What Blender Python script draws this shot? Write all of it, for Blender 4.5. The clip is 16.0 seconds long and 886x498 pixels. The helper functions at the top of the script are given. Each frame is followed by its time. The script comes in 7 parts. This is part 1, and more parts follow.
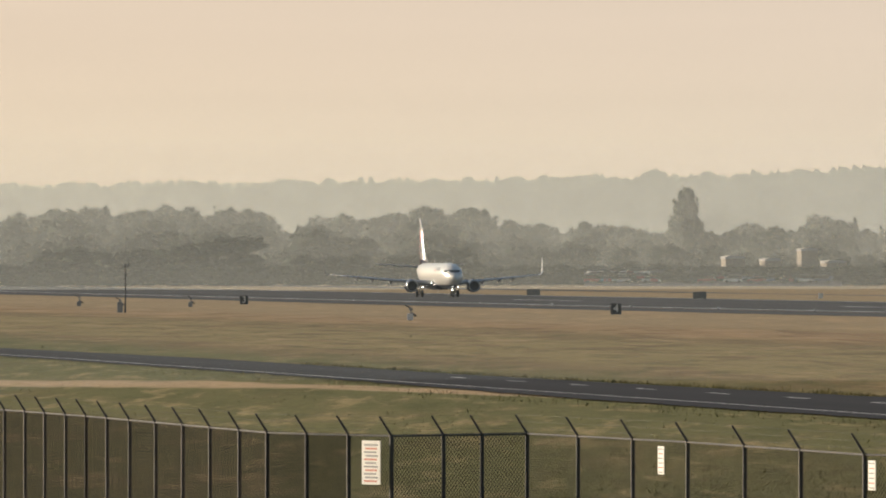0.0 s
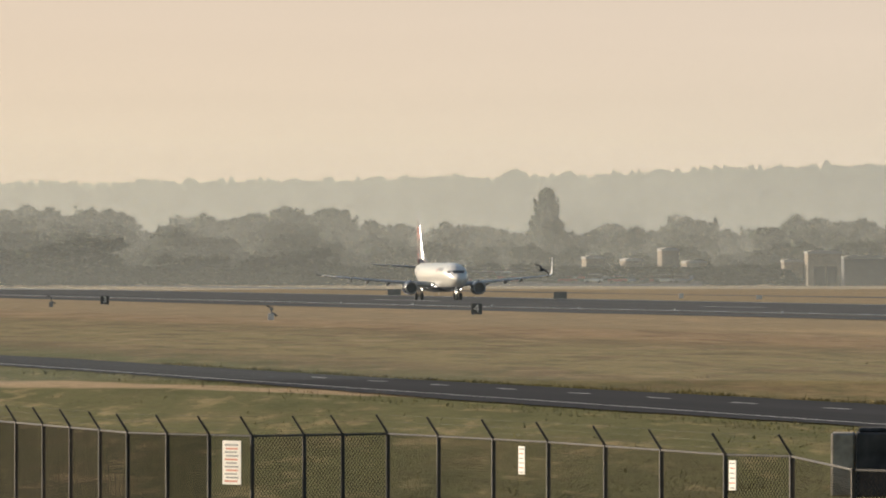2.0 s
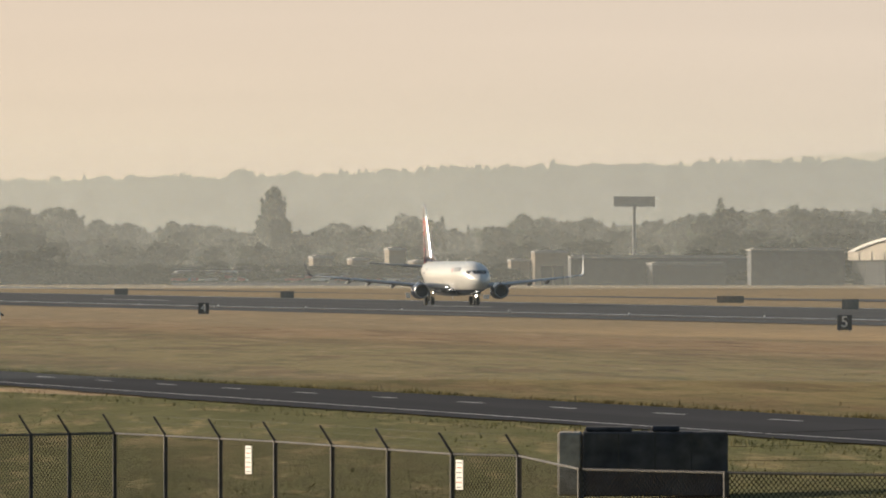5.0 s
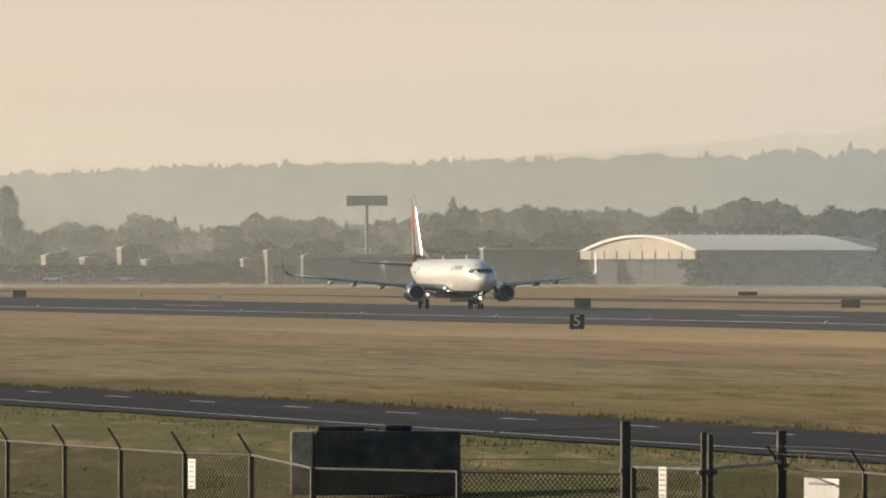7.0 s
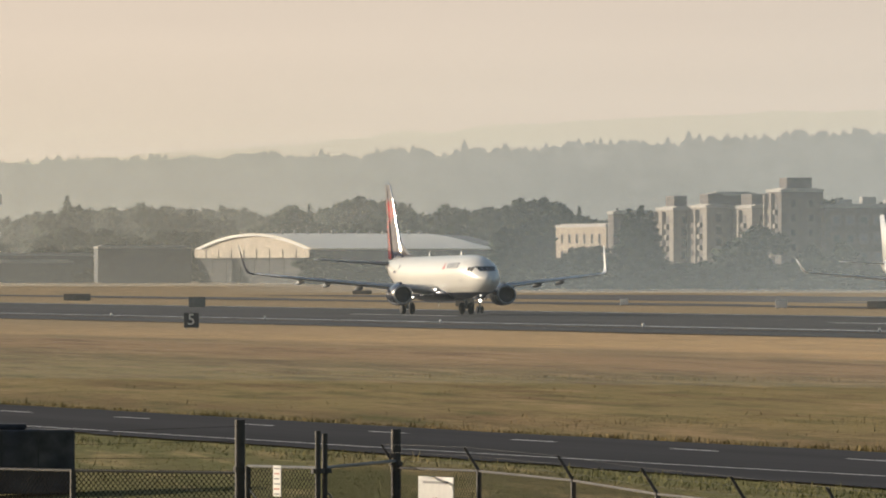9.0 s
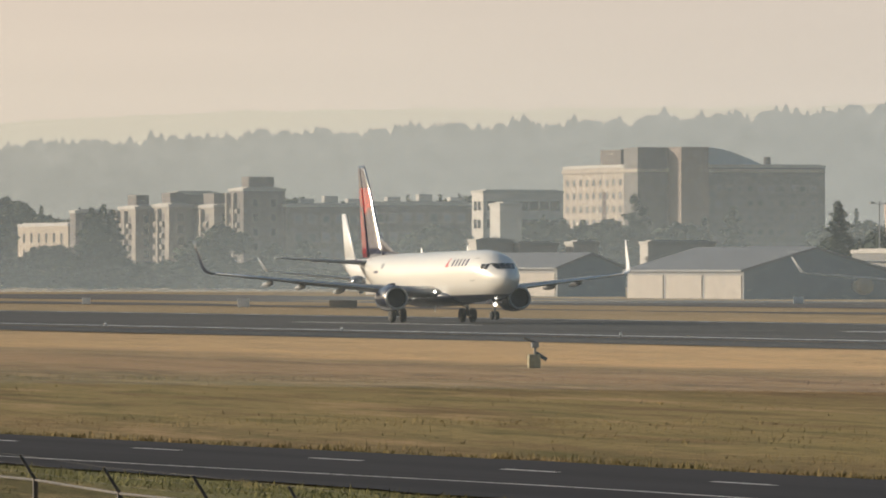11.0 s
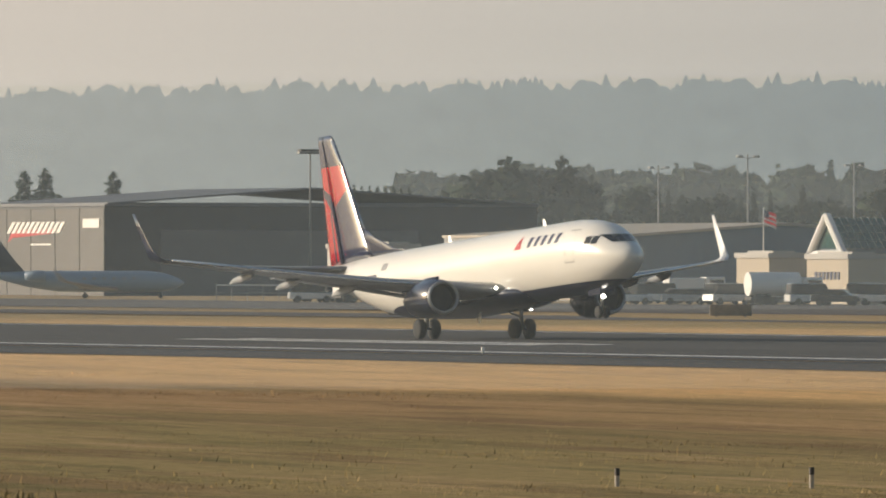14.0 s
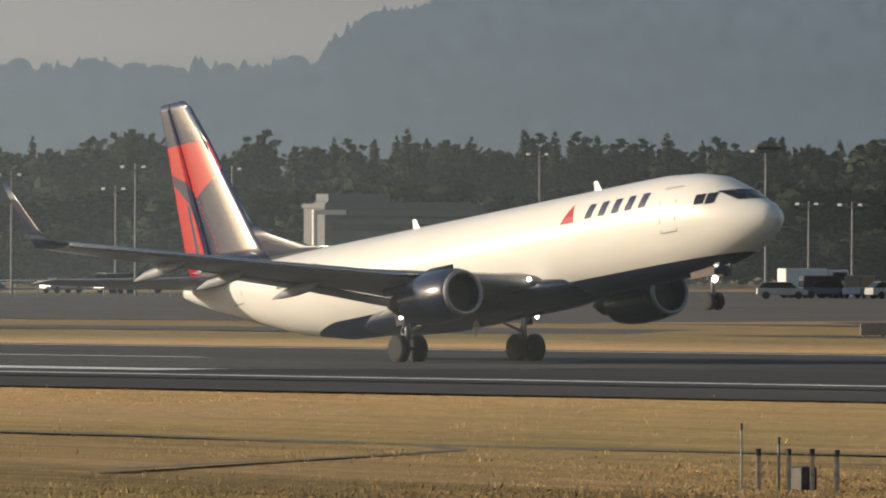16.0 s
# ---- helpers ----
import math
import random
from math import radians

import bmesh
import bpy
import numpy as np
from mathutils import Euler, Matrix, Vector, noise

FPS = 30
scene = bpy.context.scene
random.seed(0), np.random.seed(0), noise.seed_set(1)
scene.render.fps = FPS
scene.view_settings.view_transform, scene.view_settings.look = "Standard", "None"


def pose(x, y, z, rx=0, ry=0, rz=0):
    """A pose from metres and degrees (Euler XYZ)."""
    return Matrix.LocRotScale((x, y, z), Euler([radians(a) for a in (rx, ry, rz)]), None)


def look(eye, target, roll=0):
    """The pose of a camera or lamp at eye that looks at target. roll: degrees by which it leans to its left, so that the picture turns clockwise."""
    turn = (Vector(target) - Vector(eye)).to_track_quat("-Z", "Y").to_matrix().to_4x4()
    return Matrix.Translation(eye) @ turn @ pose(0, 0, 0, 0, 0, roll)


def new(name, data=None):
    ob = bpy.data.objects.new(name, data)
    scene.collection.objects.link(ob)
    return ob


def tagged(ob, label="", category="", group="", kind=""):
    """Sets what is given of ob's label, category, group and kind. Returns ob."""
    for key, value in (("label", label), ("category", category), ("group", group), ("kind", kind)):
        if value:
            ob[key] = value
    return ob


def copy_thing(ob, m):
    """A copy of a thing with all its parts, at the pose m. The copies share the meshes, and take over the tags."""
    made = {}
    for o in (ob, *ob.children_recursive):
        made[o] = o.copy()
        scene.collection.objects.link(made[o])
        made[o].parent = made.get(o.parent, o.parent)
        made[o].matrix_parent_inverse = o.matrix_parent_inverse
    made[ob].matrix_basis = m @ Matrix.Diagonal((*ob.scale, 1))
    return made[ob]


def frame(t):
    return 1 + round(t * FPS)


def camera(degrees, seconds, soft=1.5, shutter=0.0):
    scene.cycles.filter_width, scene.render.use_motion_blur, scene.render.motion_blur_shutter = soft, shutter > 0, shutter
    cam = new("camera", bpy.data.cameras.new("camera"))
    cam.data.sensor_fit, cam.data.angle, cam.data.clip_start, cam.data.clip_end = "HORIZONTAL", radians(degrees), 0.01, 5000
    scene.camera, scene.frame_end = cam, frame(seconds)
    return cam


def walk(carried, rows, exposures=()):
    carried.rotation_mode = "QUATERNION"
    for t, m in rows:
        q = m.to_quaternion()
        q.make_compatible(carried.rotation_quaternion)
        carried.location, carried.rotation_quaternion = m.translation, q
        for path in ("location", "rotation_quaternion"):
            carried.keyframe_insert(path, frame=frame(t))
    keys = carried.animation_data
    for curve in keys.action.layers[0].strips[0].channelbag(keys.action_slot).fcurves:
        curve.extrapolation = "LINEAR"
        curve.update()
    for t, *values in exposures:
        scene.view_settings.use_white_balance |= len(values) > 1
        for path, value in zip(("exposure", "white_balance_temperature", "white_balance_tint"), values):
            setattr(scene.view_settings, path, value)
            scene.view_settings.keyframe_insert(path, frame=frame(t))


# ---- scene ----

# ---------------------------------------------------------------- survey
# Bearings and levels are given in survey units, UNIT to the radian; bearing 0 is north (+y), level LEVEL is the eye's horizon.
UNIT = 18195.0
EYE = 4.2
LEVEL = 480.0
TURN = radians(8.4)          # the runway's heading off north
MID = 238.0                  # the runway's middle line passes the eye at this distance


def spot(b, r):
    """Plan position at bearing b and distance r."""
    return r * math.sin(b / UNIT), r * math.cos(b / UNIT)


def high(lv, r):
    """Height of a point seen at level lv and distance r."""
    return EYE - (lv - LEVEL) / UNIT * r


def span(units, r):
    return units / UNIT * r


def rw(p, a):
    """Plan position at distance p across the runway and a metres up along it."""
    return p * math.cos(TURN) - a * math.sin(TURN), p * math.sin(TURN) + a * math.cos(TURN)


def bend(a):
    """How far the perimeter road swings across as it runs on up the field."""
    return float(np.interp(a, (0, 430, 540, 800), (0, 0, -3, -10)))


def bend_at(p, a):
    return bend(a) * max(0.0, min(1.0, (120 - p) / 45))


def across(x, y):
    return x * math.cos(TURN) + y * math.sin(TURN)


# ---------------------------------------------------------------- camera
cam = camera(2 * math.degrees(math.atan(784 / UNIT)), 16.0, soft=1.9)
PAN = [(0.0, 0, 0), (0.5, 57, 0), (1.0, 118, 0), (1.5, 182, 0), (2.0, 246.5, 0), (2.5, 311, 0), (3.0, 395, 0), (3.2, 427, 0),
       (5.3, 787, -1.3), (5.5, 827, -1.5), (6.0, 939, -1.8), (6.5, 1067, -2.2), (7.0, 1203, -2.7), (7.5, 1355, -3.3), (8.0, 1518, -3.8),
       (8.2, 1586, -4), (10.3, 2461, -6), (10.5, 2560, -6), (11.0, 2837, -6.5), (11.5, 3125, -7.7), (12.0, 3460, -9), (12.5, 3806, -10.5),
       (13.0, 4186, -13.2), (13.5, 4667, -17), (14.0, 5273, -21), (14.2, 5541, -23), (14.5, 5948, -25), (14.8, 6383, -27.3),
       (15.0, 6698, -29), (15.2, 7048, -31), (15.5, 7628, -33), (15.8, 8290, -34), (16.0, 8793, -36)]
rows = []
for t, b, tilt in PAN:
    x, y = spot(b, 1000)
    rows.append((t, look((0, 0, EYE), (x, y, EYE + (LEVEL + tilt - 441) / UNIT * 1000))))
walk(cam, rows)

# ---------------------------------------------------------------- light
SUN_EL, SUN_AZ = radians(14), radians(-55)       # the sun stands low on the left, azimuth from north, east positive
world = bpy.data.worlds.new("sky")
scene.world = world
world.use_nodes = True
wn = world.node_tree
wn.nodes.clear()
sky = wn.nodes.new("ShaderNodeTexSky")
sky.sky_type, sky.sun_disc = "NISHITA", False
sky.sun_elevation, sky.sun_rotation = SUN_EL, SUN_AZ
sky.air_density, sky.dust_density, sky.ozone_density = 1.0, 2.0, 1.0
bg = wn.nodes.new("ShaderNodeBackground")
bg.inputs["Strength"].default_value = 0.105
out = wn.nodes.new("ShaderNodeOutputWorld")
wn.links.new(sky.outputs[0], bg.inputs["Color"])
wn.links.new(bg.outputs[0], out.inputs["Surface"])
sun = new("sun", bpy.data.lights.new("sun", "SUN"))
sun.data.energy, sun.data.angle, sun.data.color = 4.9, radians(0.6), (1.0, 0.87, 0.71)
sd = Vector((math.sin(SUN_AZ) * math.cos(SUN_EL), math.cos(SUN_AZ) * math.cos(SUN_EL), math.sin(SUN_EL)))
sun.rotation_euler = sd.to_track_quat("Z", "Y").to_euler()
scene.view_settings.exposure = 0.0


# ---------------------------------------------------------------- materials
def mat(name, color, rough=0.6, metal=0.0, grain=None, amount=0.15, big=None, bump=0.0, stretch=(1, 1, 1), coat=0.0, dark=None, space="Object", vary=0.0):
    """A painted or natural surface: base colour with fine grain (1/m), broad stains (1/m) and relief."""
    m = bpy.data.materials.new(name)
    m.use_nodes = True
    nt = m.node_tree
    b = nt.nodes["Principled BSDF"]
    b.inputs["Roughness"].default_value, b.inputs["Metallic"].default_value = rough, metal
    b.inputs["Coat Weight"].default_value = coat
    c = (*color, 1)
    if grain is None:
        b.inputs["Base Color"].default_value = c
        return m
    tc = nt.nodes.new("ShaderNodeTexCoord")
    mp = nt.nodes.new("ShaderNodeMapping")
    mp.inputs["Scale"].default_value = stretch
    nt.links.new(tc.outputs[space], mp.inputs[0])
    n1 = nt.nodes.new("ShaderNodeTexNoise")
    n1.inputs["Scale"].default_value, n1.inputs["Detail"].default_value = grain, 5
    n2 = nt.nodes.new("ShaderNodeTexNoise")
    n2.inputs["Scale"].default_value, n2.inputs["Detail"].default_value = big or grain / 8, 4
    for n in (n1, n2):
        nt.links.new(mp.outputs[0], n.inputs["Vector"])
    r1 = nt.nodes.new("ShaderNodeMapRange")
    r1.inputs[1].default_value, r1.inputs[2].default_value, r1.inputs[3].default_value, r1.inputs[4].default_value = 0.3, 0.7, 1 - amount, 1 + amount
    nt.links.new(n1.outputs[0], r1.inputs[0])
    r2 = nt.nodes.new("ShaderNodeMapRange")
    r2.inputs[1].default_value, r2.inputs[2].default_value = 0.35, 0.7
    nt.links.new(n2.outputs[0], r2.inputs[0])
    mx = nt.nodes.new("ShaderNodeMix")
    mx.data_type = "RGBA"
    mx.inputs[6].default_value = c
    mx.inputs[7].default_value = (*(dark or tuple(v * (1 - amount) for v in color)), 1)
    nt.links.new(r2.outputs[0], mx.inputs[0])
    ml = nt.nodes.new("ShaderNodeVectorMath")
    ml.operation = "MULTIPLY"
    nt.links.new(mx.outputs[2], ml.inputs[0])
    nt.links.new(r1.outputs[0], ml.inputs[1])
    last = ml.outputs[0]
    if vary:
        oi = nt.nodes.new("ShaderNodeObjectInfo")
        rv = nt.nodes.new("ShaderNodeMapRange")
        rv.inputs[3].default_value, rv.inputs[4].default_value = 1 - vary, 1 + vary
        nt.links.new(oi.outputs["Random"], rv.inputs[0])
        mv = nt.nodes.new("ShaderNodeVectorMath")
        mv.operation = "MULTIPLY"
        nt.links.new(last, mv.inputs[0])
        nt.links.new(rv.outputs[0], mv.inputs[1])
        last = mv.outputs[0]
    nt.links.new(last, b.inputs["Base Color"])
    if bump:
        bp = nt.nodes.new("ShaderNodeBump")
        bp.inputs["Strength"].default_value = bump
        bp.inputs["Distance"].default_value = 0.05
        nt.links.new(n1.outputs[0], bp.inputs["Height"])
        nt.links.new(bp.outputs[0], b.inputs["Normal"])
    return m


def glow(name, color, strength):
    m = bpy.data.materials.new(name)
    m.use_nodes = True
    b = m.node_tree.nodes["Principled BSDF"]
    b.inputs["Base Color"].default_value = (*color, 1)
    b.inputs["Emission Color"].default_value = (*color, 1)
    b.inputs["Emission Strength"].default_value = strength
    return m


# ---------------------------------------------------------------- mesh helpers
def mesh_of(bm, name, *mats, smooth=False):
    me = bpy.data.meshes.new(name)
    if smooth:
        for f in bm.faces:
            f.smooth = True
    bm.to_mesh(me)
    bm.free()
    for m in mats:
        me.materials.append(m)
    return me


def part(name, bm, material, parent=None, label="", smooth=False, kind=""):
    mats = material if isinstance(material, (list, tuple)) else [material]
    ob = new(name, mesh_of(bm, name, *mats, smooth=smooth))
    if parent is not None:
        ob.parent = parent
    return tagged(ob, label, kind=kind)


def thing(name, x, y, z, rz, label, category, group="", kind=""):
    ob = new(name)
    ob.matrix_basis = pose(x, y, z, 0, 0, rz)
    return tagged(ob, label, category, group, kind)


def box(bm, x0, x1, y0, y1, z0, z1, bevel=0.0, mi=0):
    v = [bm.verts.new(c) for c in ((x0, y0, z0), (x1, y0, z0), (x1, y1, z0), (x0, y1, z0), (x0, y0, z1), (x1, y0, z1), (x1, y1, z1), (x0, y1, z1))]
    fs = [bm.faces.new([v[i] for i in q]) for q in ((3, 2, 1, 0), (4, 5, 6, 7), (0, 1, 5, 4), (1, 2, 6, 5), (2, 3, 7, 6), (3, 0, 4, 7))]
    for f in fs:
        f.material_index = mi
    if bevel:
        bmesh.ops.bevel(bm, geom=list({e for f in fs for e in f.edges}), offset=bevel, segments=1, affect="EDGES")
    return bm


def boxes(*bs, bevel=0.0):
    bm = bmesh.new()
    for b in bs:
        box(bm, *b, bevel=bevel)
    return bm


def tube(bm, a, b, r0, r1=None, n=10, caps=True):
    a, b = Vector(a), Vector(b)
    r1 = r0 if r1 is None else r1
    d = (b - a).normalized()
    u = d.orthogonal().normalized()
    w = d.cross(u)
    rings = []
    for c, r in ((a, r0), (b, r1)):
        rings.append([bm.verts.new(c + (u * math.cos(k * math.tau / n) + w * math.sin(k * math.tau / n)) * r) for k in range(n)])
    for k in range(n):
        bm.faces.new((rings[0][k], rings[0][(k + 1) % n], rings[1][(k + 1) % n], rings[1][k]))
    if caps:
        bm.faces.new(rings[0][::-1])
        bm.faces.new(rings[1])
    return bm


def tubes(*ts, n=8):
    bm = bmesh.new()
    for t in ts:
        tube(bm, *t, n=n)
    return bm


def loft(bm, rings, closed=True, cap0=True, cap1=True, mi=0):
    vs = [[bm.verts.new(c) for c in r] for r in rings]
    n = len(vs[0])
    for a, b in zip(vs, vs[1:]):
        for k in range(n if closed else n - 1):
            f = bm.faces.new((a[k], a[(k + 1) % n], b[(k + 1) % n], b[k]))
            f.material_index = mi
    if cap0:
        bm.faces.new(vs[0][::-1]).material_index = mi
    if cap1:
        bm.faces.new(vs[-1]).material_index = mi
    return bm


def prism(bm, outline, y0, y1, mi=0):
    """An outline in x, z drawn out from y0 to y1."""
    return loft(bm, [[(x, y0, z) for x, z in outline], [(x, y1, z) for x, z in outline]], mi=mi)


# ---------------------------------------------------------------- ground, runway, road, sky and hills
def ramp(nt, fac, stops, interp="LINEAR"):
    r = nt.nodes.new("ShaderNodeValToRGB")
    r.color_ramp.interpolation = interp
    while len(r.color_ramp.elements) < len(stops):
        r.color_ramp.elements.new(0.5)
    for e, (p, c) in zip(r.color_ramp.elements, stops):
        e.position, e.color = p, (*c, 1)
    nt.links.new(fac, r.inputs[0])
    return r.outputs[0]


def math_node(nt, op, a, b=None, c=None):
    n = nt.nodes.new("ShaderNodeMath")
    n.operation = op
    for i, v in enumerate((a, b, c)):
        if v is None:
            continue
        if isinstance(v, (int, float)):
            n.inputs[i].default_value = v
        else:
            nt.links.new(v, n.inputs[i])
    return n.outputs[0]


def noise_node(nt, vec, scale, detail=4, rough=0.55):
    n = nt.nodes.new("ShaderNodeTexNoise")
    n.inputs["Scale"].default_value, n.inputs["Detail"].default_value, n.inputs["Roughness"].default_value = scale, detail, rough
    nt.links.new(vec, n.inputs["Vector"])
    return n.outputs[0]


def runway_frame(nt):
    """World position turned so that x runs across and y along the runway."""
    g = nt.nodes.new("ShaderNodeNewGeometry")
    rot = nt.nodes.new("ShaderNodeVectorRotate")
    rot.rotation_type = "Z_AXIS"
    rot.inputs["Angle"].default_value = -TURN
    nt.links.new(g.outputs["Position"], rot.inputs["Vector"])
    sep = nt.nodes.new("ShaderNodeSeparateXYZ")
    nt.links.new(rot.outputs[0], sep.inputs[0])
    return rot.outputs[0], sep.outputs[0], sep.outputs[1]


def mapped(nt, vec, scale):
    mp = nt.nodes.new("ShaderNodeMapping")
    mp.inputs["Scale"].default_value = scale
    nt.links.new(vec, mp.inputs[0])
    return mp.outputs[0]


def map_node(nt, v, a, b, c=0.0, d=1.0):
    n = nt.nodes.new("ShaderNodeMapRange")
    for i, q in enumerate((a, b, c, d)):
        n.inputs[i + 1].default_value = q
    nt.links.new(v, n.inputs[0])
    return n.outputs[0]


def mix_node(nt, f, a, b):
    n = nt.nodes.new("ShaderNodeMix")
    n.data_type = "RGBA"
    nt.links.new(f, n.inputs[0])
    for i, v in ((6, a), (7, b)):
        if isinstance(v, tuple):
            n.inputs[i].default_value = (*v, 1)
        else:
            nt.links.new(v, n.inputs[i])
    return n.outputs[2]


def grass_material(name="mown_grass", blades=False):
    """Turf in strips along the runway: green by the fence, rough olive and brown beyond the road, dry gold beside the runway."""
    m = bpy.data.materials.new(name)
    m.use_nodes = True
    nt = m.node_tree
    b = nt.nodes["Principled BSDF"]
    b.inputs["Roughness"].default_value = 0.95
    b.inputs["Specular IOR Level"].default_value = 0.1
    vec, p, a = runway_frame(nt)
    here = nt.nodes.new("ShaderNodeNewGeometry").outputs["Position"]
    wide = noise_node(nt, mapped(nt, vec, (0.022, 0.010, 1)), 1.0, 4, 0.6)
    ragged = noise_node(nt, mapped(nt, vec, (0.35, 0.10, 1)), 1.0, 4, 0.65)
    wob = math_node(nt, "ADD", math_node(nt, "MULTIPLY", math_node(nt, "SUBTRACT", wide, 0.5), map_node(nt, p, 60, 120, 6, 34)), math_node(nt, "MULTIPLY", math_node(nt, "SUBTRACT", ragged, 0.5), map_node(nt, p, 60, 120, 3, 7)))
    fac = math_node(nt, "DIVIDE", math_node(nt, "ADD", p, wob), 400)
    gold, olive, brown, rough, green = (0.76, 0.48, 0.215), (0.34, 0.255, 0.108), (0.42, 0.262, 0.125), (0.28, 0.20, 0.088), (0.185, 0.172, 0.064)
    col = ramp(nt, fac, [(0.0, green), (0.15, green), (0.172, (0.28, 0.20, 0.09)), (0.185, olive), (0.25, olive), (0.285, rough), (0.32, brown), (0.36, brown), (0.385, (0.33, 0.225, 0.105)), (0.405, gold), (0.50, gold), (0.70, gold), (0.74, olive), (1.0, brown)])
    # the gold fades to dull straw up the field
    col = mix_node(nt, math_node(nt, "MULTIPLY", map_node(nt, a, 480, 900), map_node(nt, p, 120, 160)), col, (0.40, 0.285, 0.15))
    # and to olive straw at the near end
    col = mix_node(nt, math_node(nt, "MULTIPLY", map_node(nt, a, 330, 210, 0.0, 0.8), map_node(nt, p, 110, 150)), col, (0.42, 0.31, 0.125))
    away = map_node(nt, p, 50, 85, 0.35, 1.0)
    # bleached patches and reddish dock, long in the mowing direction
    s1 = noise_node(nt, mapped(nt, here, (0.16, 0.022, 1)), 1.0, 5, 0.62)
    s2 = noise_node(nt, mapped(nt, here, (0.75, 0.075, 1)), 1.0, 5, 0.66)
    dry = math_node(nt, "ADD", math_node(nt, "MULTIPLY", math_node(nt, "SUBTRACT", s1, 0.53), 4.6), math_node(nt, "MULTIPLY", math_node(nt, "SUBTRACT", s2, 0.5), 3.2))
    col = mix_node(nt, math_node(nt, "MULTIPLY", map_node(nt, dry, 0.0, 1.0), math_node(nt, "MULTIPLY", away, 0.8)), col, (0.56, 0.37, 0.19))
    s3 = noise_node(nt, mapped(nt, here, (0.25, 0.035, 1)), 1.0, 6, 0.66)
    col = mix_node(nt, math_node(nt, "MULTIPLY", map_node(nt, s3, 0.50, 0.64), math_node(nt, "MULTIPLY", away, map_node(nt, p, 140, 165, 0.62, 0.10))), col, (0.19, 0.115, 0.058))
    # fresher green where it stays damp: by the fence, below the road's bank, and in scattered clumps
    s4 = noise_node(nt, mapped(nt, here, (0.42, 0.05, 1)), 1.0, 6, 0.66)
    col = mix_node(nt, math_node(nt, "MULTIPLY", map_node(nt, s4, 0.50, 0.68), map_node(nt, p, 70, 150, 0.75, 0.25)), col, (0.13, 0.128, 0.044))
    # straw on the near verge, running in to meet the road
    verge = math_node(nt, "ADD", math_node(nt, "SUBTRACT", p, 50.0), math_node(nt, "MULTIPLY", math_node(nt, "SUBTRACT", a, 345), 0.17))
    verge = math_node(nt, "ADD", verge, math_node(nt, "MULTIPLY", math_node(nt, "SUBTRACT", ragged, 0.5), 4.5))
    verge = math_node(nt, "MULTIPLY", map_node(nt, math_node(nt, "ABSOLUTE", verge), 1.4, 2.6, 1.0, 0.0), map_node(nt, a, 300, 325))
    col = mix_node(nt, math_node(nt, "MULTIPLY", verge, 0.9), col, (0.58, 0.41, 0.24))
    straw = math_node(nt, "MULTIPLY", map_node(nt, s2, 0.54, 0.70), map_node(nt, p, 50, 60, 0.75, 0.0))
    col = mix_node(nt, straw, col, (0.45, 0.34, 0.16))
    fine = noise_node(nt, vec, 2.2, 6, 0.75)
    gr = map_node(nt, fine, 0.3, 0.7, 0.6, 1.35)
    if blades:
        gr = map_node(nt, nt.nodes.new("ShaderNodeNewGeometry").outputs["Random Per Island"], 0, 1, 0.62, 0.98)
    ml = nt.nodes.new("ShaderNodeVectorMath")
    ml.operation = "MULTIPLY"
    nt.links.new(col, ml.inputs[0])
    nt.links.new(gr, ml.inputs[1])
    nt.links.new(ml.outputs[0], b.inputs["Base Color"])
    if blades:
        return m
    bp = nt.nodes.new("ShaderNodeBump")
    bp.inputs["Strength"].default_value, bp.inputs["Distance"].default_value = 0.6, 0.15
    nt.links.new(fine, bp.inputs["Height"])
    nt.links.new(bp.outputs[0], b.inputs["Normal"])
    return m


def asphalt_material(name, base, worn, streak_amt=0.35):
    m = bpy.data.materials.new(name)
    m.use_nodes = True
    nt = m.node_tree
    b = nt.nodes["Principled BSDF"]
    b.inputs["Roughness"].default_value = 0.9
    b.inputs["Specular IOR Level"].default_value = 0.06
    vec, p, a = runway_frame(nt)
    s1 = noise_node(nt, mapped(nt, vec, (0.35, 0.004, 1)), 1.0, 5, 0.6)
    s2 = noise_node(nt, mapped(nt, vec, (0.08, 0.03, 1)), 1.0, 4)
    fine = noise_node(nt, vec, 6.0, 4)
    f = math_node(nt, "ADD", math_node(nt, "MULTIPLY", s1, 0.7), math_node(nt, "MULTIPLY", s2, 0.3))
    col = ramp(nt, f, [(0.35, base), (0.62, worn)])
    gr = math_node(nt, "ADD", 0.8, math_node(nt, "MULTIPLY", fine, 0.4))
    ml = nt.nodes.new("ShaderNodeVectorMath")
    ml.operation = "MULTIPLY"
    nt.links.new(col, ml.inputs[0])
    nt.links.new(gr, ml.inputs[1])
    nt.links.new(ml.outputs[0], b.inputs["Base Color"])
    return m


GRASS = grass_material()
RUNWAY = asphalt_material("grooved_runway_asphalt", (0.060, 0.058, 0.058), (0.105, 0.100, 0.095))
TAXI = asphalt_material("taxiway_asphalt", (0.105, 0.098, 0.09), (0.165, 0.15, 0.135))
ROADM = asphalt_material("road_asphalt", (0.036, 0.036, 0.039), (0.058, 0.057, 0.060))
WHITE_LINE = mat("white_line_paint", (0.84, 0.82, 0.78), 0.7, grain=1.5, amount=0.12, big=0.2, dark=(0.70, 0.68, 0.64), space="Object")

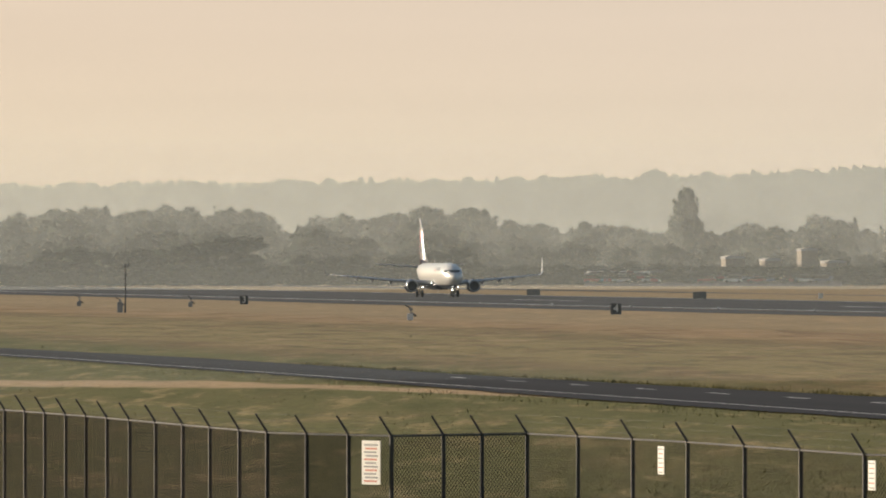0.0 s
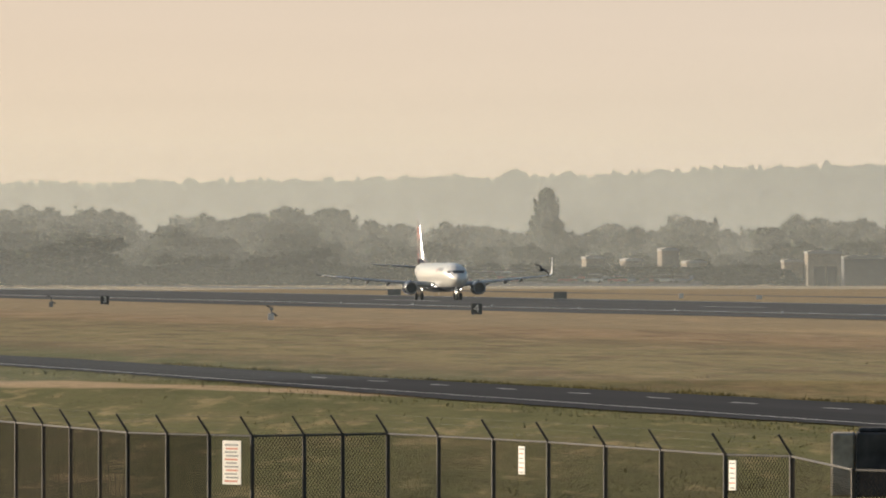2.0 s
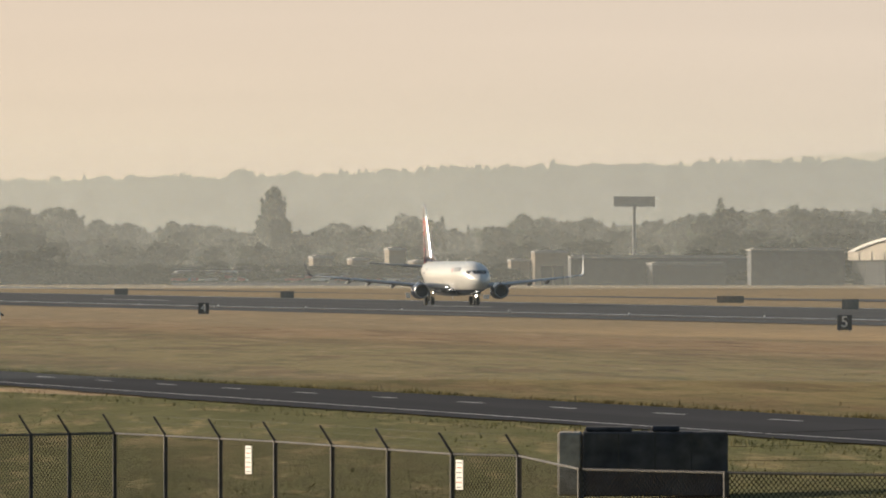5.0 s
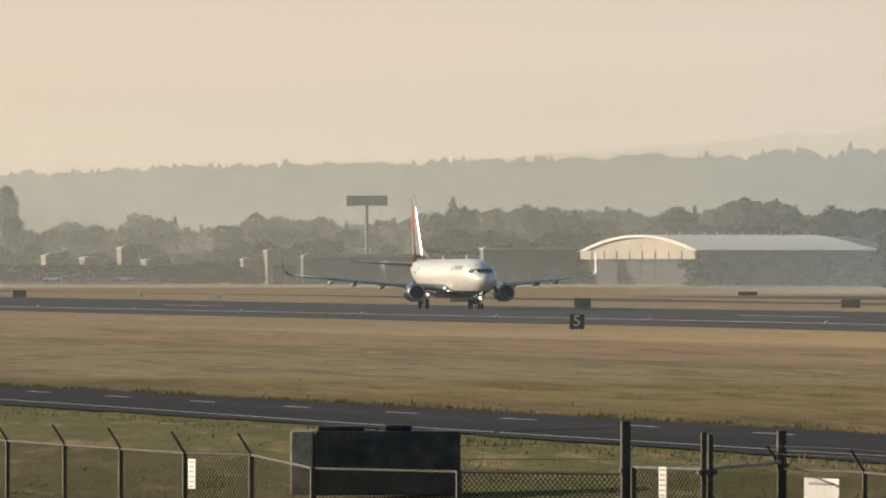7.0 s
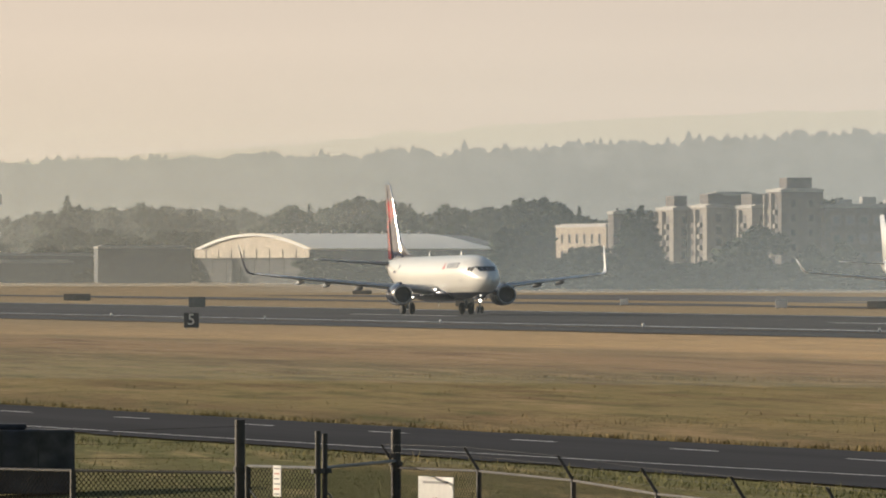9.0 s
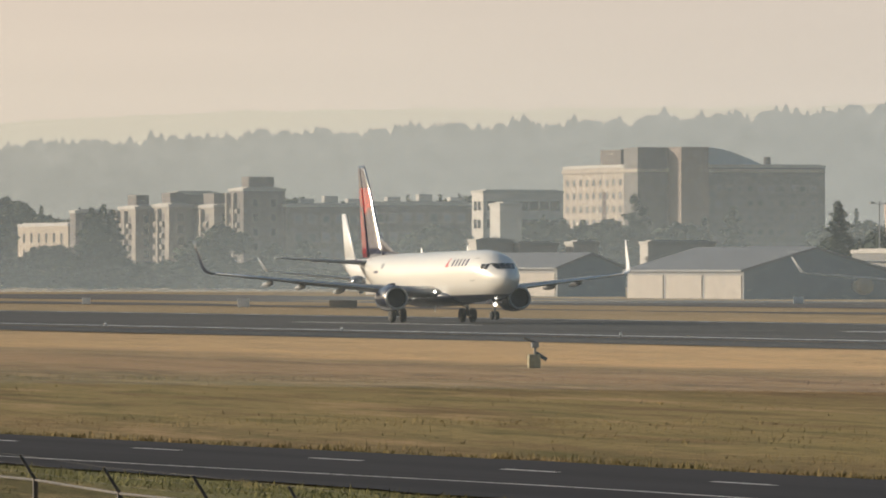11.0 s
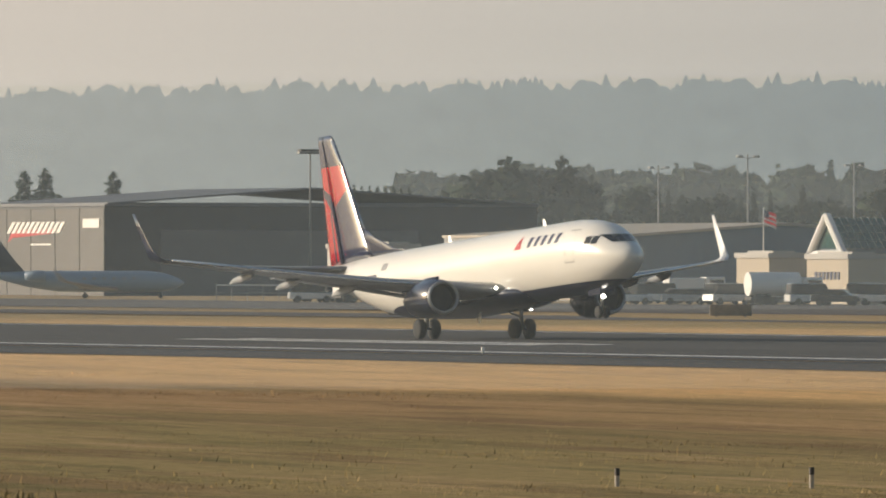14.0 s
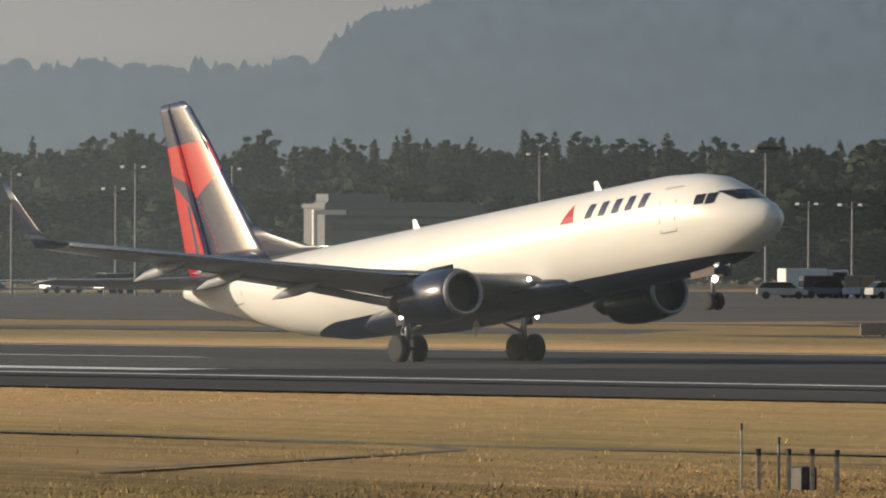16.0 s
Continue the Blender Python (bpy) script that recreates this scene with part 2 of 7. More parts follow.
PROFILE = [(-400, -1.0), (0, -0.9), (20, -0.75), (34, -0.50), (42, -0.10), (47, 0.16), (68, 0.16), (74, 0.16), (92, 0.0), (120, -0.34), (150, -0.58),
           (185, -0.66), (196, -0.54), (203, -0.27), (273, -0.25), (278, -0.24), (300, -0.1), (330, 0.0), (2600, 0.0)]


def ground_at(x, y):
    p = across(x, y)
    p -= bend_at(p, y * math.cos(TURN) - x * math.sin(TURN))
    z = PROFILE[0][1]
    for (p0, z0), (p1, z1) in zip(PROFILE, PROFILE[1:]):
        if p0 <= p <= p1:
            z = z0 + (z1 - z0) * (p - p0) / (p1 - p0)
    return z + max(0.0, math.hypot(x, y) - 1300) * 0.0006


def build_ground():
    ps = sorted({p for p, _ in PROFILE} | {27, 38, 60, 83, 105, 135, 168, 235, 360, 420, 520, 700, 1000, 1500, 2000})
    along = [-700, -300, 0] + list(range(60, 260, 40)) + list(range(260, 500, 15)) + list(range(500, 700, 40)) + list(range(700, 1600, 100)) + list(range(1600, 5000, 250)) + [4900]
    bm = bmesh.new()
    grid = []
    for a in along:
        row = []
        for p in ps:
            x, y = rw(p + bend_at(p, a), a)
            und = 0.0 if 200 < p < 276 else 0.10 * noise.noise((x * 0.03, y * 0.03, 0))
            row.append((x, y, ground_at(x, y) + und * (p > 75)))
        grid.append(row)
    loft(bm, grid, closed=False, cap0=False, cap1=False)
    bmesh.ops.recalc_face_normals(bm, faces=bm.faces)
    if sum(f.normal.z for f in bm.faces) < 0:
        bmesh.ops.reverse_faces(bm, faces=bm.faces)
    ob = new("ground", mesh_of(bm, "ground", GRASS, smooth=True))
    tagged(ob, "dry golden and olive mown airfield grass", "ground", kind="structure")


build_ground()


def crown_z(p):
    return -0.13 - 0.0023 * abs(p - MID)


def strip(name, p0, p1, a0, a1, zf, material, label, category="road", lift=0.0, n=24, parent=None):
    """A strip along the runway from a0 to a1 between p0 and p1."""
    bm = bmesh.new()
    cols = [p0, p1] if p1 - p0 < 8 or zf is None else [p0 + (p1 - p0) * k / 4 for k in range(5)]
    rws = []
    for k in range(n + 1):
        a = a0 + (a1 - a0) * k / n
        r = []
        for p in cols:
            x, y = rw(p + bend_at(p, a), a)
            r.append((x, y, (zf(p) if zf else ground_at(x, y)) + lift + max(0.0, math.hypot(x, y) - 1300) * 0.0006 * (zf is not None)))
        rws.append(r)
    loft(bm, rws, closed=False, cap0=False, cap1=False)
    bmesh.ops.recalc_face_normals(bm, faces=bm.faces)
    if sum(f.normal.z for f in bm.faces) < 0:
        bmesh.ops.reverse_faces(bm, faces=bm.faces)
    ob = new(name, mesh_of(bm, name, material))
    if parent is not None:
        ob.parent = parent
        return ob
    return tagged(ob, label, category, kind="structure")


runway = strip("runway", MID - 35, MID + 35, -200, 3400, crown_z, RUNWAY, "dark grooved asphalt runway with rubber streaks", "runway", n=60)
strip("shoulder", MID - 41, MID - 34.9, -200, 3000, lambda p: -0.235 - 0.036 * max(0.0, 203 - p), RUNWAY, "", lift=-0.002, n=60, parent=runway)
for p in (MID - 30.5, MID + 30.5):
    strip("edge_stripe", p - 0.62, p + 0.62, -200, 3200, crown_z, WHITE_LINE, "", lift=0.012, n=60, parent=runway)


# the perimeter road narrows and draws in as it runs on up the field: distances along, then across to its edges, lane line and edge line
ROAD_ALONG = (-300, 150, 178, 200, 220, 240, 265, 290, 320, 345, 390, 466, 540, 800, 2600)
ROAD_NEAR = (54.2, 54.0, 54.0, 53.9, 53.8, 53.4, 52.8, 51.9, 51.3, 51.5, 51.6, 50.6, 48.6, 42, 10)
ROAD_LINE = (58.3, 58.2, 57.9, 56.4, 55.4, 54.7, 54.0, 53.8, 53.4, 53.0, 52.5, 51.6, 49.6, 43, 11)
ROAD_MID = (62.1, 62.0, 61.9, 61.7, 61.2, 60.7, 60.0, 59.0, 58.2, 57.6, 56.7, 55.0, 52.6, 46, 14)
ROAD_FAR = (65.8, 65.7, 65.6, 65.3, 64.3, 63.4, 62.9, 62.5, 61.6, 60.4, 59.0, 58.2, 55.2, 48.5, 16.5)


def on_road(line, a):
    return float(np.interp(a, ROAD_ALONG, line))


def road_strip(name, lo, hi, a0, a1, n, material, lift, parent=None):
    """A strip of road; lo and hi give its edges across at a distance along."""
    bm = bmesh.new()
    rws = []
    for k in range(n + 1):
        a = a0 + (a1 - a0) * k / n
        row = []
        for p in (lo(a), (lo(a) + hi(a)) / 2, hi(a)):
            x, y = rw(p, a)
            row.append((x, y, 0.2 + lift + max(0.0, math.hypot(x, y) - 1300) * 0.0006))
        rws.append(row)
    loft(bm, rws, closed=False, cap0=False, cap1=False)
    bmesh.ops.recalc_face_normals(bm, faces=bm.faces)
    if sum(f.normal.z for f in bm.faces) < 0:
        bmesh.ops.reverse_faces(bm, faces=bm.faces)
    ob = new(name, mesh_of(bm, name, material))
    if parent is not None:
        ob.parent = parent
    return ob


road = tagged(road_strip("road", lambda a: on_road(ROAD_NEAR, a) + 0.5 * noise.noise((a * 0.21, 4.0, 0.0)), lambda a: on_road(ROAD_FAR, a) + 0.25 * noise.noise((a * 0.3, 9.0, 0.0)), -300, 1000, 520, ROADM, 0.0),
              "dark two-lane perimeter road with white markings", "road", kind="structure")
road_strip("edge_line", lambda a: on_road(ROAD_LINE, a) - 0.07, lambda a: on_road(ROAD_LINE, a) + 0.07, -300, 700, 250, WHITE_LINE, 0.01, road)


DIRT = mat("dark_wheel_track_soil", (0.15, 0.125, 0.07), 0.95, grain=1.2, amount=0.4, big=0.2, dark=(0.17, 0.145, 0.07))


def wheel_track(points, width):
    """A worn track in the grass through points given across and along the runway."""
    bm = bmesh.new()
    rws = []
    for (p0, a0), (p1, a1) in zip(points, points[1:]):
        d = Vector((p1 - p0, a1 - a0)).normalized()
        for k in range(24):
            u = k / 24
            w = width * (0.6 + 0.8 * abs(noise.noise((p0 + k * 0.7, a0 + k * 0.9, 1.0))))
            row = []
            for s in (-w, 0, w):
                x, y = rw(p0 + (p1 - p0) * u - d.y * s, a0 + (a1 - a0) * u + d.x * s)
                row.append((x, y, ground_at(x, y) + 0.10 * noise.noise((x * 0.03, y * 0.03, 0)) + 0.05))
            rws.append(row)
    loft(bm, rws, closed=False, cap0=False, cap1=False)
    bmesh.ops.recalc_face_normals(bm, faces=bm.faces)
    if sum(f.normal.z for f in bm.faces) < 0:
        bmesh.ops.reverse_faces(bm, faces=bm.faces)
    tagged(new("wheel_track", mesh_of(bm, "wheel_track", DIRT)), "dark worn wheel track across the dry grass", "track", kind="structure")


wheel_track([(150, 60), (149, 130), (148, 205), (150, 232)], 1.1)
wheel_track([(116, 171), (130, 184), (144, 197), (148, 204)], 0.4)


# sky and far hills
def direction_nodes(nt):
    """Sideways and upward angles of a surface point, seen from the field."""
    g = nt.nodes.new("ShaderNodeNewGeometry")
    sep = nt.nodes.new("ShaderNodeSeparateXYZ")
    nt.links.new(g.outputs["Position"], sep.inputs[0])
    side = math_node(nt, "DIVIDE", sep.outputs[0], sep.outputs[1])
    up = math_node(nt, "DIVIDE", math_node(nt, "SUBTRACT", sep.outputs[2], EYE), math_node(nt, "SQRT", math_node(nt, "ADD", math_node(nt, "POWER", sep.outputs[0], 2.0), math_node(nt, "POWER", sep.outputs[1], 2.0))))
    return g, side, up


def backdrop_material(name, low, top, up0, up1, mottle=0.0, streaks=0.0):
    """A glowing distance, haze included in its colours: low and top are colour stops over the sideways angle (0 left, 1
    right); mottle gives crowns of far woods.
    """
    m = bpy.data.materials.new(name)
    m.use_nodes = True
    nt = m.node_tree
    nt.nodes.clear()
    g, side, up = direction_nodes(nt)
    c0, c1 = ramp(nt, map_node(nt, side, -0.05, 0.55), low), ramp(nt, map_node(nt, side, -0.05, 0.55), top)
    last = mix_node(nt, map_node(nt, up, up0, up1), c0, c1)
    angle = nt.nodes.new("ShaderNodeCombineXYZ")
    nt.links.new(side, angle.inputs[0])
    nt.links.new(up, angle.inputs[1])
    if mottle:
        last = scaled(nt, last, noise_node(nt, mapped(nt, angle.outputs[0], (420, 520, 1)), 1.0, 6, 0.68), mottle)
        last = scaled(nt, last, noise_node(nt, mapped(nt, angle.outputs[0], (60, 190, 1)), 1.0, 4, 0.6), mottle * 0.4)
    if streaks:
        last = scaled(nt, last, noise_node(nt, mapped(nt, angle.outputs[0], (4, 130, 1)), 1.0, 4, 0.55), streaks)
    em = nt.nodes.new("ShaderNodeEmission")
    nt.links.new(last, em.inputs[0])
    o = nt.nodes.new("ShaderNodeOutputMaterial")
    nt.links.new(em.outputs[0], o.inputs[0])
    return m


def scaled(nt, colour, noise_out, amount):
    ml = nt.nodes.new("ShaderNodeVectorMath")
    ml.operation = "MULTIPLY"
    nt.links.new(colour, ml.inputs[0])
    nt.links.new(map_node(nt, noise_out, 0.25, 0.75, 1 - amount / 2, 1 + amount / 2), ml.inputs[1])
    return ml.outputs[0]


def lin(r, g, b):
    return tuple(((v / 255 + 0.055) / 1.055) ** 2.4 if v > 10 else v / 255 / 12.92 for v in (r, g, b))


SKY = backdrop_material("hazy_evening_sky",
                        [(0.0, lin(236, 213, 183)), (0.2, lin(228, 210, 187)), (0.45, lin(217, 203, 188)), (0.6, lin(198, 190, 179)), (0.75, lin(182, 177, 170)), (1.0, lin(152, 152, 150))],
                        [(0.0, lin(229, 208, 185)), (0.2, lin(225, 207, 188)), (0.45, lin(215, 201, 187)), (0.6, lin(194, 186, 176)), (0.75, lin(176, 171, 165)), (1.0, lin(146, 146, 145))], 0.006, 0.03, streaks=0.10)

# The hills glow; haze is painted in by direction, and dim darkens nearer rows.
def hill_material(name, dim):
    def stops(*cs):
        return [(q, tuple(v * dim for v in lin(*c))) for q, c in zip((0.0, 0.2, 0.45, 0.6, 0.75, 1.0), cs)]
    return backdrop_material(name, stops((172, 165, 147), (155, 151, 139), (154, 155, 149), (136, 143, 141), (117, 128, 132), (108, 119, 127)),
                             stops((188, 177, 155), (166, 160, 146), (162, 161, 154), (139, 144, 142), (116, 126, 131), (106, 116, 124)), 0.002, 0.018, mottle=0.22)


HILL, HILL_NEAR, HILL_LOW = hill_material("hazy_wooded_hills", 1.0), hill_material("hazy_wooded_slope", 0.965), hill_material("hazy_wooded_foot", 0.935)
# Farthest ridge: glow tinted close to the sky, deep haze in the colour.
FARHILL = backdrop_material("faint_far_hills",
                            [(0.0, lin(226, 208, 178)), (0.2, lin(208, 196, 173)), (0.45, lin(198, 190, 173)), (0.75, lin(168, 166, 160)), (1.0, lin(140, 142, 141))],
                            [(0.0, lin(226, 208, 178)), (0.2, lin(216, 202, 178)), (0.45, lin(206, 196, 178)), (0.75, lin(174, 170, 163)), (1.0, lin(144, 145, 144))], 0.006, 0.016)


def curtain(name, material, label, stops, r_low, r_top, step, trees, z_low, seed):
    """A wooded ridge over the horizon; stops are (bearing, level) of its crest."""
    rnd = random.Random(seed)
    bs, lv = [s[0] for s in stops], [s[1] for s in stops]
    n = int((bs[-1] - bs[0]) / step)
    crest = np.interp([bs[0] + k * step for k in range(n + 1)], bs, lv)
    crest = crest + np.array([8 * noise.noise((k * step * 0.012, seed, 0)) for k in range(n + 1)])
    bump = np.zeros(n + 1)
    b = 0.0
    while trees and b < n:
        grow = 0.52 + 0.48 * min(1.0, max(0.0, (bs[0] + b * step) / 5200))
        h = trees * grow * rnd.uniform(0.25, 1.0) ** 1.5 * (0.6 + 0.8 * max(0.0, noise.noise((b * step * 0.02, seed, 2.0)) + 0.4))
        spiky = rnd.random() < 0.7
        w = (h * rnd.uniform(0.22, 0.36) if spiky else h * rnd.uniform(0.5, 0.8)) / step + 1
        for k in range(max(0, int(b - w)), min(n, int(b + w) + 1)):
            d = abs(k - b) / w
            v = h * (max(0.0, 1 - d) ** 0.8 if spiky else math.sqrt(max(0, 1 - d * d)) * 0.75)
            bump[k] = max(bump[k], v * rnd.uniform(0.93, 1.0))
        b += rnd.uniform(2, 11) * grow / step
    bm = bmesh.new()
    rws = []
    for k in range(n + 1):
        bb = bs[0] + k * step
        zt = high(crest[k] - bump[k], r_top)
        zc = high(crest[k] + 4, r_top)
        col = []
        for j, u in enumerate((0, 0.35, 0.7, 0.97, 1.0)):
            r = r_low + (r_top - r_low) * u
            x, y = spot(bb, r)
            z = z_low + (zc - z_low) * u if j < 4 else zt
            col.append((x, y, z))
        rws.append(col)
    loft(bm, rws, closed=False, cap0=False, cap1=False)
    ob = new(name, mesh_of(bm, name, material))
    return tagged(ob, label, "hills", kind="structure")


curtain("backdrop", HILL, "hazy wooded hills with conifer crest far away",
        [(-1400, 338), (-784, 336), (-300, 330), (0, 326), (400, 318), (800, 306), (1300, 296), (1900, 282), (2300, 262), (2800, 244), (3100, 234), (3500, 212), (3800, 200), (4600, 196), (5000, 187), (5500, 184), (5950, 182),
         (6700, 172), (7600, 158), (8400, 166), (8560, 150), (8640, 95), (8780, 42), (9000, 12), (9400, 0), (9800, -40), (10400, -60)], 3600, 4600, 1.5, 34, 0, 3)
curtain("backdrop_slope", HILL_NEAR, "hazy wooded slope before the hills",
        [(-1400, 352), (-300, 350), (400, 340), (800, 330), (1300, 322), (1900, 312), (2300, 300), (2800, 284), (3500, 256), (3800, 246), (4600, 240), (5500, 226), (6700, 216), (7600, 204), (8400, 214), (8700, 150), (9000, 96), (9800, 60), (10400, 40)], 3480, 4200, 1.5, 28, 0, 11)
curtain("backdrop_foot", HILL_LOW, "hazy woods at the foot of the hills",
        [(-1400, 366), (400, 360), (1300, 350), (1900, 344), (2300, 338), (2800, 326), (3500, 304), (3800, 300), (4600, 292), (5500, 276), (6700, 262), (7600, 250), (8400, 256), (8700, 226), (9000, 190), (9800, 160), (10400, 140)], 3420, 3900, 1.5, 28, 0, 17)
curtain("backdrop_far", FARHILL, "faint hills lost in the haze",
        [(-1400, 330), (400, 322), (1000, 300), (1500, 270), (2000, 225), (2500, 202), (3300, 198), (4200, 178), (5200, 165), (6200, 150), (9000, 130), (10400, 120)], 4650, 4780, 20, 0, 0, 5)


def build_sky():
    bm = bmesh.new()
    rws = []
    for k in range(61):
        b = -14000 + k * 600
        col = []
        for z in (-5, 40, 80, 130, 190, 250, 320):
            x, y = spot(b, 4900)
            col.append((x, y, z))
        rws.append(col)
    loft(bm, rws, closed=False, cap0=False, cap1=False)
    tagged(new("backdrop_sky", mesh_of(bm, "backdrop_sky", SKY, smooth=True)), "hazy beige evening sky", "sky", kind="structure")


build_sky()


# ---------------------------------------------------------------- the airliner
def livery():
    """White body paint over a dark blue belly, parted by a line that sweeps up to the tail."""
    m = bpy.data.materials.new("white_and_blue_body_paint")
    m.use_nodes = True
    nt = m.node_tree
    b = nt.nodes["Principled BSDF"]
    b.inputs["Roughness"].default_value = 0.28
    b.inputs["Coat Weight"].default_value, b.inputs["Coat Roughness"].default_value = 0.5, 0.12
    tc = nt.nodes.new("ShaderNodeTexCoord")
    sep = nt.nodes.new("ShaderNodeSeparateXYZ")
    nt.links.new(tc.outputs["Object"], sep.inputs[0])
    x, z = sep.outputs[0], sep.outputs[2]
    # the blue rises over the belly from x = 12 to -3 and dives away behind the wing
    t = math_node(nt, "DIVIDE", math_node(nt, "SUBTRACT", x, -12.3), 5.5)
    cl = nt.nodes.new("ShaderNodeClamp")
    nt.links.new(t, cl.inputs[0])
    line = math_node(nt, "ADD", map_node(nt, x, 2, 8, 0.9, 0.66), math_node(nt, "MULTIPLY", math_node(nt, "SQRT", cl.outputs[0]), 1.15))
    blue = math_node(nt, "LESS_THAN", z, line)
    nz = noise_node(nt, mapped(nt, tc.outputs["Object"], (0.4, 2, 2)), 1.0, 4)
    white = ramp(nt, nz, [(0.3, (0.82, 0.79, 0.72)), (0.7, (0.75, 0.72, 0.65))])
    mx = nt.nodes.new("ShaderNodeMix")
    mx.data_type = "RGBA"
    nt.links.new(blue, mx.inputs[0])
    nt.links.new(white, mx.inputs[6])
    mx.inputs[7].default_value = (0.012, 0.018, 0.045, 1)
    nt.links.new(mx.outputs[2], b.inputs["Base Color"])
    return m


def fin_material():
    """The fin: red field, dark blue top, wave and root."""
    m = bpy.data.materials.new("red_and_blue_fin_paint")
    m.use_nodes = True
    nt = m.node_tree
    b = nt.nodes["Principled BSDF"]
    b.inputs["Roughness"].default_value = 0.22
    b.inputs["Coat Weight"].default_value, b.inputs["Coat Roughness"].default_value, b.inputs["Coat IOR"].default_value = 1.0, 0.15, 1.6
    tc = nt.nodes.new("ShaderNodeTexCoord")
    sep = nt.nodes.new("ShaderNodeSeparateXYZ")
    nt.links.new(tc.outputs["Object"], sep.inputs[0])
    x, z = math_node(nt, "DIVIDE", sep.outputs[0], 1.035), sep.outputs[2]
    # f runs from the trailing edge (0) to the leading edge (1)
    up = math_node(nt, "SUBTRACT", z, 5.1)
    f = math_node(nt, "DIVIDE", math_node(nt, "ADD", x, math_node(nt, "ADD", math_node(nt, "MULTIPLY", up, 0.168), 17.9)), math_node(nt, "SUBTRACT", 5.6, math_node(nt, "MULTIPLY", up, 0.504)))
    red, blue = (0.44, 0.012, 0.018), (0.014, 0.02, 0.06)
    zf = math_node(nt, "DIVIDE", up, 7.5)

    def edge(stops):
        return ramp(nt, zf, [((h - 5.1) / 7.5, (v, v, v)) for h, v in stops])
    outer = edge(((5.1, 0.41), (6.6, 0.46), (7.7, 0.40), (8.55, 0.35), (9.1, 0.24), (9.5, 0.0)))
    inner = edge(((5.1, 0.25), (6.4, 0.27), (7.35, 0.26), (8.2, 0.21), (8.75, 0.09), (9.05, 0.0)))
    line = edge(((5.1, 0.17), (8.0, 0.19)))
    top = math_node(nt, "GREATER_THAN", z, 10.65)
    wv = math_node(nt, "MULTIPLY", math_node(nt, "GREATER_THAN", f, inner), math_node(nt, "LESS_THAN", f, outer))
    sliver = math_node(nt, "MULTIPLY", math_node(nt, "LESS_THAN", math_node(nt, "ABSOLUTE", math_node(nt, "SUBTRACT", f, line)), 0.022), math_node(nt, "LESS_THAN", z, 8.1))
    low = math_node(nt, "MULTIPLY", math_node(nt, "GREATER_THAN", f, math_node(nt, "ADD", outer, math_node(nt, "MULTIPLY", math_node(nt, "SUBTRACT", math_node(nt, "PINGPONG", z, 0.13), 0.065), 0.4))), math_node(nt, "LESS_THAN", z, math_node(nt, "ADD", 7.75, math_node(nt, "MULTIPLY", f, 1.65))))
    mask = math_node(nt, "MAXIMUM", math_node(nt, "MAXIMUM", top, wv), math_node(nt, "MAXIMUM", low, sliver))
    mx = nt.nodes.new("ShaderNodeMix")
    mx.data_type = "RGBA"
    nt.links.new(mask, mx.inputs[0])
    mx.inputs[6].default_value = (*red, 1)
    mx.inputs[7].default_value = (*blue, 1)
    nt.links.new(mx.outputs[2], b.inputs["Base Color"])
    return m


BODY, FIN = livery(), fin_material()
WINGM = mat("grey_wing_paint", (0.33, 0.34, 0.35), 0.38, grain=3, amount=0.12, big=0.4, dark=(0.24, 0.25, 0.26))
FAIRING = mat("pale_grey_fairing_paint", (0.27, 0.275, 0.28), 0.4, grain=3, amount=0.12)
NAVY = mat("dark_blue_gloss_paint", (0.012, 0.018, 0.045), 0.22, coat=0.6, grain=2, amount=0.1)
BARE = mat("polished_bare_metal", (0.72, 0.72, 0.72), 0.18, 1.0, grain=4, amount=0.05)
STEEL = mat("dull_grey_steel", (0.35, 0.35, 0.35), 0.45, 0.7, grain=6, amount=0.15)
RUBBER = mat("black_tyre_rubber", (0.022, 0.021, 0.02), 0.85, grain=12, amount=0.2)
DARKGLASS = mat("dark_cockpit_glass", (0.012, 0.014, 0.018), 0.06, coat=0.3)
DARKMETAL = mat("dark_engine_metal", (0.03, 0.03, 0.033), 0.5, 0.6, grain=8, amount=0.2)
FADEDGREY = mat("grey_seam", (0.27, 0.265, 0.26), 0.5)
REDM = mat("red_paint", (0.50, 0.025, 0.03), 0.35, grain=4, amount=0.08)
LAMP = glow("landing_light_glow", (1.0, 0.93, 0.80), 9.0)
NAVYTEXT = mat("dark_blue_lettering", (0.02, 0.026, 0.07), 0.4)
CREAM = mat("white_gloss_paint", (0.78, 0.77, 0.75), 0.3, coat=0.4, grain=3, amount=0.05)

NOSE_X = 20.36
KX = 1.032        # metres of body to the metre of station
GX = 0.02         # the main gear
NGX = 15.95       # the nose gear


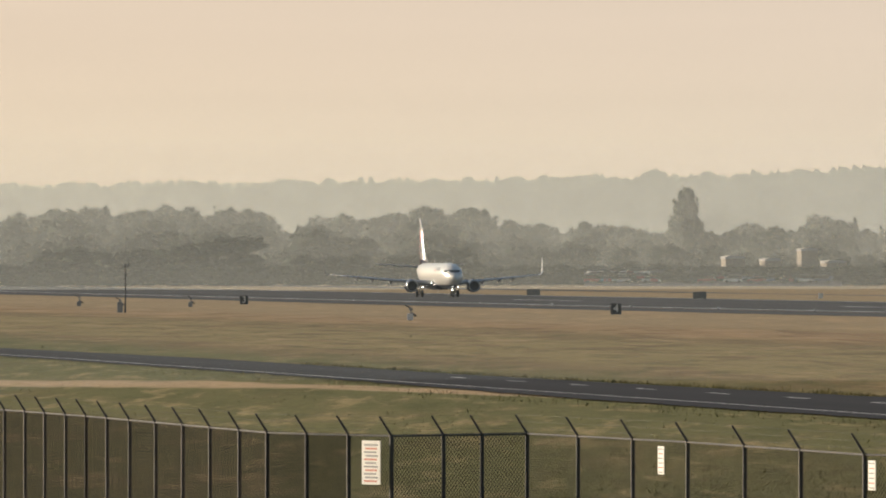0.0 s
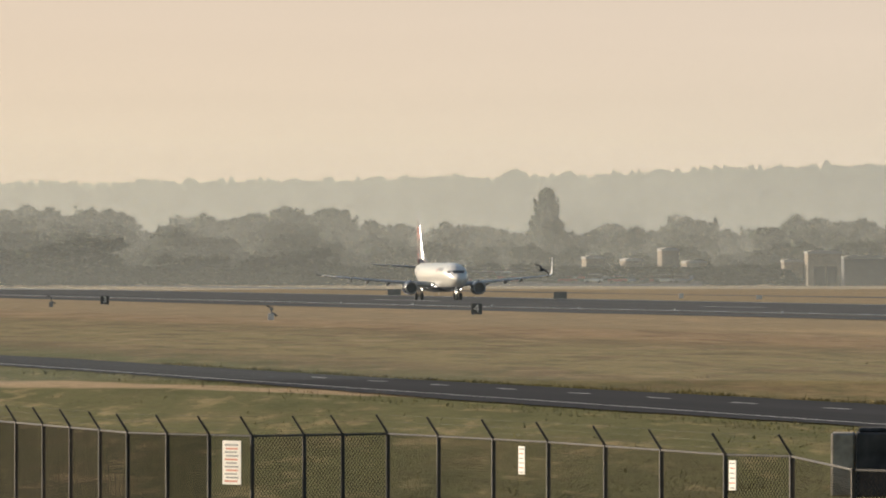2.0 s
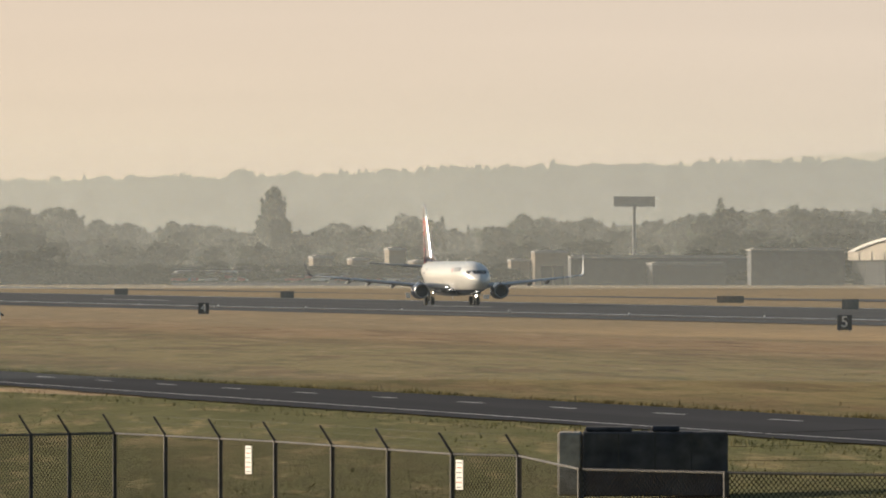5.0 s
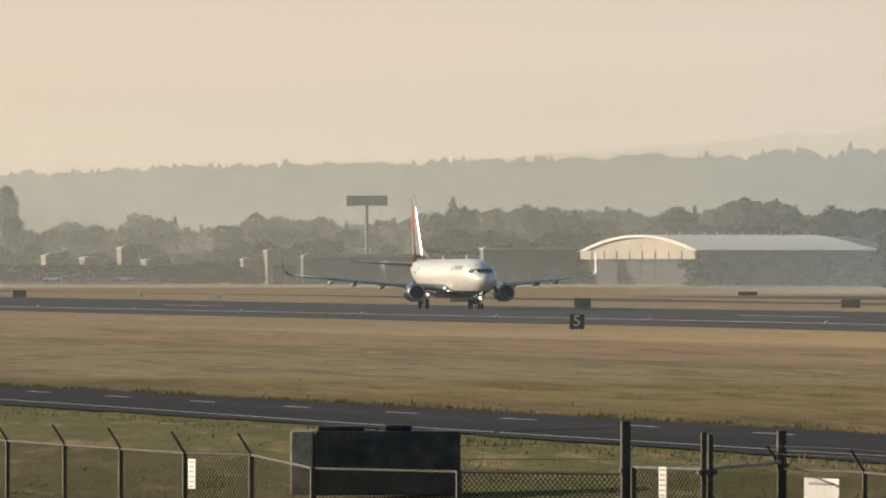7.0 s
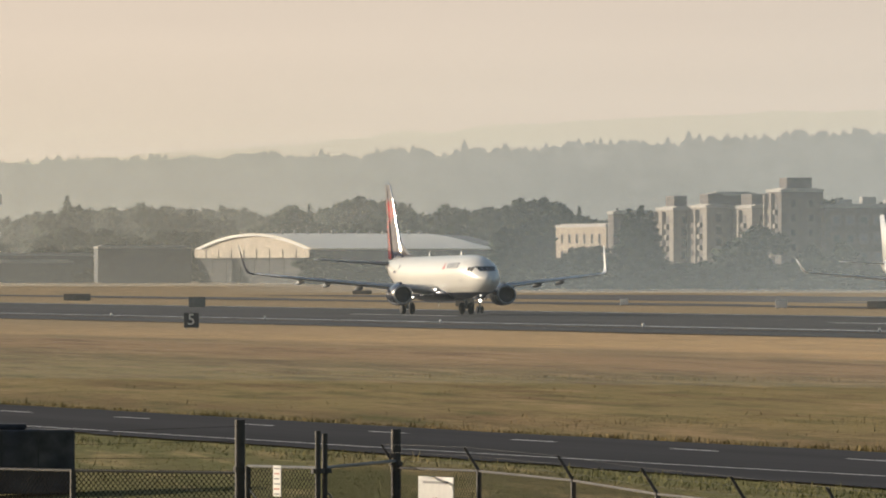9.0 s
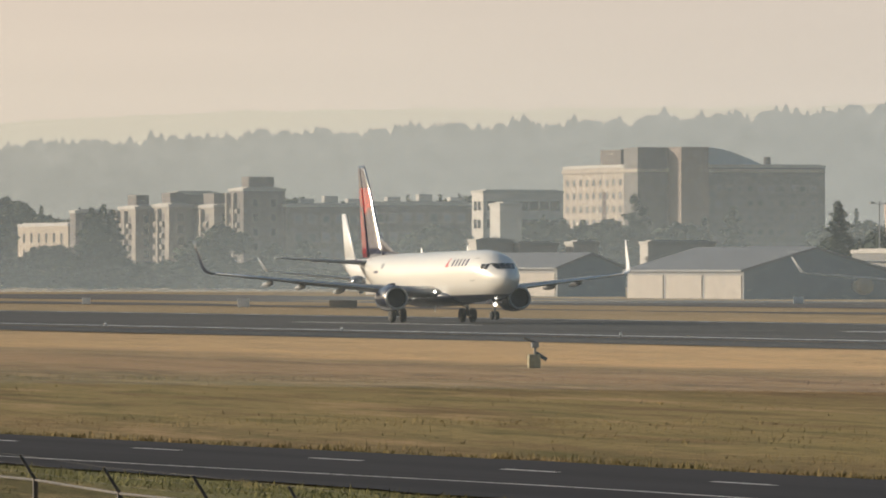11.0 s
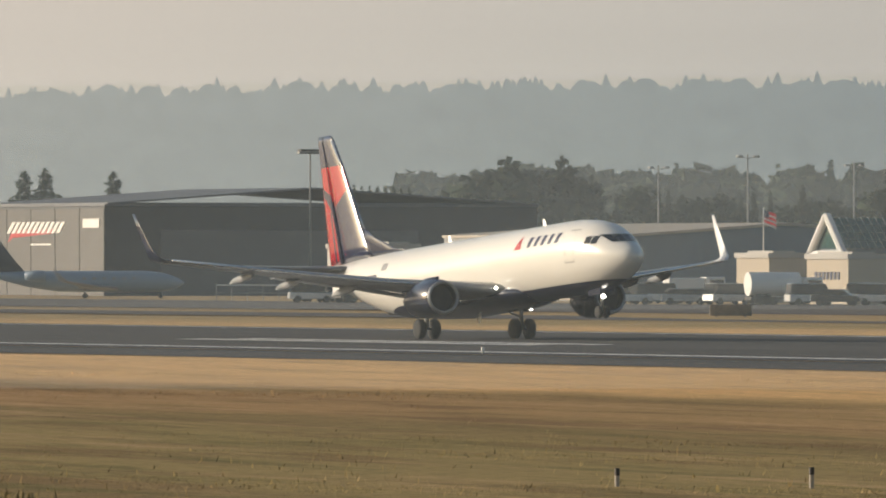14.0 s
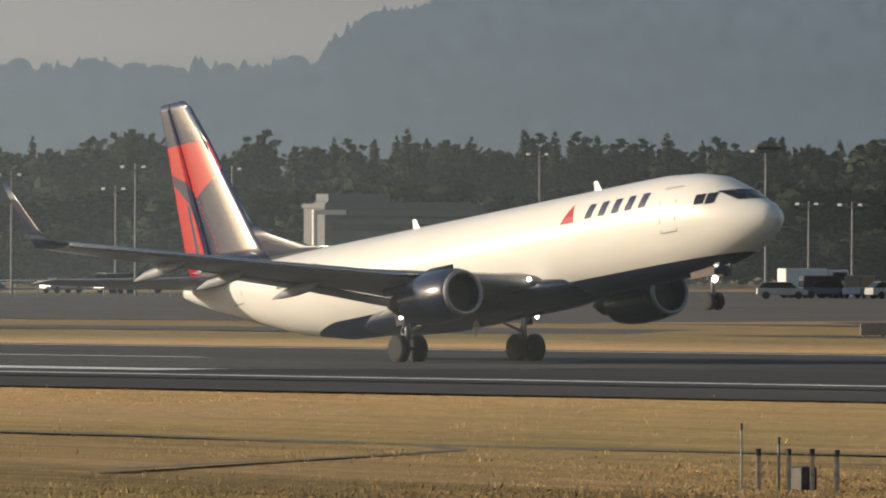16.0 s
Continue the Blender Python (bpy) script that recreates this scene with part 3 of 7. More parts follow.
def fuselage_ring(s, n=40):
    """Section of the body at s metres behind the nose tip: half width, bottom and top heights."""
    st = [0, 0.25, 0.7, 1.4, 2.2, 3.2, 4.4, 6.0, 7.5, 24.0, 27.0, 30.0, 33.0, 35.5, 37.2, 38.0]
    hw = [0.03, 0.42, 0.74, 1.08, 1.36, 1.60, 1.76, 1.86, 1.88, 1.88, 1.84, 1.66, 1.30, 0.86, 0.46, 0.22]
    bt = [2.88, 2.50, 2.22, 1.92, 1.68, 1.48, 1.36, 1.29, 1.27, 1.27, 1.42, 1.95, 2.75, 3.50, 4.05, 4.35]
    tp = [2.94, 3.34, 3.62, 3.96, 4.42, 4.88, 5.12, 5.26, 5.28, 5.28, 5.28, 5.26, 5.20, 5.08, 4.95, 4.80]
    w, b, t = np.interp(s, st, hw), np.interp(s, st, bt), np.interp(s, st, tp)
    c = b + (t - b) * 0.54
    ring = []
    for k in range(n):
        an = k * math.tau / n
        cy, cz = math.sin(an), math.cos(an)
        ring.append((NOSE_X - s * KX, w * cy, c + cz * ((t - c) if cz > 0 else (c - b))))
    return ring


def airfoil(chord, thick, n=9):
    up = []
    for k in range(n):
        u = (1 - math.cos(math.pi * k / (n - 1))) / 2
        up.append((u, 5 * thick * (0.2969 * math.sqrt(u) - 0.126 * u - 0.3516 * u * u + 0.2843 * u ** 3 - 0.1015 * u ** 4)))
    pts = [(u, v * 1.1) for u, v in up] + [(u, -v * 0.8) for u, v in up[-2:0:-1]]
    return [(-u * chord, v * chord) for u, v in pts]


def section(x, y, z, chord, thick, lean=0.0):
    """An aerofoil section; lean in degrees turns it up out of the flat, for winglets."""
    c, s = math.cos(radians(lean)), math.sin(radians(lean))
    sg = 1 if y >= 0 else -1
    return [(x + a, y - sg * b * s, z + b * c) for a, b in airfoil(chord, thick)]


def nacelle(bm, x0, y, z):
    """Outer cowl, lip and inside of the intake."""
    n = 32

    def ring(dx, r, flat=0.0):
        return [(x0 - dx, y + r * math.sin(k * math.tau / n), z + r * math.cos(k * math.tau / n) * (1 - flat * (math.cos(k * math.tau / n) < 0))) for k in range(n)]
    loft(bm, [ring(0.10, 0.77, .03), ring(0.0, 0.83, .05), ring(0.06, 0.89, .07), ring(0.35, 0.99, .08), ring(1.0, 1.06, .08), ring(1.9, 1.06, .05), ring(2.7, 0.98, .02), ring(3.3, 0.84)], cap0=False, cap1=False)


def fan(bm, x0, y, z):
    n = 24
    rim = [bm.verts.new((x0 - 0.75, y + 0.78 * math.sin(k * math.tau / n), z + 0.78 * math.cos(k * math.tau / n))) for k in range(n)]
    lip = [bm.verts.new((x0 - 0.08, y + 0.775 * math.sin(k * math.tau / n), z + 0.765 * math.cos(k * math.tau / n))) for k in range(n)]
    mid = bm.verts.new((x0 - 0.85, y, z))
    for k in range(n):
        j = (k + 1) % n
        bm.faces.new((rim[k], rim[j], mid))
        bm.faces.new((lip[k], lip[j], rim[j], rim[k]))


def wheel(bm, x, y, z, r, w):
    n = 24
    prof = [(-w / 2, r * 0.55), (-w / 2, r * 0.85), (-w * 0.32, r * 0.98), (0, r), (w * 0.32, r * 0.98), (w / 2, r * 0.85), (w / 2, r * 0.55)]
    loft(bm, [[(x + q * math.sin(k * math.tau / n), y + d, z + q * math.cos(k * math.tau / n)) for k in range(n)] for d, q in prof])


def rim(bm, x, y, z, r, w):
    n = 20
    loft(bm, [[(x + q * math.sin(k * math.tau / n), y + d, z + q * math.cos(k * math.tau / n)) for k in range(n)] for d, q in ((-w / 2, r * 0.6), (-w / 2 * 0.7, r * 0.2), (w / 2 * 0.7, r * 0.2), (w / 2, r * 0.6))])


def body_patch(s0, s1, z0, z1, side, lift=0.012, thick=0.0, nseg=3):
    """A patch lying on the body's side between two stations and two heights."""
    bm = bmesh.new()

    def at(s, z):
        r = fuselage_ring(s, 96)
        best = min((q for q in r if q[1] * side >= 0), key=lambda q: abs(q[2] - z))
        lower = [q for q in r if q[1] * side >= 0 and q[2] <= z]
        upper = [q for q in r if q[1] * side >= 0 and q[2] > z]
        if lower and upper:
            a, b = max(lower, key=lambda q: q[2]), min(upper, key=lambda q: q[2])
            f = (z - a[2]) / max(1e-6, b[2] - a[2])
            yy = a[1] + (b[1] - a[1]) * f
        else:
            yy = best[1]
        return (NOSE_X - s * KX, yy + side * lift, z)
    rws = [[at(s0 + (s1 - s0) * i / nseg, z0 + (z1 - z0) * j / nseg) for j in range(nseg + 1)] for i in range(nseg + 1)]
    loft(bm, rws, closed=False, cap0=False, cap1=False)
    bmesh.ops.recalc_face_normals(bm, faces=bm.faces)
    return bm, at


def build_plane():
    gears = []
    plane = thing("airliner", 0, 0, 0, 0, "white twin-jet airliner, blue belly, red fin, taking off", "airplane")
    bm = bmesh.new()
    ss = [0, 0.08, 0.25, 0.45, 0.7, 1.0, 1.4, 1.8, 2.2, 2.7, 3.2, 3.8, 4.4, 5.2, 6.0, 7.5, 10, 14, 18, 22, 24, 25.5, 27, 28.5, 30, 31.5, 33, 34.3, 35.5, 36.4, 37.2, 37.7, 38.0]
    loft(bm, [fuselage_ring(s) for s in ss])
    body = part("fuselage", bm, BODY, plane, smooth=True)
    # wing-to-body fairing
    bm = bmesh.new()
    loft(bm, [[(x, w * math.sin(k * math.tau / 20), 1.75 + h * math.cos(k * math.tau / 20)) for k in range(20)] for x, w, h in ((9.6, 0.3, 0.1), (8.4, 1.5, 0.55), (6.0, 2.05, 0.72), (-1.0, 2.1, 0.78), (-4.0, 1.7, 0.6), (-6.8, 0.5, 0.15))])
    part("belly_fairing", bm, NAVY, plane, smooth=True)
    # cockpit panes, doors and lettering bars on both sides
    for side in (-1, 1):
        for s0, s1, z0, z1 in ((2.26, 2.66, 3.72, 4.14), (2.74, 3.14, 3.76, 4.14)):
            bm, at = body_patch(s0, s1, z0, z1, side, 0.02)
            part("cockpit_pane", bm, DARKGLASS, plane, smooth=True)
        for s0, z0, z1 in ((4.05, 2.85, 4.62), (32.4, 3.5, 4.9)):
            for a0, a1, b0, b1 in ((s0, s0 + 0.05, z0, z1), (s0 + 0.85, s0 + 0.9, z0, z1), (s0, s0 + 0.9, z1 - 0.05, z1), (s0, s0 + 0.9, z0, z0 + 0.05)):
                bm, at = body_patch(a0, a1, b0, b1, side, 0.012)
                part("door_seam", bm, FADEDGREY, plane)
    # windscreen wrapped round the nose
    def on_nose(an, z):
        lo, hi = 0.2, 4.0
        for _ in range(24):
            s = (lo + hi) / 2
            r = fuselage_ring(s, 4)
            t, b = r[0][2], r[2][2]
            c = b + (t - b) * 0.54
            if c + math.cos(an) * (t - c) < z:
                lo = s
            else:
                hi = s
        w = abs(fuselage_ring(s, 4)[1][1])
        return (NOSE_X - s * KX + 0.012, (w + 0.012) * math.sin(an), z + 0.014)
    for a0, a1 in ((-42, -24), (-23, -0.6), (0.6, 23), (24, 42)):
        bm = bmesh.new()
        loft(bm, [[on_nose(radians(a0 + (a1 - a0) * i / 4), 3.74 + 0.44 * j / 4) for j in range(5)] for i in range(5)], closed=False, cap0=False, cap1=False)
        part("windscreen_pane", bm, DARKGLASS, plane, smooth=True)
    # dorsal fin and vertical tail; the rudder is turned a little out of the fin's plane
    FINS = ((-12.72, 5.10, 5.8, 0.10), (-13.3, 5.9, 5.43, 0.10), (-14.95, 8.2, 4.2, 0.095), (-16.6, 10.6, 2.95, 0.09), (-17.78, 12.15, 2.1, 0.085), (-18.1, 12.42, 1.68, 0.06))

    def finsec(x, z, chord, th, u0=0.0, u1=1.0, out=0.0):
        r = []
        for a, b in airfoil(chord, th, 13):
            u = min(max(-a / chord, u0), u1)
            e = b if u0 <= -a / chord <= u1 else b * 0.9
            r.append((x - u * chord, e - out * (u - u0) * chord, z))
        return r
    bm = bmesh.new()
    loft(bm, [finsec(*q, 0.0, 0.66) for q in FINS])
    part("fin", bm, FIN, plane, "red fin with dark blue waves and tip", smooth=True)
    bm = bmesh.new()
    loft(bm, [finsec(*q, 0.662, 1.0, 0.02) for q in FINS])
    part("rudder", bm, FIN, plane, "red and blue rudder turned slightly", smooth=True)
    bm = bmesh.new()
    loft(bm, [finsec(-7.2, 5.15, 7.5, 0.012), finsec(-10.0, 5.5, 5, 0.03), finsec(-12.6, 6.3, 2.6, 0.07), finsec(-13.75, 6.85, 1.6, 0.05)])
    part("dorsal_fillet", bm, NAVY, plane, smooth=True)
    bm = bmesh.new()
    loft(bm, [[(x + (0.06 if k else -0.30), y * (1.0 if k else 1.6), z) for k, y in ((0, 0.06), (1, 0.0), (0, -0.06))] for x, z in ((-13.52, 6.2), (-14.93, 8.2), (-16.58, 10.6), (-17.76, 12.15))])
    part("fin_leading_edge", bm, BARE, plane, "bright bare metal leading edge", smooth=True)
    for sg in (-1, 1):
        bm = bmesh.new()
        loft(bm, [section(-13.9, sg * 0.6, 4.62, 4.1, 0.10), section(-15.7, sg * 3.2, 4.80, 3.0, 0.09), section(-18.1, sg * 6.9, 5.08, 1.5, 0.085), section(-18.5, sg * 7.18, 5.10, 1.0, 0.06)])
        part("tailplane", bm, WINGM, plane, smooth=True)
    # wings, each hinged at its root
    wings = []
    for sg, nm in ((-1, "right_wing"), (1, "left_wing")):
        w = new(nm)
        w.parent = plane
        tagged(w, "grey swept wing with upturned winglet")
        wings.append(w)
        bm = bmesh.new()
        loft(bm, [section(7.6, sg * 1.2, 1.95, 7.8, 0.135), section(4.6, sg * 4.6, 2.33, 5.2, 0.125), section(3.2, sg * 6.4, 2.52, 4.3, 0.115), section(-0.9, sg * 13.5, 3.28, 2.55, 0.105), section(-2.72, sg * 16.75, 3.62, 1.72, 0.10)])
        part("wing_panel", bm, WINGM, w, smooth=True)
        bm = bmesh.new()
        loft(bm, [section(-2.70, sg * 16.72, 3.62, 1.70, 0.10), section(-2.95, sg * 17.10, 3.70, 1.62, 0.09, 20), section(-3.25, sg * 17.36, 3.92, 1.15, 0.085, 50), section(-3.75, sg * 17.46, 4.3, 0.88, 0.08, 76), section(-4.85, sg * 17.64, 5.5, 0.55, 0.06, 80), section(-5.55, sg * 17.76, 6.35, 0.3, 0.05, 80)])
        part("winglet", bm, NAVY if sg < 0 else CREAM, w, smooth=True)
        bm = bmesh.new()
        loft(bm, [[(x + d, y * sg, z + e) for d, e in ((0.10, 0.0), (-0.22, 0.13), (-0.22, -0.09))] for x, y, z in ((4.62, 4.7, 2.33), (3.22, 6.4, 2.52), (-0.88, 13.5, 3.28), (-2.68, 16.7, 3.62))])
        part("slat", bm, BARE, w, "bright bare metal leading edge slat", smooth=True)
        for y in (2.9, 7.3, 10.2, 12.6):
            u = np.interp(y, (1.2, 4.6, 16.75), (1.95, 2.33, 3.62))
            xt = np.interp(y, (1.2, 4.6, 6.4, 13.5, 16.75), (-0.2, -0.6, -1.1, -3.45, -4.4))
            bm = bmesh.new()
            loft(bm, [[(xt + d, sg * y + r * math.sin(k * math.tau / 10), u - dz + r * 1.3 * math.cos(k * math.tau / 10)) for k in range(10)] for d, r, dz in ((2.2, 0.02, 0.2), (1.6, 0.13, 0.30), (0.5, 0.18, 0.34), (-0.5, 0.13, 0.40), (-1.25, 0.02, 0.50))])
            part("flap_fairing", bm, FAIRING, w, smooth=True)
        xt0, xt1 = (-0.3, 1.9), (-1.0, 6.4)
        bm = bmesh.new()
        loft(bm, [section(0.1, sg * 2.2, 1.93, 1.5, 0.12, 0), section(-0.75, sg * 6.5, 2.46, 1.25, 0.12), section(-2.1, sg * 10.8, 2.93, 0.95, 0.12)])
        part("flap", bm, WINGM, w, smooth=True)
    # engines
    for sg in (-1, 1):
        e = new("engine")
        e.parent = plane
        tagged(e, "dark blue engine with bare metal intake lip")
        bm = bmesh.new()
        nacelle(bm, 6.9, sg * 4.98, 1.62)
        part("cowl", bm, NAVY, e, smooth=True)
        bm = bmesh.new()
        n = 32
        loft(bm, [[(6.9 - d, sg * 4.98 + r * math.sin(k * math.tau / n), 1.62 + r * math.cos(k * math.tau / n) * (0.94 if math.cos(k * math.tau / n) < 0 else 1)) for k in range(n)] for d, r in ((0.12, 0.755), (-0.012, 0.825), (0.05, 0.895), (0.16, 0.935))], cap0=False, cap1=False)
        part("intake_lip", bm, STEEL, e, smooth=True)
        bm = bmesh.new()
        fan(bm, 6.9, sg * 4.98, 1.62)
        part("fan", bm, DARKMETAL, e)
        bm = bmesh.new()
        loft(bm, [[(x, sg * 4.98 + r * math.sin(k * math.tau / 16), 1.66 + r * math.cos(k * math.tau / 16)) for k in range(16)] for x, r in ((3.9, 0.82), (3.3, 0.62), (2.6, 0.45), (1.9, 0.1))], cap0=True)
        part("exhaust_cone", bm, DARKMETAL, e, smooth=True)
        bm = bmesh.new()
        loft(bm, [[(x, sg * 4.98 + d, z) for d, z in ((-w, z0), (w, z0), (w * 0.8, z1), (-w * 0.8, z1))] for x, w, z0, z1 in ((6.2, 0.06, 2.6, 2.8), (5.0, 0.2, 2.3, 2.78), (3.4, 0.22, 2.0, 2.5), (1.6, 0.06, 2.1, 2.35))])
        part("pylon", bm, NAVY, e, smooth=True)
    # landing gear
    for sg in (-1, 1):
        g = new("main_gear")
        g.parent = plane
        gears.append(g)
        for d in (-0.43, 0.43):
            bm = bmesh.new()
            wheel(bm, GX, sg * 2.86 + d, 0.44, 0.56, 0.40)
            part("tyre", bm, RUBBER, g, smooth=True)
            bm = bmesh.new()
            rim(bm, GX, sg * 2.86 + d, 0.44, 0.56, 0.36)
            part("wheel_hub", bm, STEEL, g, smooth=True)
        bm = tubes(((GX, sg * 2.86, 0.44), (GX + 0.05, sg * 2.80, 2.2), 0.10, 0.13), ((GX, sg * 2.5, 0.44), (GX, sg * 3.2, 0.44), 0.07), ((GX, sg * 2.8, 1.1), (GX, sg * 1.2, 1.7), 0.06), ((GX + 0.05, sg * 2.86, 0.7), (GX - 0.35, sg * 2.86, 1.1), 0.04), ((GX - 0.35, sg * 2.86, 1.1), (GX, sg * 2.86, 1.6), 0.04))
        part("strut", bm, STEEL, g, smooth=True)
        bm = boxes((GX - 0.35, GX + 0.25, sg * 3.1 - 0.03, sg * 3.1 + 0.03, 1.35, 2.05), bevel=0.02)
        part("gear_door", bm, NAVY, g)
    g = new("nose_gear")
    g.parent = plane
    for d in (-0.21, 0.21):
        bm = bmesh.new()
        wheel(bm, NGX, d, 0.22, 0.34, 0.22)
        part("tyre", bm, RUBBER, g, smooth=True)
        bm = bmesh.new()
        rim(bm, NGX, d, 0.22, 0.34, 0.2)
        part("wheel_hub", bm, CREAM, g, smooth=True)
    part("strut", tubes(((NGX, 0, 0.22), (NGX + 0.08, 0, 1.7), 0.07, 0.09), ((NGX, -0.2, 0.22), (NGX, 0.2, 0.22), 0.05), ((NGX + 0.05, 0, 1.1), (NGX - 0.9, 0, 1.6), 0.04)), STEEL, g, smooth=True)
    for sg in (-1, 1):
        part("gear_door", boxes((NGX - 0.75, NGX + 0.75, sg * 0.42 - 0.02, sg * 0.42 + 0.02, 1.12, 1.5), bevel=0.015), NAVY, g)
    # lit lamps: wing roots, nose leg
    for x, y, z, r in ((7.05, -1.98, 2.12, 0.09), (7.05, 1.98, 2.12, 0.09), (NGX + 0.18, 0, 1.05, 0.13), (GX + 0.3, -2.42, 1.42, 0.085), (GX + 0.3, -3.3, 1.42, 0.085), (GX + 0.3, 2.42, 1.42, 0.085), (GX + 0.3, 3.3, 1.42, 0.085)):
        bm = bmesh.new()
        bmesh.ops.create_icosphere(bm, subdivisions=2, radius=r, matrix=Matrix.Translation((x, y, z)))
        part("landing_light", bm, LAMP, plane, "lit landing light", smooth=True)
    # antennas
    for x, z, d in ((9.5, 5.25, 1), (-2.5, 5.25, 1), (1.0, 1.05, -1)):
        bm = bmesh.new()
        loft(bm, [[(x + a, b, z) for a, b in ((0, 0), (-0.25, 0.04), (-0.5, 0), (-0.25, -0.04))], [(x - 0.28 + a, b, z + d * 0.42) for a, b in ((0, 0), (-0.1, 0.02), (-0.22, 0), (-0.1, -0.02))]])
        part("antenna", bm, CREAM, plane)
    # the name on the side becomes plain slanted bars beside a red three-cornered mark
    for side in (-1, 1):
        for k in range(5):
            s0 = 5.75 + k * 0.82
            bm, at = body_patch(s0, s0 + 0.4, 4.02, 4.56, side, 0.014)
            for v in bm.verts:
                v.co.x += (v.co.z - 4.3) * 0.22
            part("lettering_bar", bm, NAVYTEXT, plane)
        s0 = 10.15
        bm, at = body_patch(s0, s0 + 0.85, 3.98, 4.72, side, 0.016)
        for v in bm.verts:
            f = (4.72 - v.co.z) / 0.74
            mid = NOSE_X - s0 * KX - 0.36
            v.co.x = mid + (v.co.x - mid) * f
        part("tail_mark", bm, REDM, plane, "red three-cornered mark")
        bm, at = body_patch(27.0, 27.75, 4.1, 4.5, side, 0.014)
        part("flag_mark", bm, FADEDGREY, plane)
        bm, at = body_patch(28.2, 29.6, 3.75, 3.95, side, 0.014)
        part("registration_bar", bm, NAVYTEXT, plane)
    return plane, wings, gears


plane, wings, gears = build_plane()
HEADING = -90 + math.degrees(TURN)
# seconds, metres still to run along the runway, height, nose-up pitch
RUN = [(0.0, 1618, 0.0, 0.0), (1.5, 1513, 0.0, 0.0), (3.2, 1391, 0.0, 0.0), (5.5, 1215.5, 0.04, 0.0), (7.0, 1099, 0.05, 0.1), (8.2, 1000.4, 0.06, 0.25), (10.3, 824.3, 0.08, 0.6), (11.0, 765.3, 0.10, 0.75), (12.0, 679.2, 0.10, 1.45),
       (12.5, 635.5, 0.08, 2.0), (13.0, 594.5, 0.06, 2.6), (13.5, 550.5, 0.05, 3.35), (14.0, 506.2, 0.04, 4.1), (14.5, 461.2, 0.03, 4.8), (15.0, 416.3, 0.02, 5.6), (15.5, 370.7, 0.06, 6.25), (16.0, 324.9, 0.15, 6.9)]

# ---------------------------------------------------------------- buildings across the field
CONCRETE = mat("pale_concrete", (0.265, 0.23, 0.195), 0.85, grain=0.6, amount=0.10, big=0.06, dark=(0.23, 0.20, 0.17), space="Object")
TANWALL = mat("tan_stucco", (0.32, 0.26, 0.195), 0.85, grain=0.8, amount=0.10, big=0.08)
# brick tone, also laid on walls whose shade is put into the colour
BRICKSHADE = mat("brown_brick_and_shaded_wall", (0.12, 0.10, 0.09), 0.85, grain=1.2, amount=0.15, big=0.1)
GREYWALL = mat("grey_metal_siding", (0.125, 0.125, 0.127), 0.6, grain=0.5, amount=0.10, big=0.05)
DARKWALL = mat("dark_grey_metal_siding", (0.055, 0.057, 0.062), 0.6, grain=0.5, amount=0.12, big=0.05)
PANELGREY = mat("brown_grey_metal_panel", (0.082, 0.075, 0.068), 0.6, grain=0.5, amount=0.10, big=0.05)
WHITEWALL = mat("white_painted_metal", (0.42, 0.39, 0.35), 0.6, grain=0.6, amount=0.12, big=0.08, dark=(0.36, 0.33, 0.29))
SLATEROOF = mat("slate_grey_metal_roof", (0.13, 0.135, 0.145), 0.6, grain=0.5, amount=0.12, big=0.06)
DULLPANE = mat("dull_tinted_window", (0.10, 0.10, 0.10), 0.35, grain=0.5, amount=0.3, vary=0.4)
# the hotel's dark and pale tones split one concrete into shaded and sunlit
HOTELSHADED = mat("hotel_concrete_shaded", (0.135, 0.125, 0.118), 0.85, grain=0.6, amount=0.12, big=0.06)
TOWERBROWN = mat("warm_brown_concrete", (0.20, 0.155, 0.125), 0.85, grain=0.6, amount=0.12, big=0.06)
HOTELSUNLIT = mat("hotel_concrete_sunlit", (0.35, 0.30, 0.245), 0.8, grain=0.6, amount=0.10, big=0.06)
DOORTAN = mat("dull_tan_sliding_door", (0.29, 0.255, 0.215), 0.65, grain=0.7, amount=0.12, big=0.09)
PANELTAN = mat("brown_tan_door_panel", (0.24, 0.205, 0.165), 0.65, grain=0.7, amount=0.12, big=0.09)
TANROOF = mat("sun_bleached_tan_roof", (0.40, 0.345, 0.27), 0.6, grain=0.4, amount=0.10, big=0.05)
BLUEWALL = mat("blue_grey_metal_siding", (0.13, 0.165, 0.20), 0.55, grain=0.6, amount=0.10, big=0.06)
CREAMWALL = mat("cream_panel", (0.42, 0.35, 0.26), 0.7, grain=0.6, amount=0.10, big=0.08, dark=(0.34, 0.285, 0.21))
CREAMROOF = mat("cream_painted_roof", (0.80, 0.73, 0.61), 0.4, grain=0.6, amount=0.10, big=0.08)
PALEROOF = mat("pale_metal_roof", (0.33, 0.31, 0.28), 0.55, grain=0.4, amount=0.10, big=0.05)
BLUEROOF = mat("blue_metal_roof", (0.25, 0.33, 0.40), 0.45, grain=0.5, amount=0.10, big=0.05)
GREENGLASS = mat("green_tinted_glass_roof", (0.02, 0.075, 0.065), 0.2, coat=0.4, grain=1, amount=0.2)
GREENTRIM = mat("pale_green_glazing_bar", (0.16, 0.24, 0.21), 0.5, grain=4, amount=0.1)
PANE = mat("dark_window_glass", (0.03, 0.035, 0.04), 0.12, grain=0.5, amount=0.3, vary=0.5)
SHADE = mat("near_black_shade", (0.03, 0.03, 0.03), 0.9, grain=1, amount=0.2)
WHITE = mat("weathered_white_paint", (0.74, 0.72, 0.68), 0.6, grain=5, amount=0.10, big=0.7)
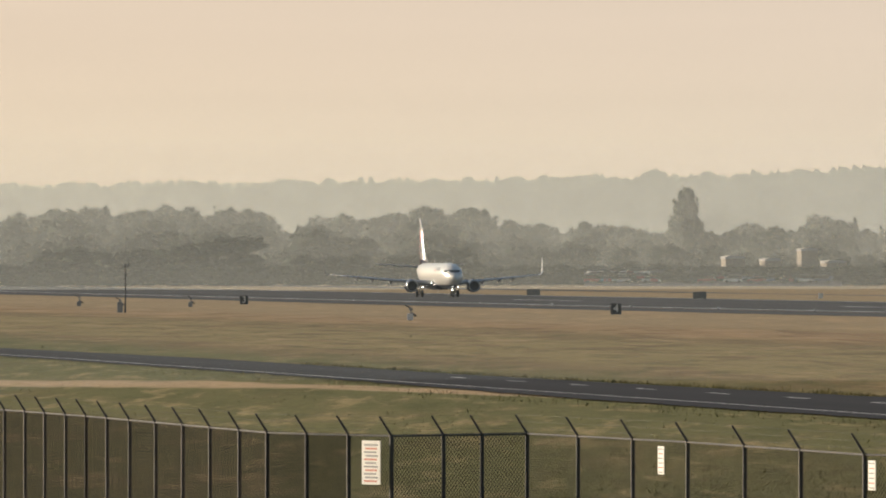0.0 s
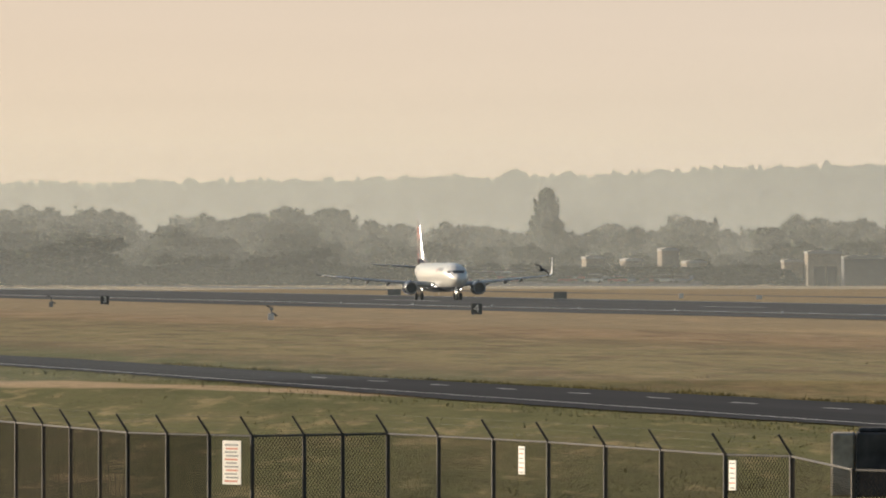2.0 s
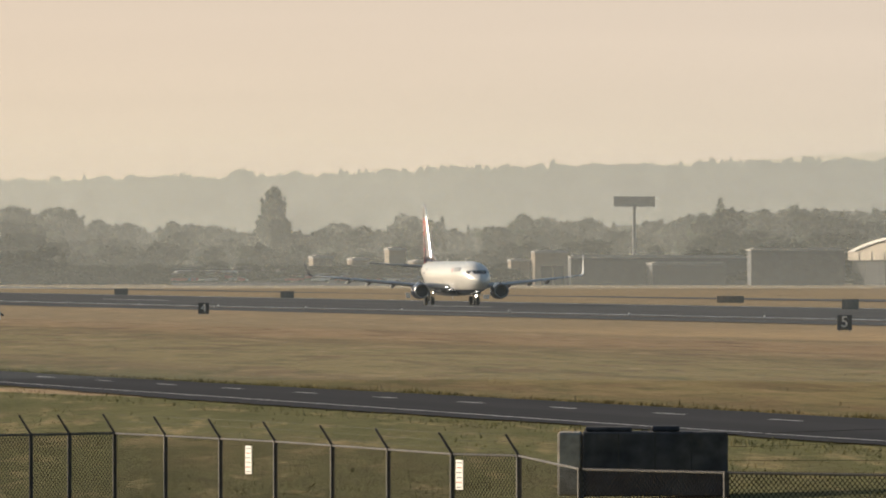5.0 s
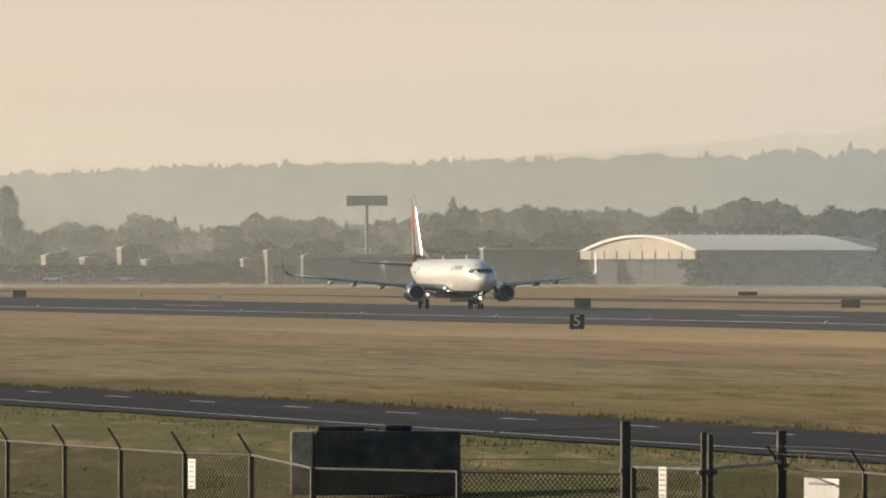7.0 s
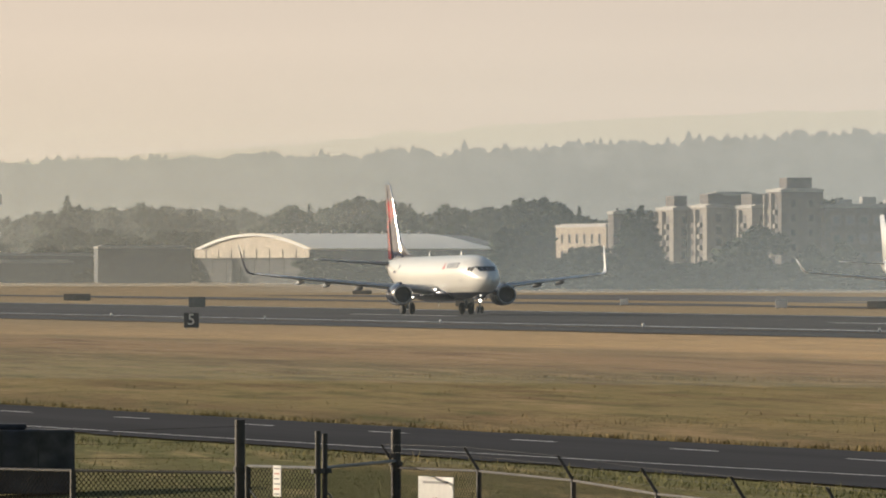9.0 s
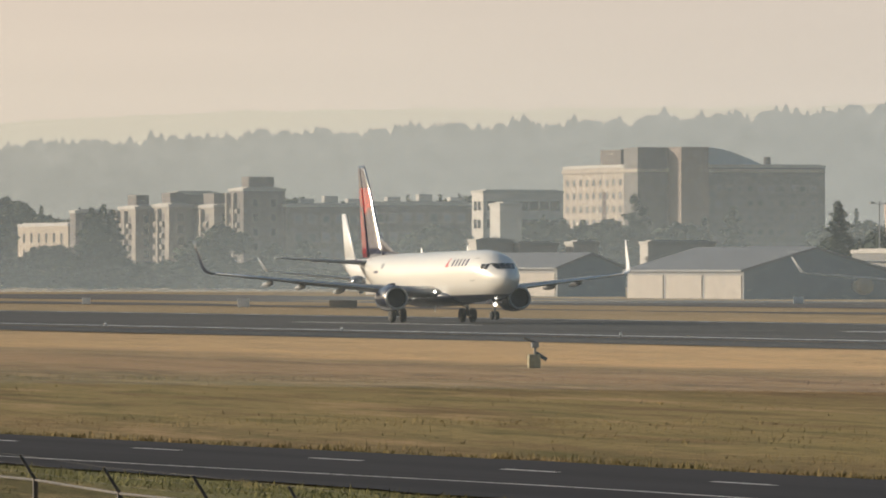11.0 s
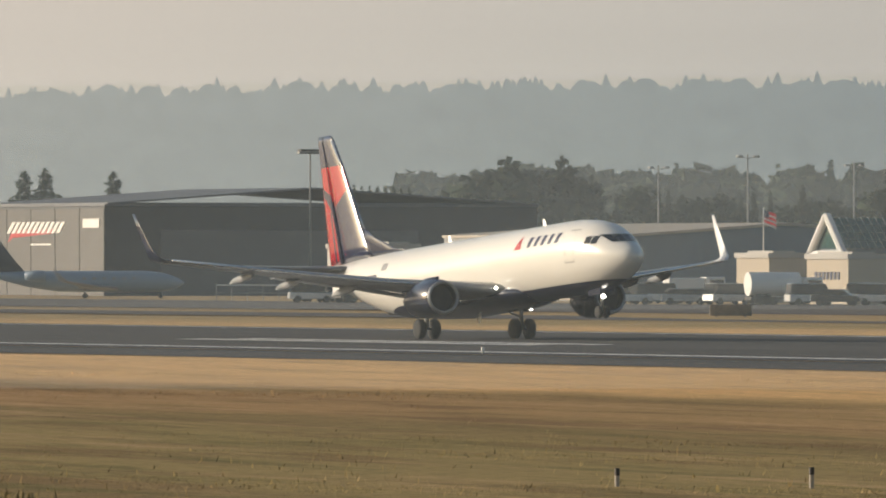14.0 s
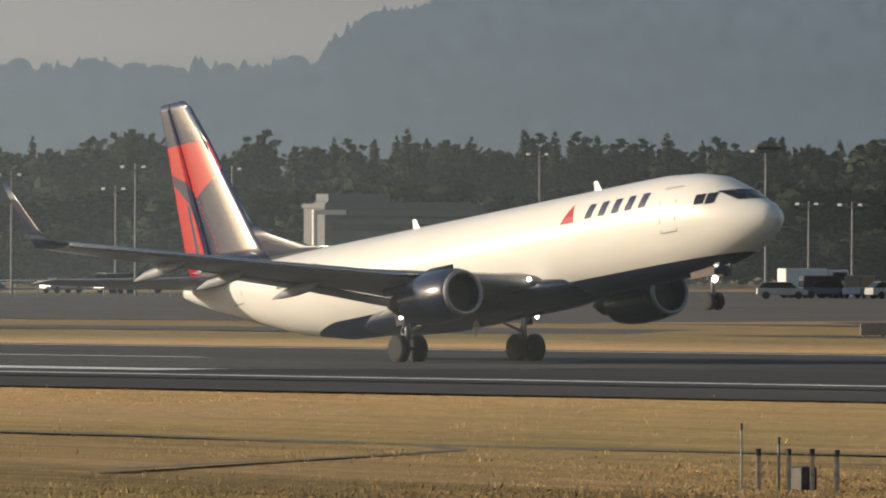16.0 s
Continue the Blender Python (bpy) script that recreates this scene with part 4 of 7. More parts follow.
SIGNWHITE = mat("white_sign_sheet", (0.80, 0.77, 0.72), 0.5, grain=6, amount=0.06)
BLACK = mat("black_sign_face", (0.02, 0.02, 0.022), 0.5, grain=6, amount=0.2)
SIGNBACK = mat("weathered_brown_sign_back", (0.30, 0.25, 0.19), 0.7, grain=4, amount=0.2)
FADEDYELLOW = mat("faded_yellow_paint", (0.30, 0.25, 0.13), 0.6, grain=5, amount=0.2)
YELLOW = mat("yellow_paint", (0.62, 0.45, 0.06), 0.5, grain=5, amount=0.15)
GALV = mat("galvanised_steel", (0.24, 0.24, 0.235), 0.6, 0.2, grain=8, amount=0.2)
DARKPOST = mat("dark_weathered_steel", (0.075, 0.068, 0.06), 0.65, 0.3, grain=9, amount=0.25)
AX, AY = (math.cos(TURN), math.sin(TURN)), (-math.sin(TURN), math.cos(TURN))


def reach(b0, r, axis, b1):
    """How far to go from the corner at b0, r along axis until bearing b1 is met."""
    x, y = spot(b0, r)
    t = math.tan(b1 / UNIT)
    # (x + k ax) = t (y + k ay)
    return (t * y - x) / (axis[0] - t * axis[1])


def corner_thing(name, bc, r, label, category, group="", kind="", z=None):
    x, y = spot(bc, r)
    return thing(name, x, y, ground_at(x, y) if z is None else z, math.degrees(TURN), label, category, group, kind)


PANES = {}


def pane_mesh(w, h, glass=None):
    glass = glass or PANE
    key = (round(w, 2), round(h, 2), glass.name)
    if key not in PANES:
        bm = bmesh.new()
        box(bm, -w / 2 - 0.12, w / 2 + 0.12, -0.06, 0.10, -0.12, 0.0, mi=1)
        box(bm, -w / 2 - 0.10, -w / 2, -0.04, 0.10, 0, h, mi=1)
        box(bm, w / 2, w / 2 + 0.10, -0.04, 0.10, 0, h, mi=1)
        box(bm, -w / 2 - 0.10, w / 2 + 0.10, -0.04, 0.10, h, h + 0.1, mi=1)
        box(bm, -w / 2, w / 2, -0.015, 0.05, 0, h)
        PANES[key] = mesh_of(bm, "window", glass, CONCRETE)
    return PANES[key]


def window_at(parent, x, y, z, w, h, turn=0, glass=None):
    ob = new("window", pane_mesh(w, h, glass))
    ob.parent = parent
    ob.matrix_basis = pose(x, y, z, 0, 0, turn)
    return ob


def window_grid(parent, side, lo, hi, z0, z1, cols, floors, w, h, depth=0.0, glass=None):
    """Rows of windows on the face x = 0 (side 'x', running along y) or y = 0 (side 'y', along x)."""
    for i in range(cols):
        u = lo + (hi - lo) * (i + 0.5) / cols
        for j in range(floors):
            z = z0 + (z1 - z0) * (j + 0.5) / floors - h / 2
            if side == "x":
                window_at(parent, depth - 0.02, u, z, w, h, -90, glass)
            else:
                window_at(parent, u, depth - 0.02, z, w, h, 0, glass)


def block(name, bl, bc, br, r, top, label, wall, roof=None, category="building", base_z=None, L=None, W=None, cap=0.5):
    """A flat-roofed building: its face to the runway spans bearings bl..bc, its end bc..br; top is the level of its roof."""
    ob = corner_thing(name, bc, r, label, category)
    zb = ob.matrix_basis.translation.z
    L = L or max(4.0, reach(bc, r, AY, bl))
    W = W or max(4.0, reach(bc, r, AX, br))
    H = high(top, r) - zb
    part("wall", boxes((0, W, 0, L, -0.5, H), bevel=0.05), wall, ob)
    part("roof", boxes((-0.15, W + 0.15, -0.15, L + 0.15, H + 0.003, H + cap), (0.8, W - 0.8, 0.8, L - 0.8, H + cap + 0.003, H + cap + 0.2)), roof or PALEROOF, ob)
    return ob, L, W, H


# tan flat-roofed blocks and sheds at the far left end
ob, L, W, H = block("gatehouse", 886, 892, 951, 2428, 449, "tan stucco portico building with flat roof", TANWALL)
# near-black boxes on the solid wall stand for the shade inside the portico
part("opening", boxes((1.5, 4.2, -0.06, 0.2, 0, 4.6), (4.6, 7.0, -0.06, 0.2, 0, 4.6)), SHADE, ob)
block("annex", 846, 850, 884, 2433, 464, "low tan annex beside the portico", TANWALL)
block("warehouse", 952, 956, 1266, 2448, 458, "long dark low warehouse with flat roof", DARKWALL)
block("warehouse", 1268, 1275, 1440, 2428, 445, "grey metal warehouse with vertical ribs", DARKWALL)
for bl, bc, br, tp in ((560, 570, 599, 462), (626, 634, 653, 444), (668, 684, 712, 466), (373, 378, 394, 488), (492, 500, 534, 458)):
    block("shop", bl, bc, br, 2442, tp, "small tan stucco building with flat roof", TANWALL)
block("shed", 1090, 1100, 1230, 2440, 470, "low dark shed under a pale roof", DARKWALL)


def barrel(name, bl, bc, br, r, eave, crown, label, end_mat, roof_mat, wall_mat, hip=False, n=20):
    """A hangar with a round roof; its arched end spans bl..bc, its side runs on to br."""
    ob = corner_thing(name, bc, r, label, "hangar")
    zb = ob.matrix_basis.translation.z
    L, W = reach(bc, r, AY, bl), reach(bc, r, AX, br)
    He, Hc = high(eave, r) - zb, high(crown, r * 1.02) - zb
    arch = [(L * k / n, He + (Hc - He) * (1 - (2 * k / n - 1) ** 2)) for k in range(n + 1)]
    bm = bmesh.new()
    loft(bm, [[(x, q[0], -0.4 if k < 0 else q[1]) for k, q in enumerate([(0, -0.4)] + arch + [(L, -0.4)])] for x in (0.6, W)])
    part("wall", bm, wall_mat, ob)
    # curved roof skin, overhanging the end
    bm = bmesh.new()
    segs = [-0.4, W * 0.25, W * 0.5, W * 0.75, W * (0.86 if hip else 1.0)]
    rings = []
    for x in segs:
        rings.append([(x, y + (y - L / 2) * 0.01, z + 0.25) for y, z in arch] + [(x, y, z + 0.02) for y, z in arch[::-1]])
    if hip:
        rings.append([(W + 0.3, L / 2 + (y - L / 2) * 0.98, He + (z - He) * 0.45 + 0.25) for y, z in arch] + [(W + 0.3, L / 2 + (y - L / 2) * 0.98, He + (z - He) * 0.45) for y, z in arch[::-1]])
    loft(bm, rings)
    part("roof", bm, roof_mat, ob, smooth=False)
    bm = bmesh.new()
    inner = [(L / 2 + (y - L / 2) * 0.93, He + (z - He) * 0.90) for y, z in arch]
    loft(bm, [[(0.35, y, z) for y, z in inner], [(0.65, y, z) for y, z in inner]])
    part("gable_end", bm, end_mat, ob)
    bm = bmesh.new()
    loft(bm, [[(-0.5, y, z) for y, z in a] for a in (arch, inner)], closed=False, cap0=False, cap1=False)
    loft(bm, [[(x, y, z) for y, z in inner] for x in (-0.5, 0.4)], closed=False, cap0=False, cap1=False)
    part("arch_rim", bm, WHITE, ob)
    return ob, L, W, He, Hc


ob, L, W, He, Hc = barrel("arched_hangar", 1449, 1654, 2002, 2350, 447, 420, "round-roofed hangar with cream arched end and cream roof", CREAMWALL, CREAMROOF, DARKWALL, hip=True)
part("hangar_door", boxes(*[(0.5, 0.58, L * (k + 0.01) / 8, L * (k + 0.99) / 8, 0.2, He - 0.8) for k in range(8)]), SHADE, ob)
for k in range(9):
    tip = (L * (k + 0.5) / 9)
    part("cream_panel", boxes((-0.62, -0.52, tip - L / 20, tip + L / 20, He - 1.85, He + 0.25)), CREAMWALL, ob)
for k in range(12):
    part("roof_vent", tubes(((W * (0.06 + 0.065 * k), L * 0.35, Hc - 0.3), (W * (0.06 + 0.065 * k), L * 0.35, Hc + 0.9), 0.3)), GALV, ob)

# apartment blocks
ob, L, W, H = block("apartment_block", 2085, 2174, 2186, 1950, 407, "tan three-storey apartment block", TANWALL)
window_grid(ob, "x", 2, L - 2, 1.5, H - 0.6, 6, 3, 1.4, 1.7)
ob, L, W, H = block("apartment_block", 2180, 2187, 2262, 1900, 384, "brown brick apartment block in shade", BRICKSHADE)
window_grid(ob, "y", 1, W - 1, 1.5, H - 0.6, 4, 4, 1.3, 1.6)
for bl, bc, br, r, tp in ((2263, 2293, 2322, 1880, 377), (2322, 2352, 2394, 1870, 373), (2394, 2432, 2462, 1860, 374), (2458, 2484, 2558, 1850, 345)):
    # the last tower's shaded side is painted: it takes the dark wall colour
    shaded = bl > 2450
    ob, L, W, H = block("apartment_tower", bl, bc, br, r, tp, "stepped concrete apartment block with stacked balconies", BRICKSHADE if shaded else CONCRETE)
    # flat dark strips between the fins paint the shade of recesses behind the balconies
    for u in ((0.26, 0.40), (0.64, 0.78)):
        part("balcony_stack", boxes((-0.05, -0.004, L * u[0], L * u[1], 0.6, H - 1.2)), HOTELSHADED, ob)
        for fl in range(6):
            zf = 0.9 + (H - 2.4) * fl / 6
            part("balcony", boxes((-0.55, -0.055, L * u[0], L * u[1], zf, zf + 0.9), bevel=0.03), CONCRETE, ob)
    part("fin_wall", boxes((-0.7, -0.004, L * 0.46, L * 0.56, 0, H - 0.3), (-0.7, -0.004, L * 0.92, L, 0, H - 0.3), bevel=0.02), CONCRETE, ob)
    window_grid(ob, "y", 0.6, W - 0.6, 1.0, H - 0.8, max(1, int(W / 3)), 6, 1.0, 1.4)
    part("rooftop_box", boxes((W * 0.2, W * 0.8, L * 0.2, L * 0.7, H + 0.75, H + 2.6)), BRICKSHADE, ob)
block("penthouse", 2356, 2364, 2438, 1900, 351, "dark rooftop storey behind the parapet", BRICKSHADE)
# these fronts face away from the sun; the dark colour carries that shade
for bl, br, tp in ((2560, 2700, 373), (2704, 2890, 370)):
    ob, L, W, H = block("office_block", bl - 6, bl, br, 1850, tp, "long office block with shade put into its dark wall colour", BRICKSHADE)
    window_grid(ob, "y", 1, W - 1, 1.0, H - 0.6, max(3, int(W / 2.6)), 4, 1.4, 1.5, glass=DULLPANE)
    for k in range(3):
        part("roof_unit", boxes((W * (0.2 + 0.3 * k), W * (0.2 + 0.3 * k) + 2.6, 1, 3, H + 0.75, H + 1.5 + 0.5 * (k == 1)), bevel=0.1), WHITEWALL, ob)
ob, L, W, H = block("white_office", 2888, 2908, 3050, 1820, 349, "white office block with rooftop plant", WHITEWALL)
window_grid(ob, "y", 0.6, W - 0.6, H - 7, H - 0.6, 7, 2, 1.6, 1.5)
window_grid(ob, "x", 1, L - 1, H - 7, H - 0.6, 2, 2, 1.6, 1.5)
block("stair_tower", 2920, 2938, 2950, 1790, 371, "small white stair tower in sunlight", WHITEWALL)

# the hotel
ob, L, W, H = block("hotel", 3050, 3183, 3513, 2150, 303, "eight-storey concrete hotel, its sunlit wing painted paler", HOTELSHADED)
# thin slab over the runway face; its paler colour stands for sunlight
part("pale_facing", boxes((-0.06, -0.004, 9.2, L - 0.05, 0, H - 0.05)), HOTELSUNLIT, ob)
window_grid(ob, "x", 9.6, L - 1.0, H - 27, H - 1.6, 9, 9, 2.0, 1.3, depth=-0.07, glass=DULLPANE)
window_grid(ob, "y", W * 0.40, W - 1.5, H - 27, H - 3, 10, 8, 1.3, 1.3, glass=DULLPANE)
# flat dark strip on the facing paints the shade of a stairwell slot
part("stair_recess", boxes((-0.12, -0.07, L * 0.42, L * 0.47, 0, H - 5)), BRICKSHADE, ob)
part("cornice", boxes((-0.5, W * 0.99, -0.5, -0.16, H - 1.0, H - 0.3), (-0.5, -0.16, -0.16, L, H - 1.0, H - 0.3)), HOTELSUNLIT, ob)
part("lift_tower", boxes((-0.3, W * 0.155, -0.3, 9, -0.4, H + 4.2), bevel=0.05), HOTELSHADED, ob)
part("lift_tower", boxes((W * 0.158, W * 0.305, -8.6, 9, -0.4, H + 4.2), bevel=0.05), TOWERBROWN, ob)
part("roof_box", boxes((2, 7, L * 0.35, L * 0.62, H + 0.75, H + 3.9)), BRICKSHADE, ob)
bm = bmesh.new()
prism(bm, [(W * 0.365 + W * 0.33 * k / 12, H + 0.3 + 4.0 * math.sin(math.pi * (0.5 + 0.5 * k / 12))) for k in range(13)] + [(W * 0.365, H + 0.3)], 2, 14)
part("glass_vault", bm, BLUEROOF, ob)
part("vent_stack", tubes(((W * 0.73, 5, H), (W * 0.73, 5, H + 2.3), 0.9, 0.7)), BRICKSHADE, ob)


# hangars and sheds by the apron
def shed(name, bl, bc, br, r, eave, ridge, label, wall, end, roof, doors=0, door_mat=None, low=None, dm=0.25):
    """A gabled shed; doors on the long face towards the runway."""
    ob = corner_thing(name, bc, r, label, "hangar")
    zb = ob.matrix_basis.translation.z
    L, W = max(3, reach(bc, r, AY, bl)), max(3, reach(bc, r, AX, br))
    He, Hr = high(eave, r) - zb, high(ridge, r) - zb
    bm = bmesh.new()
    prism(bm, [(0, -0.4), (W, -0.4), (W, He), (W / 2, Hr), (0, He)], 0.0, L)
    part("wall", bm, [wall], ob)
    bm = bmesh.new()
    prism(bm, [(0.02, -0.4), (W - 0.02, -0.4), (W - 0.02, He), (W / 2, Hr), (0.02, He)], -0.06, -0.005)
    part("gable_end", bm, end, ob)
    bm = bmesh.new()
    prism(bm, [(-0.5, He - 0.05), (W / 2, Hr + 0.02), (W + 0.5, He - 0.05), (W + 0.5, He + 0.2), (W / 2, Hr + 0.3), (-0.5, He + 0.2)], -0.4, L + 0.4)
    part("roof", bm, roof, ob)
    for k in range(doors):
        part("hangar_door", boxes((-0.12, -0.01, L * (k + 0.04) / doors, L * (k + 0.96) / doors, 0.1, He * 0.86), bevel=0.02), door_mat, ob)
    return ob, L, W, He, Hr


shed("hangar_row", 2700, 3039, 3160, 1440, 483, 457, "row hangar with tan sliding doors and slate roof", GREYWALL, BLUEWALL, SLATEROOF, 5, DOORTAN)
shed("hangar_row", 3163, 3369, 3624, 1330, 487, 447, "wide row hangar with tan sliding doors", GREYWALL, BLUEWALL, SLATEROOF, 3, DOORTAN)
for bl, bc, br, tp in ((2884, 2896, 2962, 436), (2962, 2972, 3040, 442), (3188, 3200, 3318, 440), (3060, 3068, 3092, 440)):
    block("workshop", bl, bc, br, 1560, tp, "low pale workshop behind the hangar row", WHITEWALL)

block("maintenance_hall", 3560, 3640, 3862, 1480, 455, "long dark flat-roofed hall behind the apron", DARKWALL)
ob, L, W, H = block("charter_hangar", 4420, 4675, 5440, 1175, 386, "large dark grey hangar with pale panel face", DARKWALL, SLATEROOF, cap=0.22)
part("panel_face", boxes(*[(-0.10, -0.01, L * k / 6 + 0.08, L * (k + 1) / 6 - 0.08, 0, H - 0.3) for k in range(6)], bevel=0.02), PANELGREY, ob)
bm = bmesh.new()
prism(bm, [(0.4, H + 0.2), (W * 0.48, H + 2.0), (W + 0.2, H + 0.2), (W + 0.2, H + 0.4), (W * 0.48, H + 2.2), (0.4, H + 0.4)], 0.2, L * 0.9)
part("low_pitch_roof", bm, SLATEROOF, ob)
for k in range(11):
    bm = bmesh.new()
    y0, w = L * (0.665 - 0.034 * k), L * 0.022
    loft(bm, [[(x, y0 - z * 0.18, H * (0.70 + 0.013 * z)) for z in (0, 10)] + [(x, y0 - w - z * 0.18, H * (0.70 + 0.013 * z)) for z in (10, 0)] for x in (-0.18, -0.11)])
    part("lettering_bar", bm, SIGNWHITE, ob)
bm = bmesh.new()
prism(bm, [(0, 0), (1.5, 0.5), (L * 0.30, 1.0), (L * 0.33, 1.5), (1.5, 1.4)], 0, 0.05)
sw = part("red_swoosh", bm, REDM, ob)
sw.matrix_basis = pose(-0.13, L * 0.66, H * 0.60, 0, 0, -90)
part("sign_board", boxes((-0.2, -0.11, L * 0.03, L * 0.14, H * 0.76, H * 0.86)), SIGNWHITE, ob)
part("small_bar", boxes((-0.16, -0.11, L * 0.36, L * 0.50, H * 0.565, H * 0.585)), SIGNWHITE, ob)
part("wide_door", boxes((W * 0.126, W * 0.72, -0.12, -0.01, 0, H * 0.73), bevel=0.03), GREYWALL, ob)
block("lean_to", 4331, 4421, 4440, 1262, 422, "low grey lean-to beside the large hangar", DARKWALL, W=5, cap=0.25)
block("white_kiosk", 5068, 5170, 5193, 1080, 461, "white metal-clad kiosk building", WHITEWALL)
ob, L, W, He, Hr = shed("white_hangar", 5282, 5599, 6150, 1010, 440, 420, "white-fronted hangar with wide tan roof", BLUEWALL, BLUEWALL, TANROOF)
for y0, y1, m, e in ((0.44, 0.94, WHITEWALL, 0.12), (0.235, 0.435, CREAMWALL, 0.10), (0.02, 0.23, PANELTAN, 0.08)):
    part("hangar_door", boxes((-e, -0.01, L * y0, L * y1, 0.1, He * 0.88), bevel=0.02), m, ob)
part("small_door", boxes((-0.13, -0.085, L * 0.06, L * 0.16, 0.1, 3.4), bevel=0.02), DOORTAN, ob)
part("door_frame", boxes((-0.3, -0.13, -0.3, 0.6, 0, He), (-0.3, -0.13, L - 0.6, L + 0.3, 0, He), (-0.3, -0.13, 0.6, L - 0.6, He * 0.9, He)), GALV, ob)
# terminal with a glazed gable
ob = corner_thing("glazed_terminal", 5981, 1000, "low terminal with white gable and green glass roof", "terminal")
zb = ob.matrix_basis.translation.z
L, W = reach(5981, 1000, AY, 5928), reach(5981, 1000, AX, 6172)
He, Hr = high(461, 1000) - zb, high(407, 1000) - zb
part("wall", boxes((0.2, W, 0.2, L - 0.2, -0.4, He - 0.01)), BLUEWALL, ob)
bm = bmesh.new()
loft(bm, [[(x, y, z) for y, z in ((-0.2, He), (L / 2, Hr), (L + 0.2, He))] for x in (0.1, W - 1.5)])
part("glass_roof", bm, GREENGLASS, ob)
bm = bmesh.new()
for y0, z0, y1, z1 in ((-0.4, He - 0.6, L / 2, Hr + 0.25), (L + 0.4, He - 0.6, L / 2, Hr + 0.25)):
    tube(bm, (-0.15, y0, z0), (-0.15, y1, z1), 0.42, n=8)
tube(bm, (-0.1, 0, He - 0.5), (-0.1, L, He - 0.5), 0.3, n=8)
part("gable_frame", bm, WHITE, ob)
for k in range(13):
    x = 0.4 + (W - 2.4) * k / 12
    part("mullion", tubes(((x, -0.26, He + 0.02), (x, L / 2, Hr + 0.06), 0.045), n=5), GREENTRIM, ob)
for k in range(1, 4):
    part("glazing_bar", tubes(((0.3, -0.26 + (L / 2 + 0.26) * k / 4, He + (Hr - He) * k / 4 + 0.05), (W - 1.6, -0.26 + (L / 2 + 0.26) * k / 4, He + (Hr - He) * k / 4 + 0.05), 0.04), n=5), GREENTRIM, ob)
block("white_office", 5792, 5850, 5884, 985, 478, "small cream office beside the terminal", CREAMWALL)
ob, L, W, H = block("sign_wall", 5916, 5990, 6003, 950, 480, "cream wall with a dark name panel", CREAMWALL)
part("lettering_bar", boxes(*[(-0.08, -0.01, L * (0.2 + 0.09 * k), L * (0.2 + 0.09 * k) + L * 0.05, H * 0.55, H * 0.72) for k in range(7)]), NAVYTEXT, ob)
ob, L, W, H = block("flat_roof_hall", 6140, 6150, 6340, 1060, 403, "grey flat-roofed hall with a pale roof edge", GREYWALL, TANROOF, cap=0.9)
part("window_band", boxes((1, W - 1, -0.05, -0.004, H - 2.0, H - 0.8)), PANE, ob)
ob, L, W, H = block("fuel_office", 6000, 6012, 6200, 952, 482, "low blue-grey building with garage doors", BLUEWALL, SLATEROOF)
for k in range(3):
    part("garage_door", boxes((W * (0.32 + 0.2 * k), W * (0.46 + 0.2 * k), -0.06, -0.004, 0, 2.9), bevel=0.01), WHITEWALL if k else PANELTAN, ob)

ob, L, W, He, Hc = barrel("blue_hangar", 6253, 6603, 7079, 967, 462, 361, "round-roofed hangar with cream arch and blue roof", CREAMWALL, BLUEROOF, BLUEWALL, hip=True)
part("door_beam", boxes((-0.7, 0.3, 0, L, He - 0.1, He + 1.0)), WHITE, ob)
for k in range(2):
    part("gable_vent", boxes((0.2, 0.34, L * (0.42 + 0.16 * k), L * (0.46 + 0.16 * k), He + 1.6, He + 2.5), bevel=0.03), PANELTAN, ob)
for k in range(6):
    part("hangar_door", boxes((0.2, 0.3, L * (0.04 + 0.153 * k), L * (0.04 + 0.153 * k) + L * 0.15, 0.1, He), bevel=0.03), CREAMWALL, ob)
    part("door_skirt", boxes((0.1, 0.19, L * (0.045 + 0.153 * k), L * (0.035 + 0.153 * k) + L * 0.15, 0.1, He * 0.36), bevel=0.02), WHITE, ob)
for y0, y1 in ((0.0, -7.4), (L, L + 7.4)):
    bm = bmesh.new()
    loft(bm, [[(x, y, z) for y, z in ((y0, He + 1.0), (y0, He - 1.4), (y1 - (0.9 if y1 > 0 else -0.9), -0.3), (y1, -0.3))] for x in (-0.5, 0.5)])
    part("arch_leg", bm, WHITE, ob)
part("gable_ledge", boxes((-0.45, 0.3, L * 0.04, L * 0.96, He - 1.3, He - 0.2)), CREAMWALL, ob)
part("stair_box", boxes((1.0, 4.6, -2.2, -0.05, 0, He + 0.8), bevel=0.06), WHITEWALL, ob)
for y in (0.05, 0.19, 0.345, 0.5, 0.96):
    part("buttress", boxes((-0.4, 0.3, L * y - 0.16, L * y + 0.16, 0, He - 0.12), bevel=0.03), DARKPOST, ob)
for k in range(12):
    window_at(ob, W * (0.16 + 0.065 * k), -0.02, He * 0.62, 1.3, 1.3, 0)
for k in range(7):
    for v, dz in ((0.5, 0.0), (0.22, -2.0)):
        vz = He + (Hc - He) * (1 - (2 * v - 1) ** 2)
        part("roof_vent", tubes(((W * (0.08 + 0.13 * k), L * v, vz), (W * (0.08 + 0.13 * k), L * v, vz + 0.9), 0.2, 0.2), ((W * (0.08 + 0.13 * k), L * v, vz + 0.65), (W * (0.08 + 0.13 * k), L * v, vz + 1.15), 0.27, 0.2)), WHITE, ob)
ob, L, W, He, Hr = shed("small_house", 7779, 7800, 7842, 1050, 503, 464, "small white house with a dark gabled roof", WHITEWALL, WHITEWALL, DARKWALL)
window_at(ob, W * 0.5, -0.08, 0.1, 2.6, 2.4, 0)
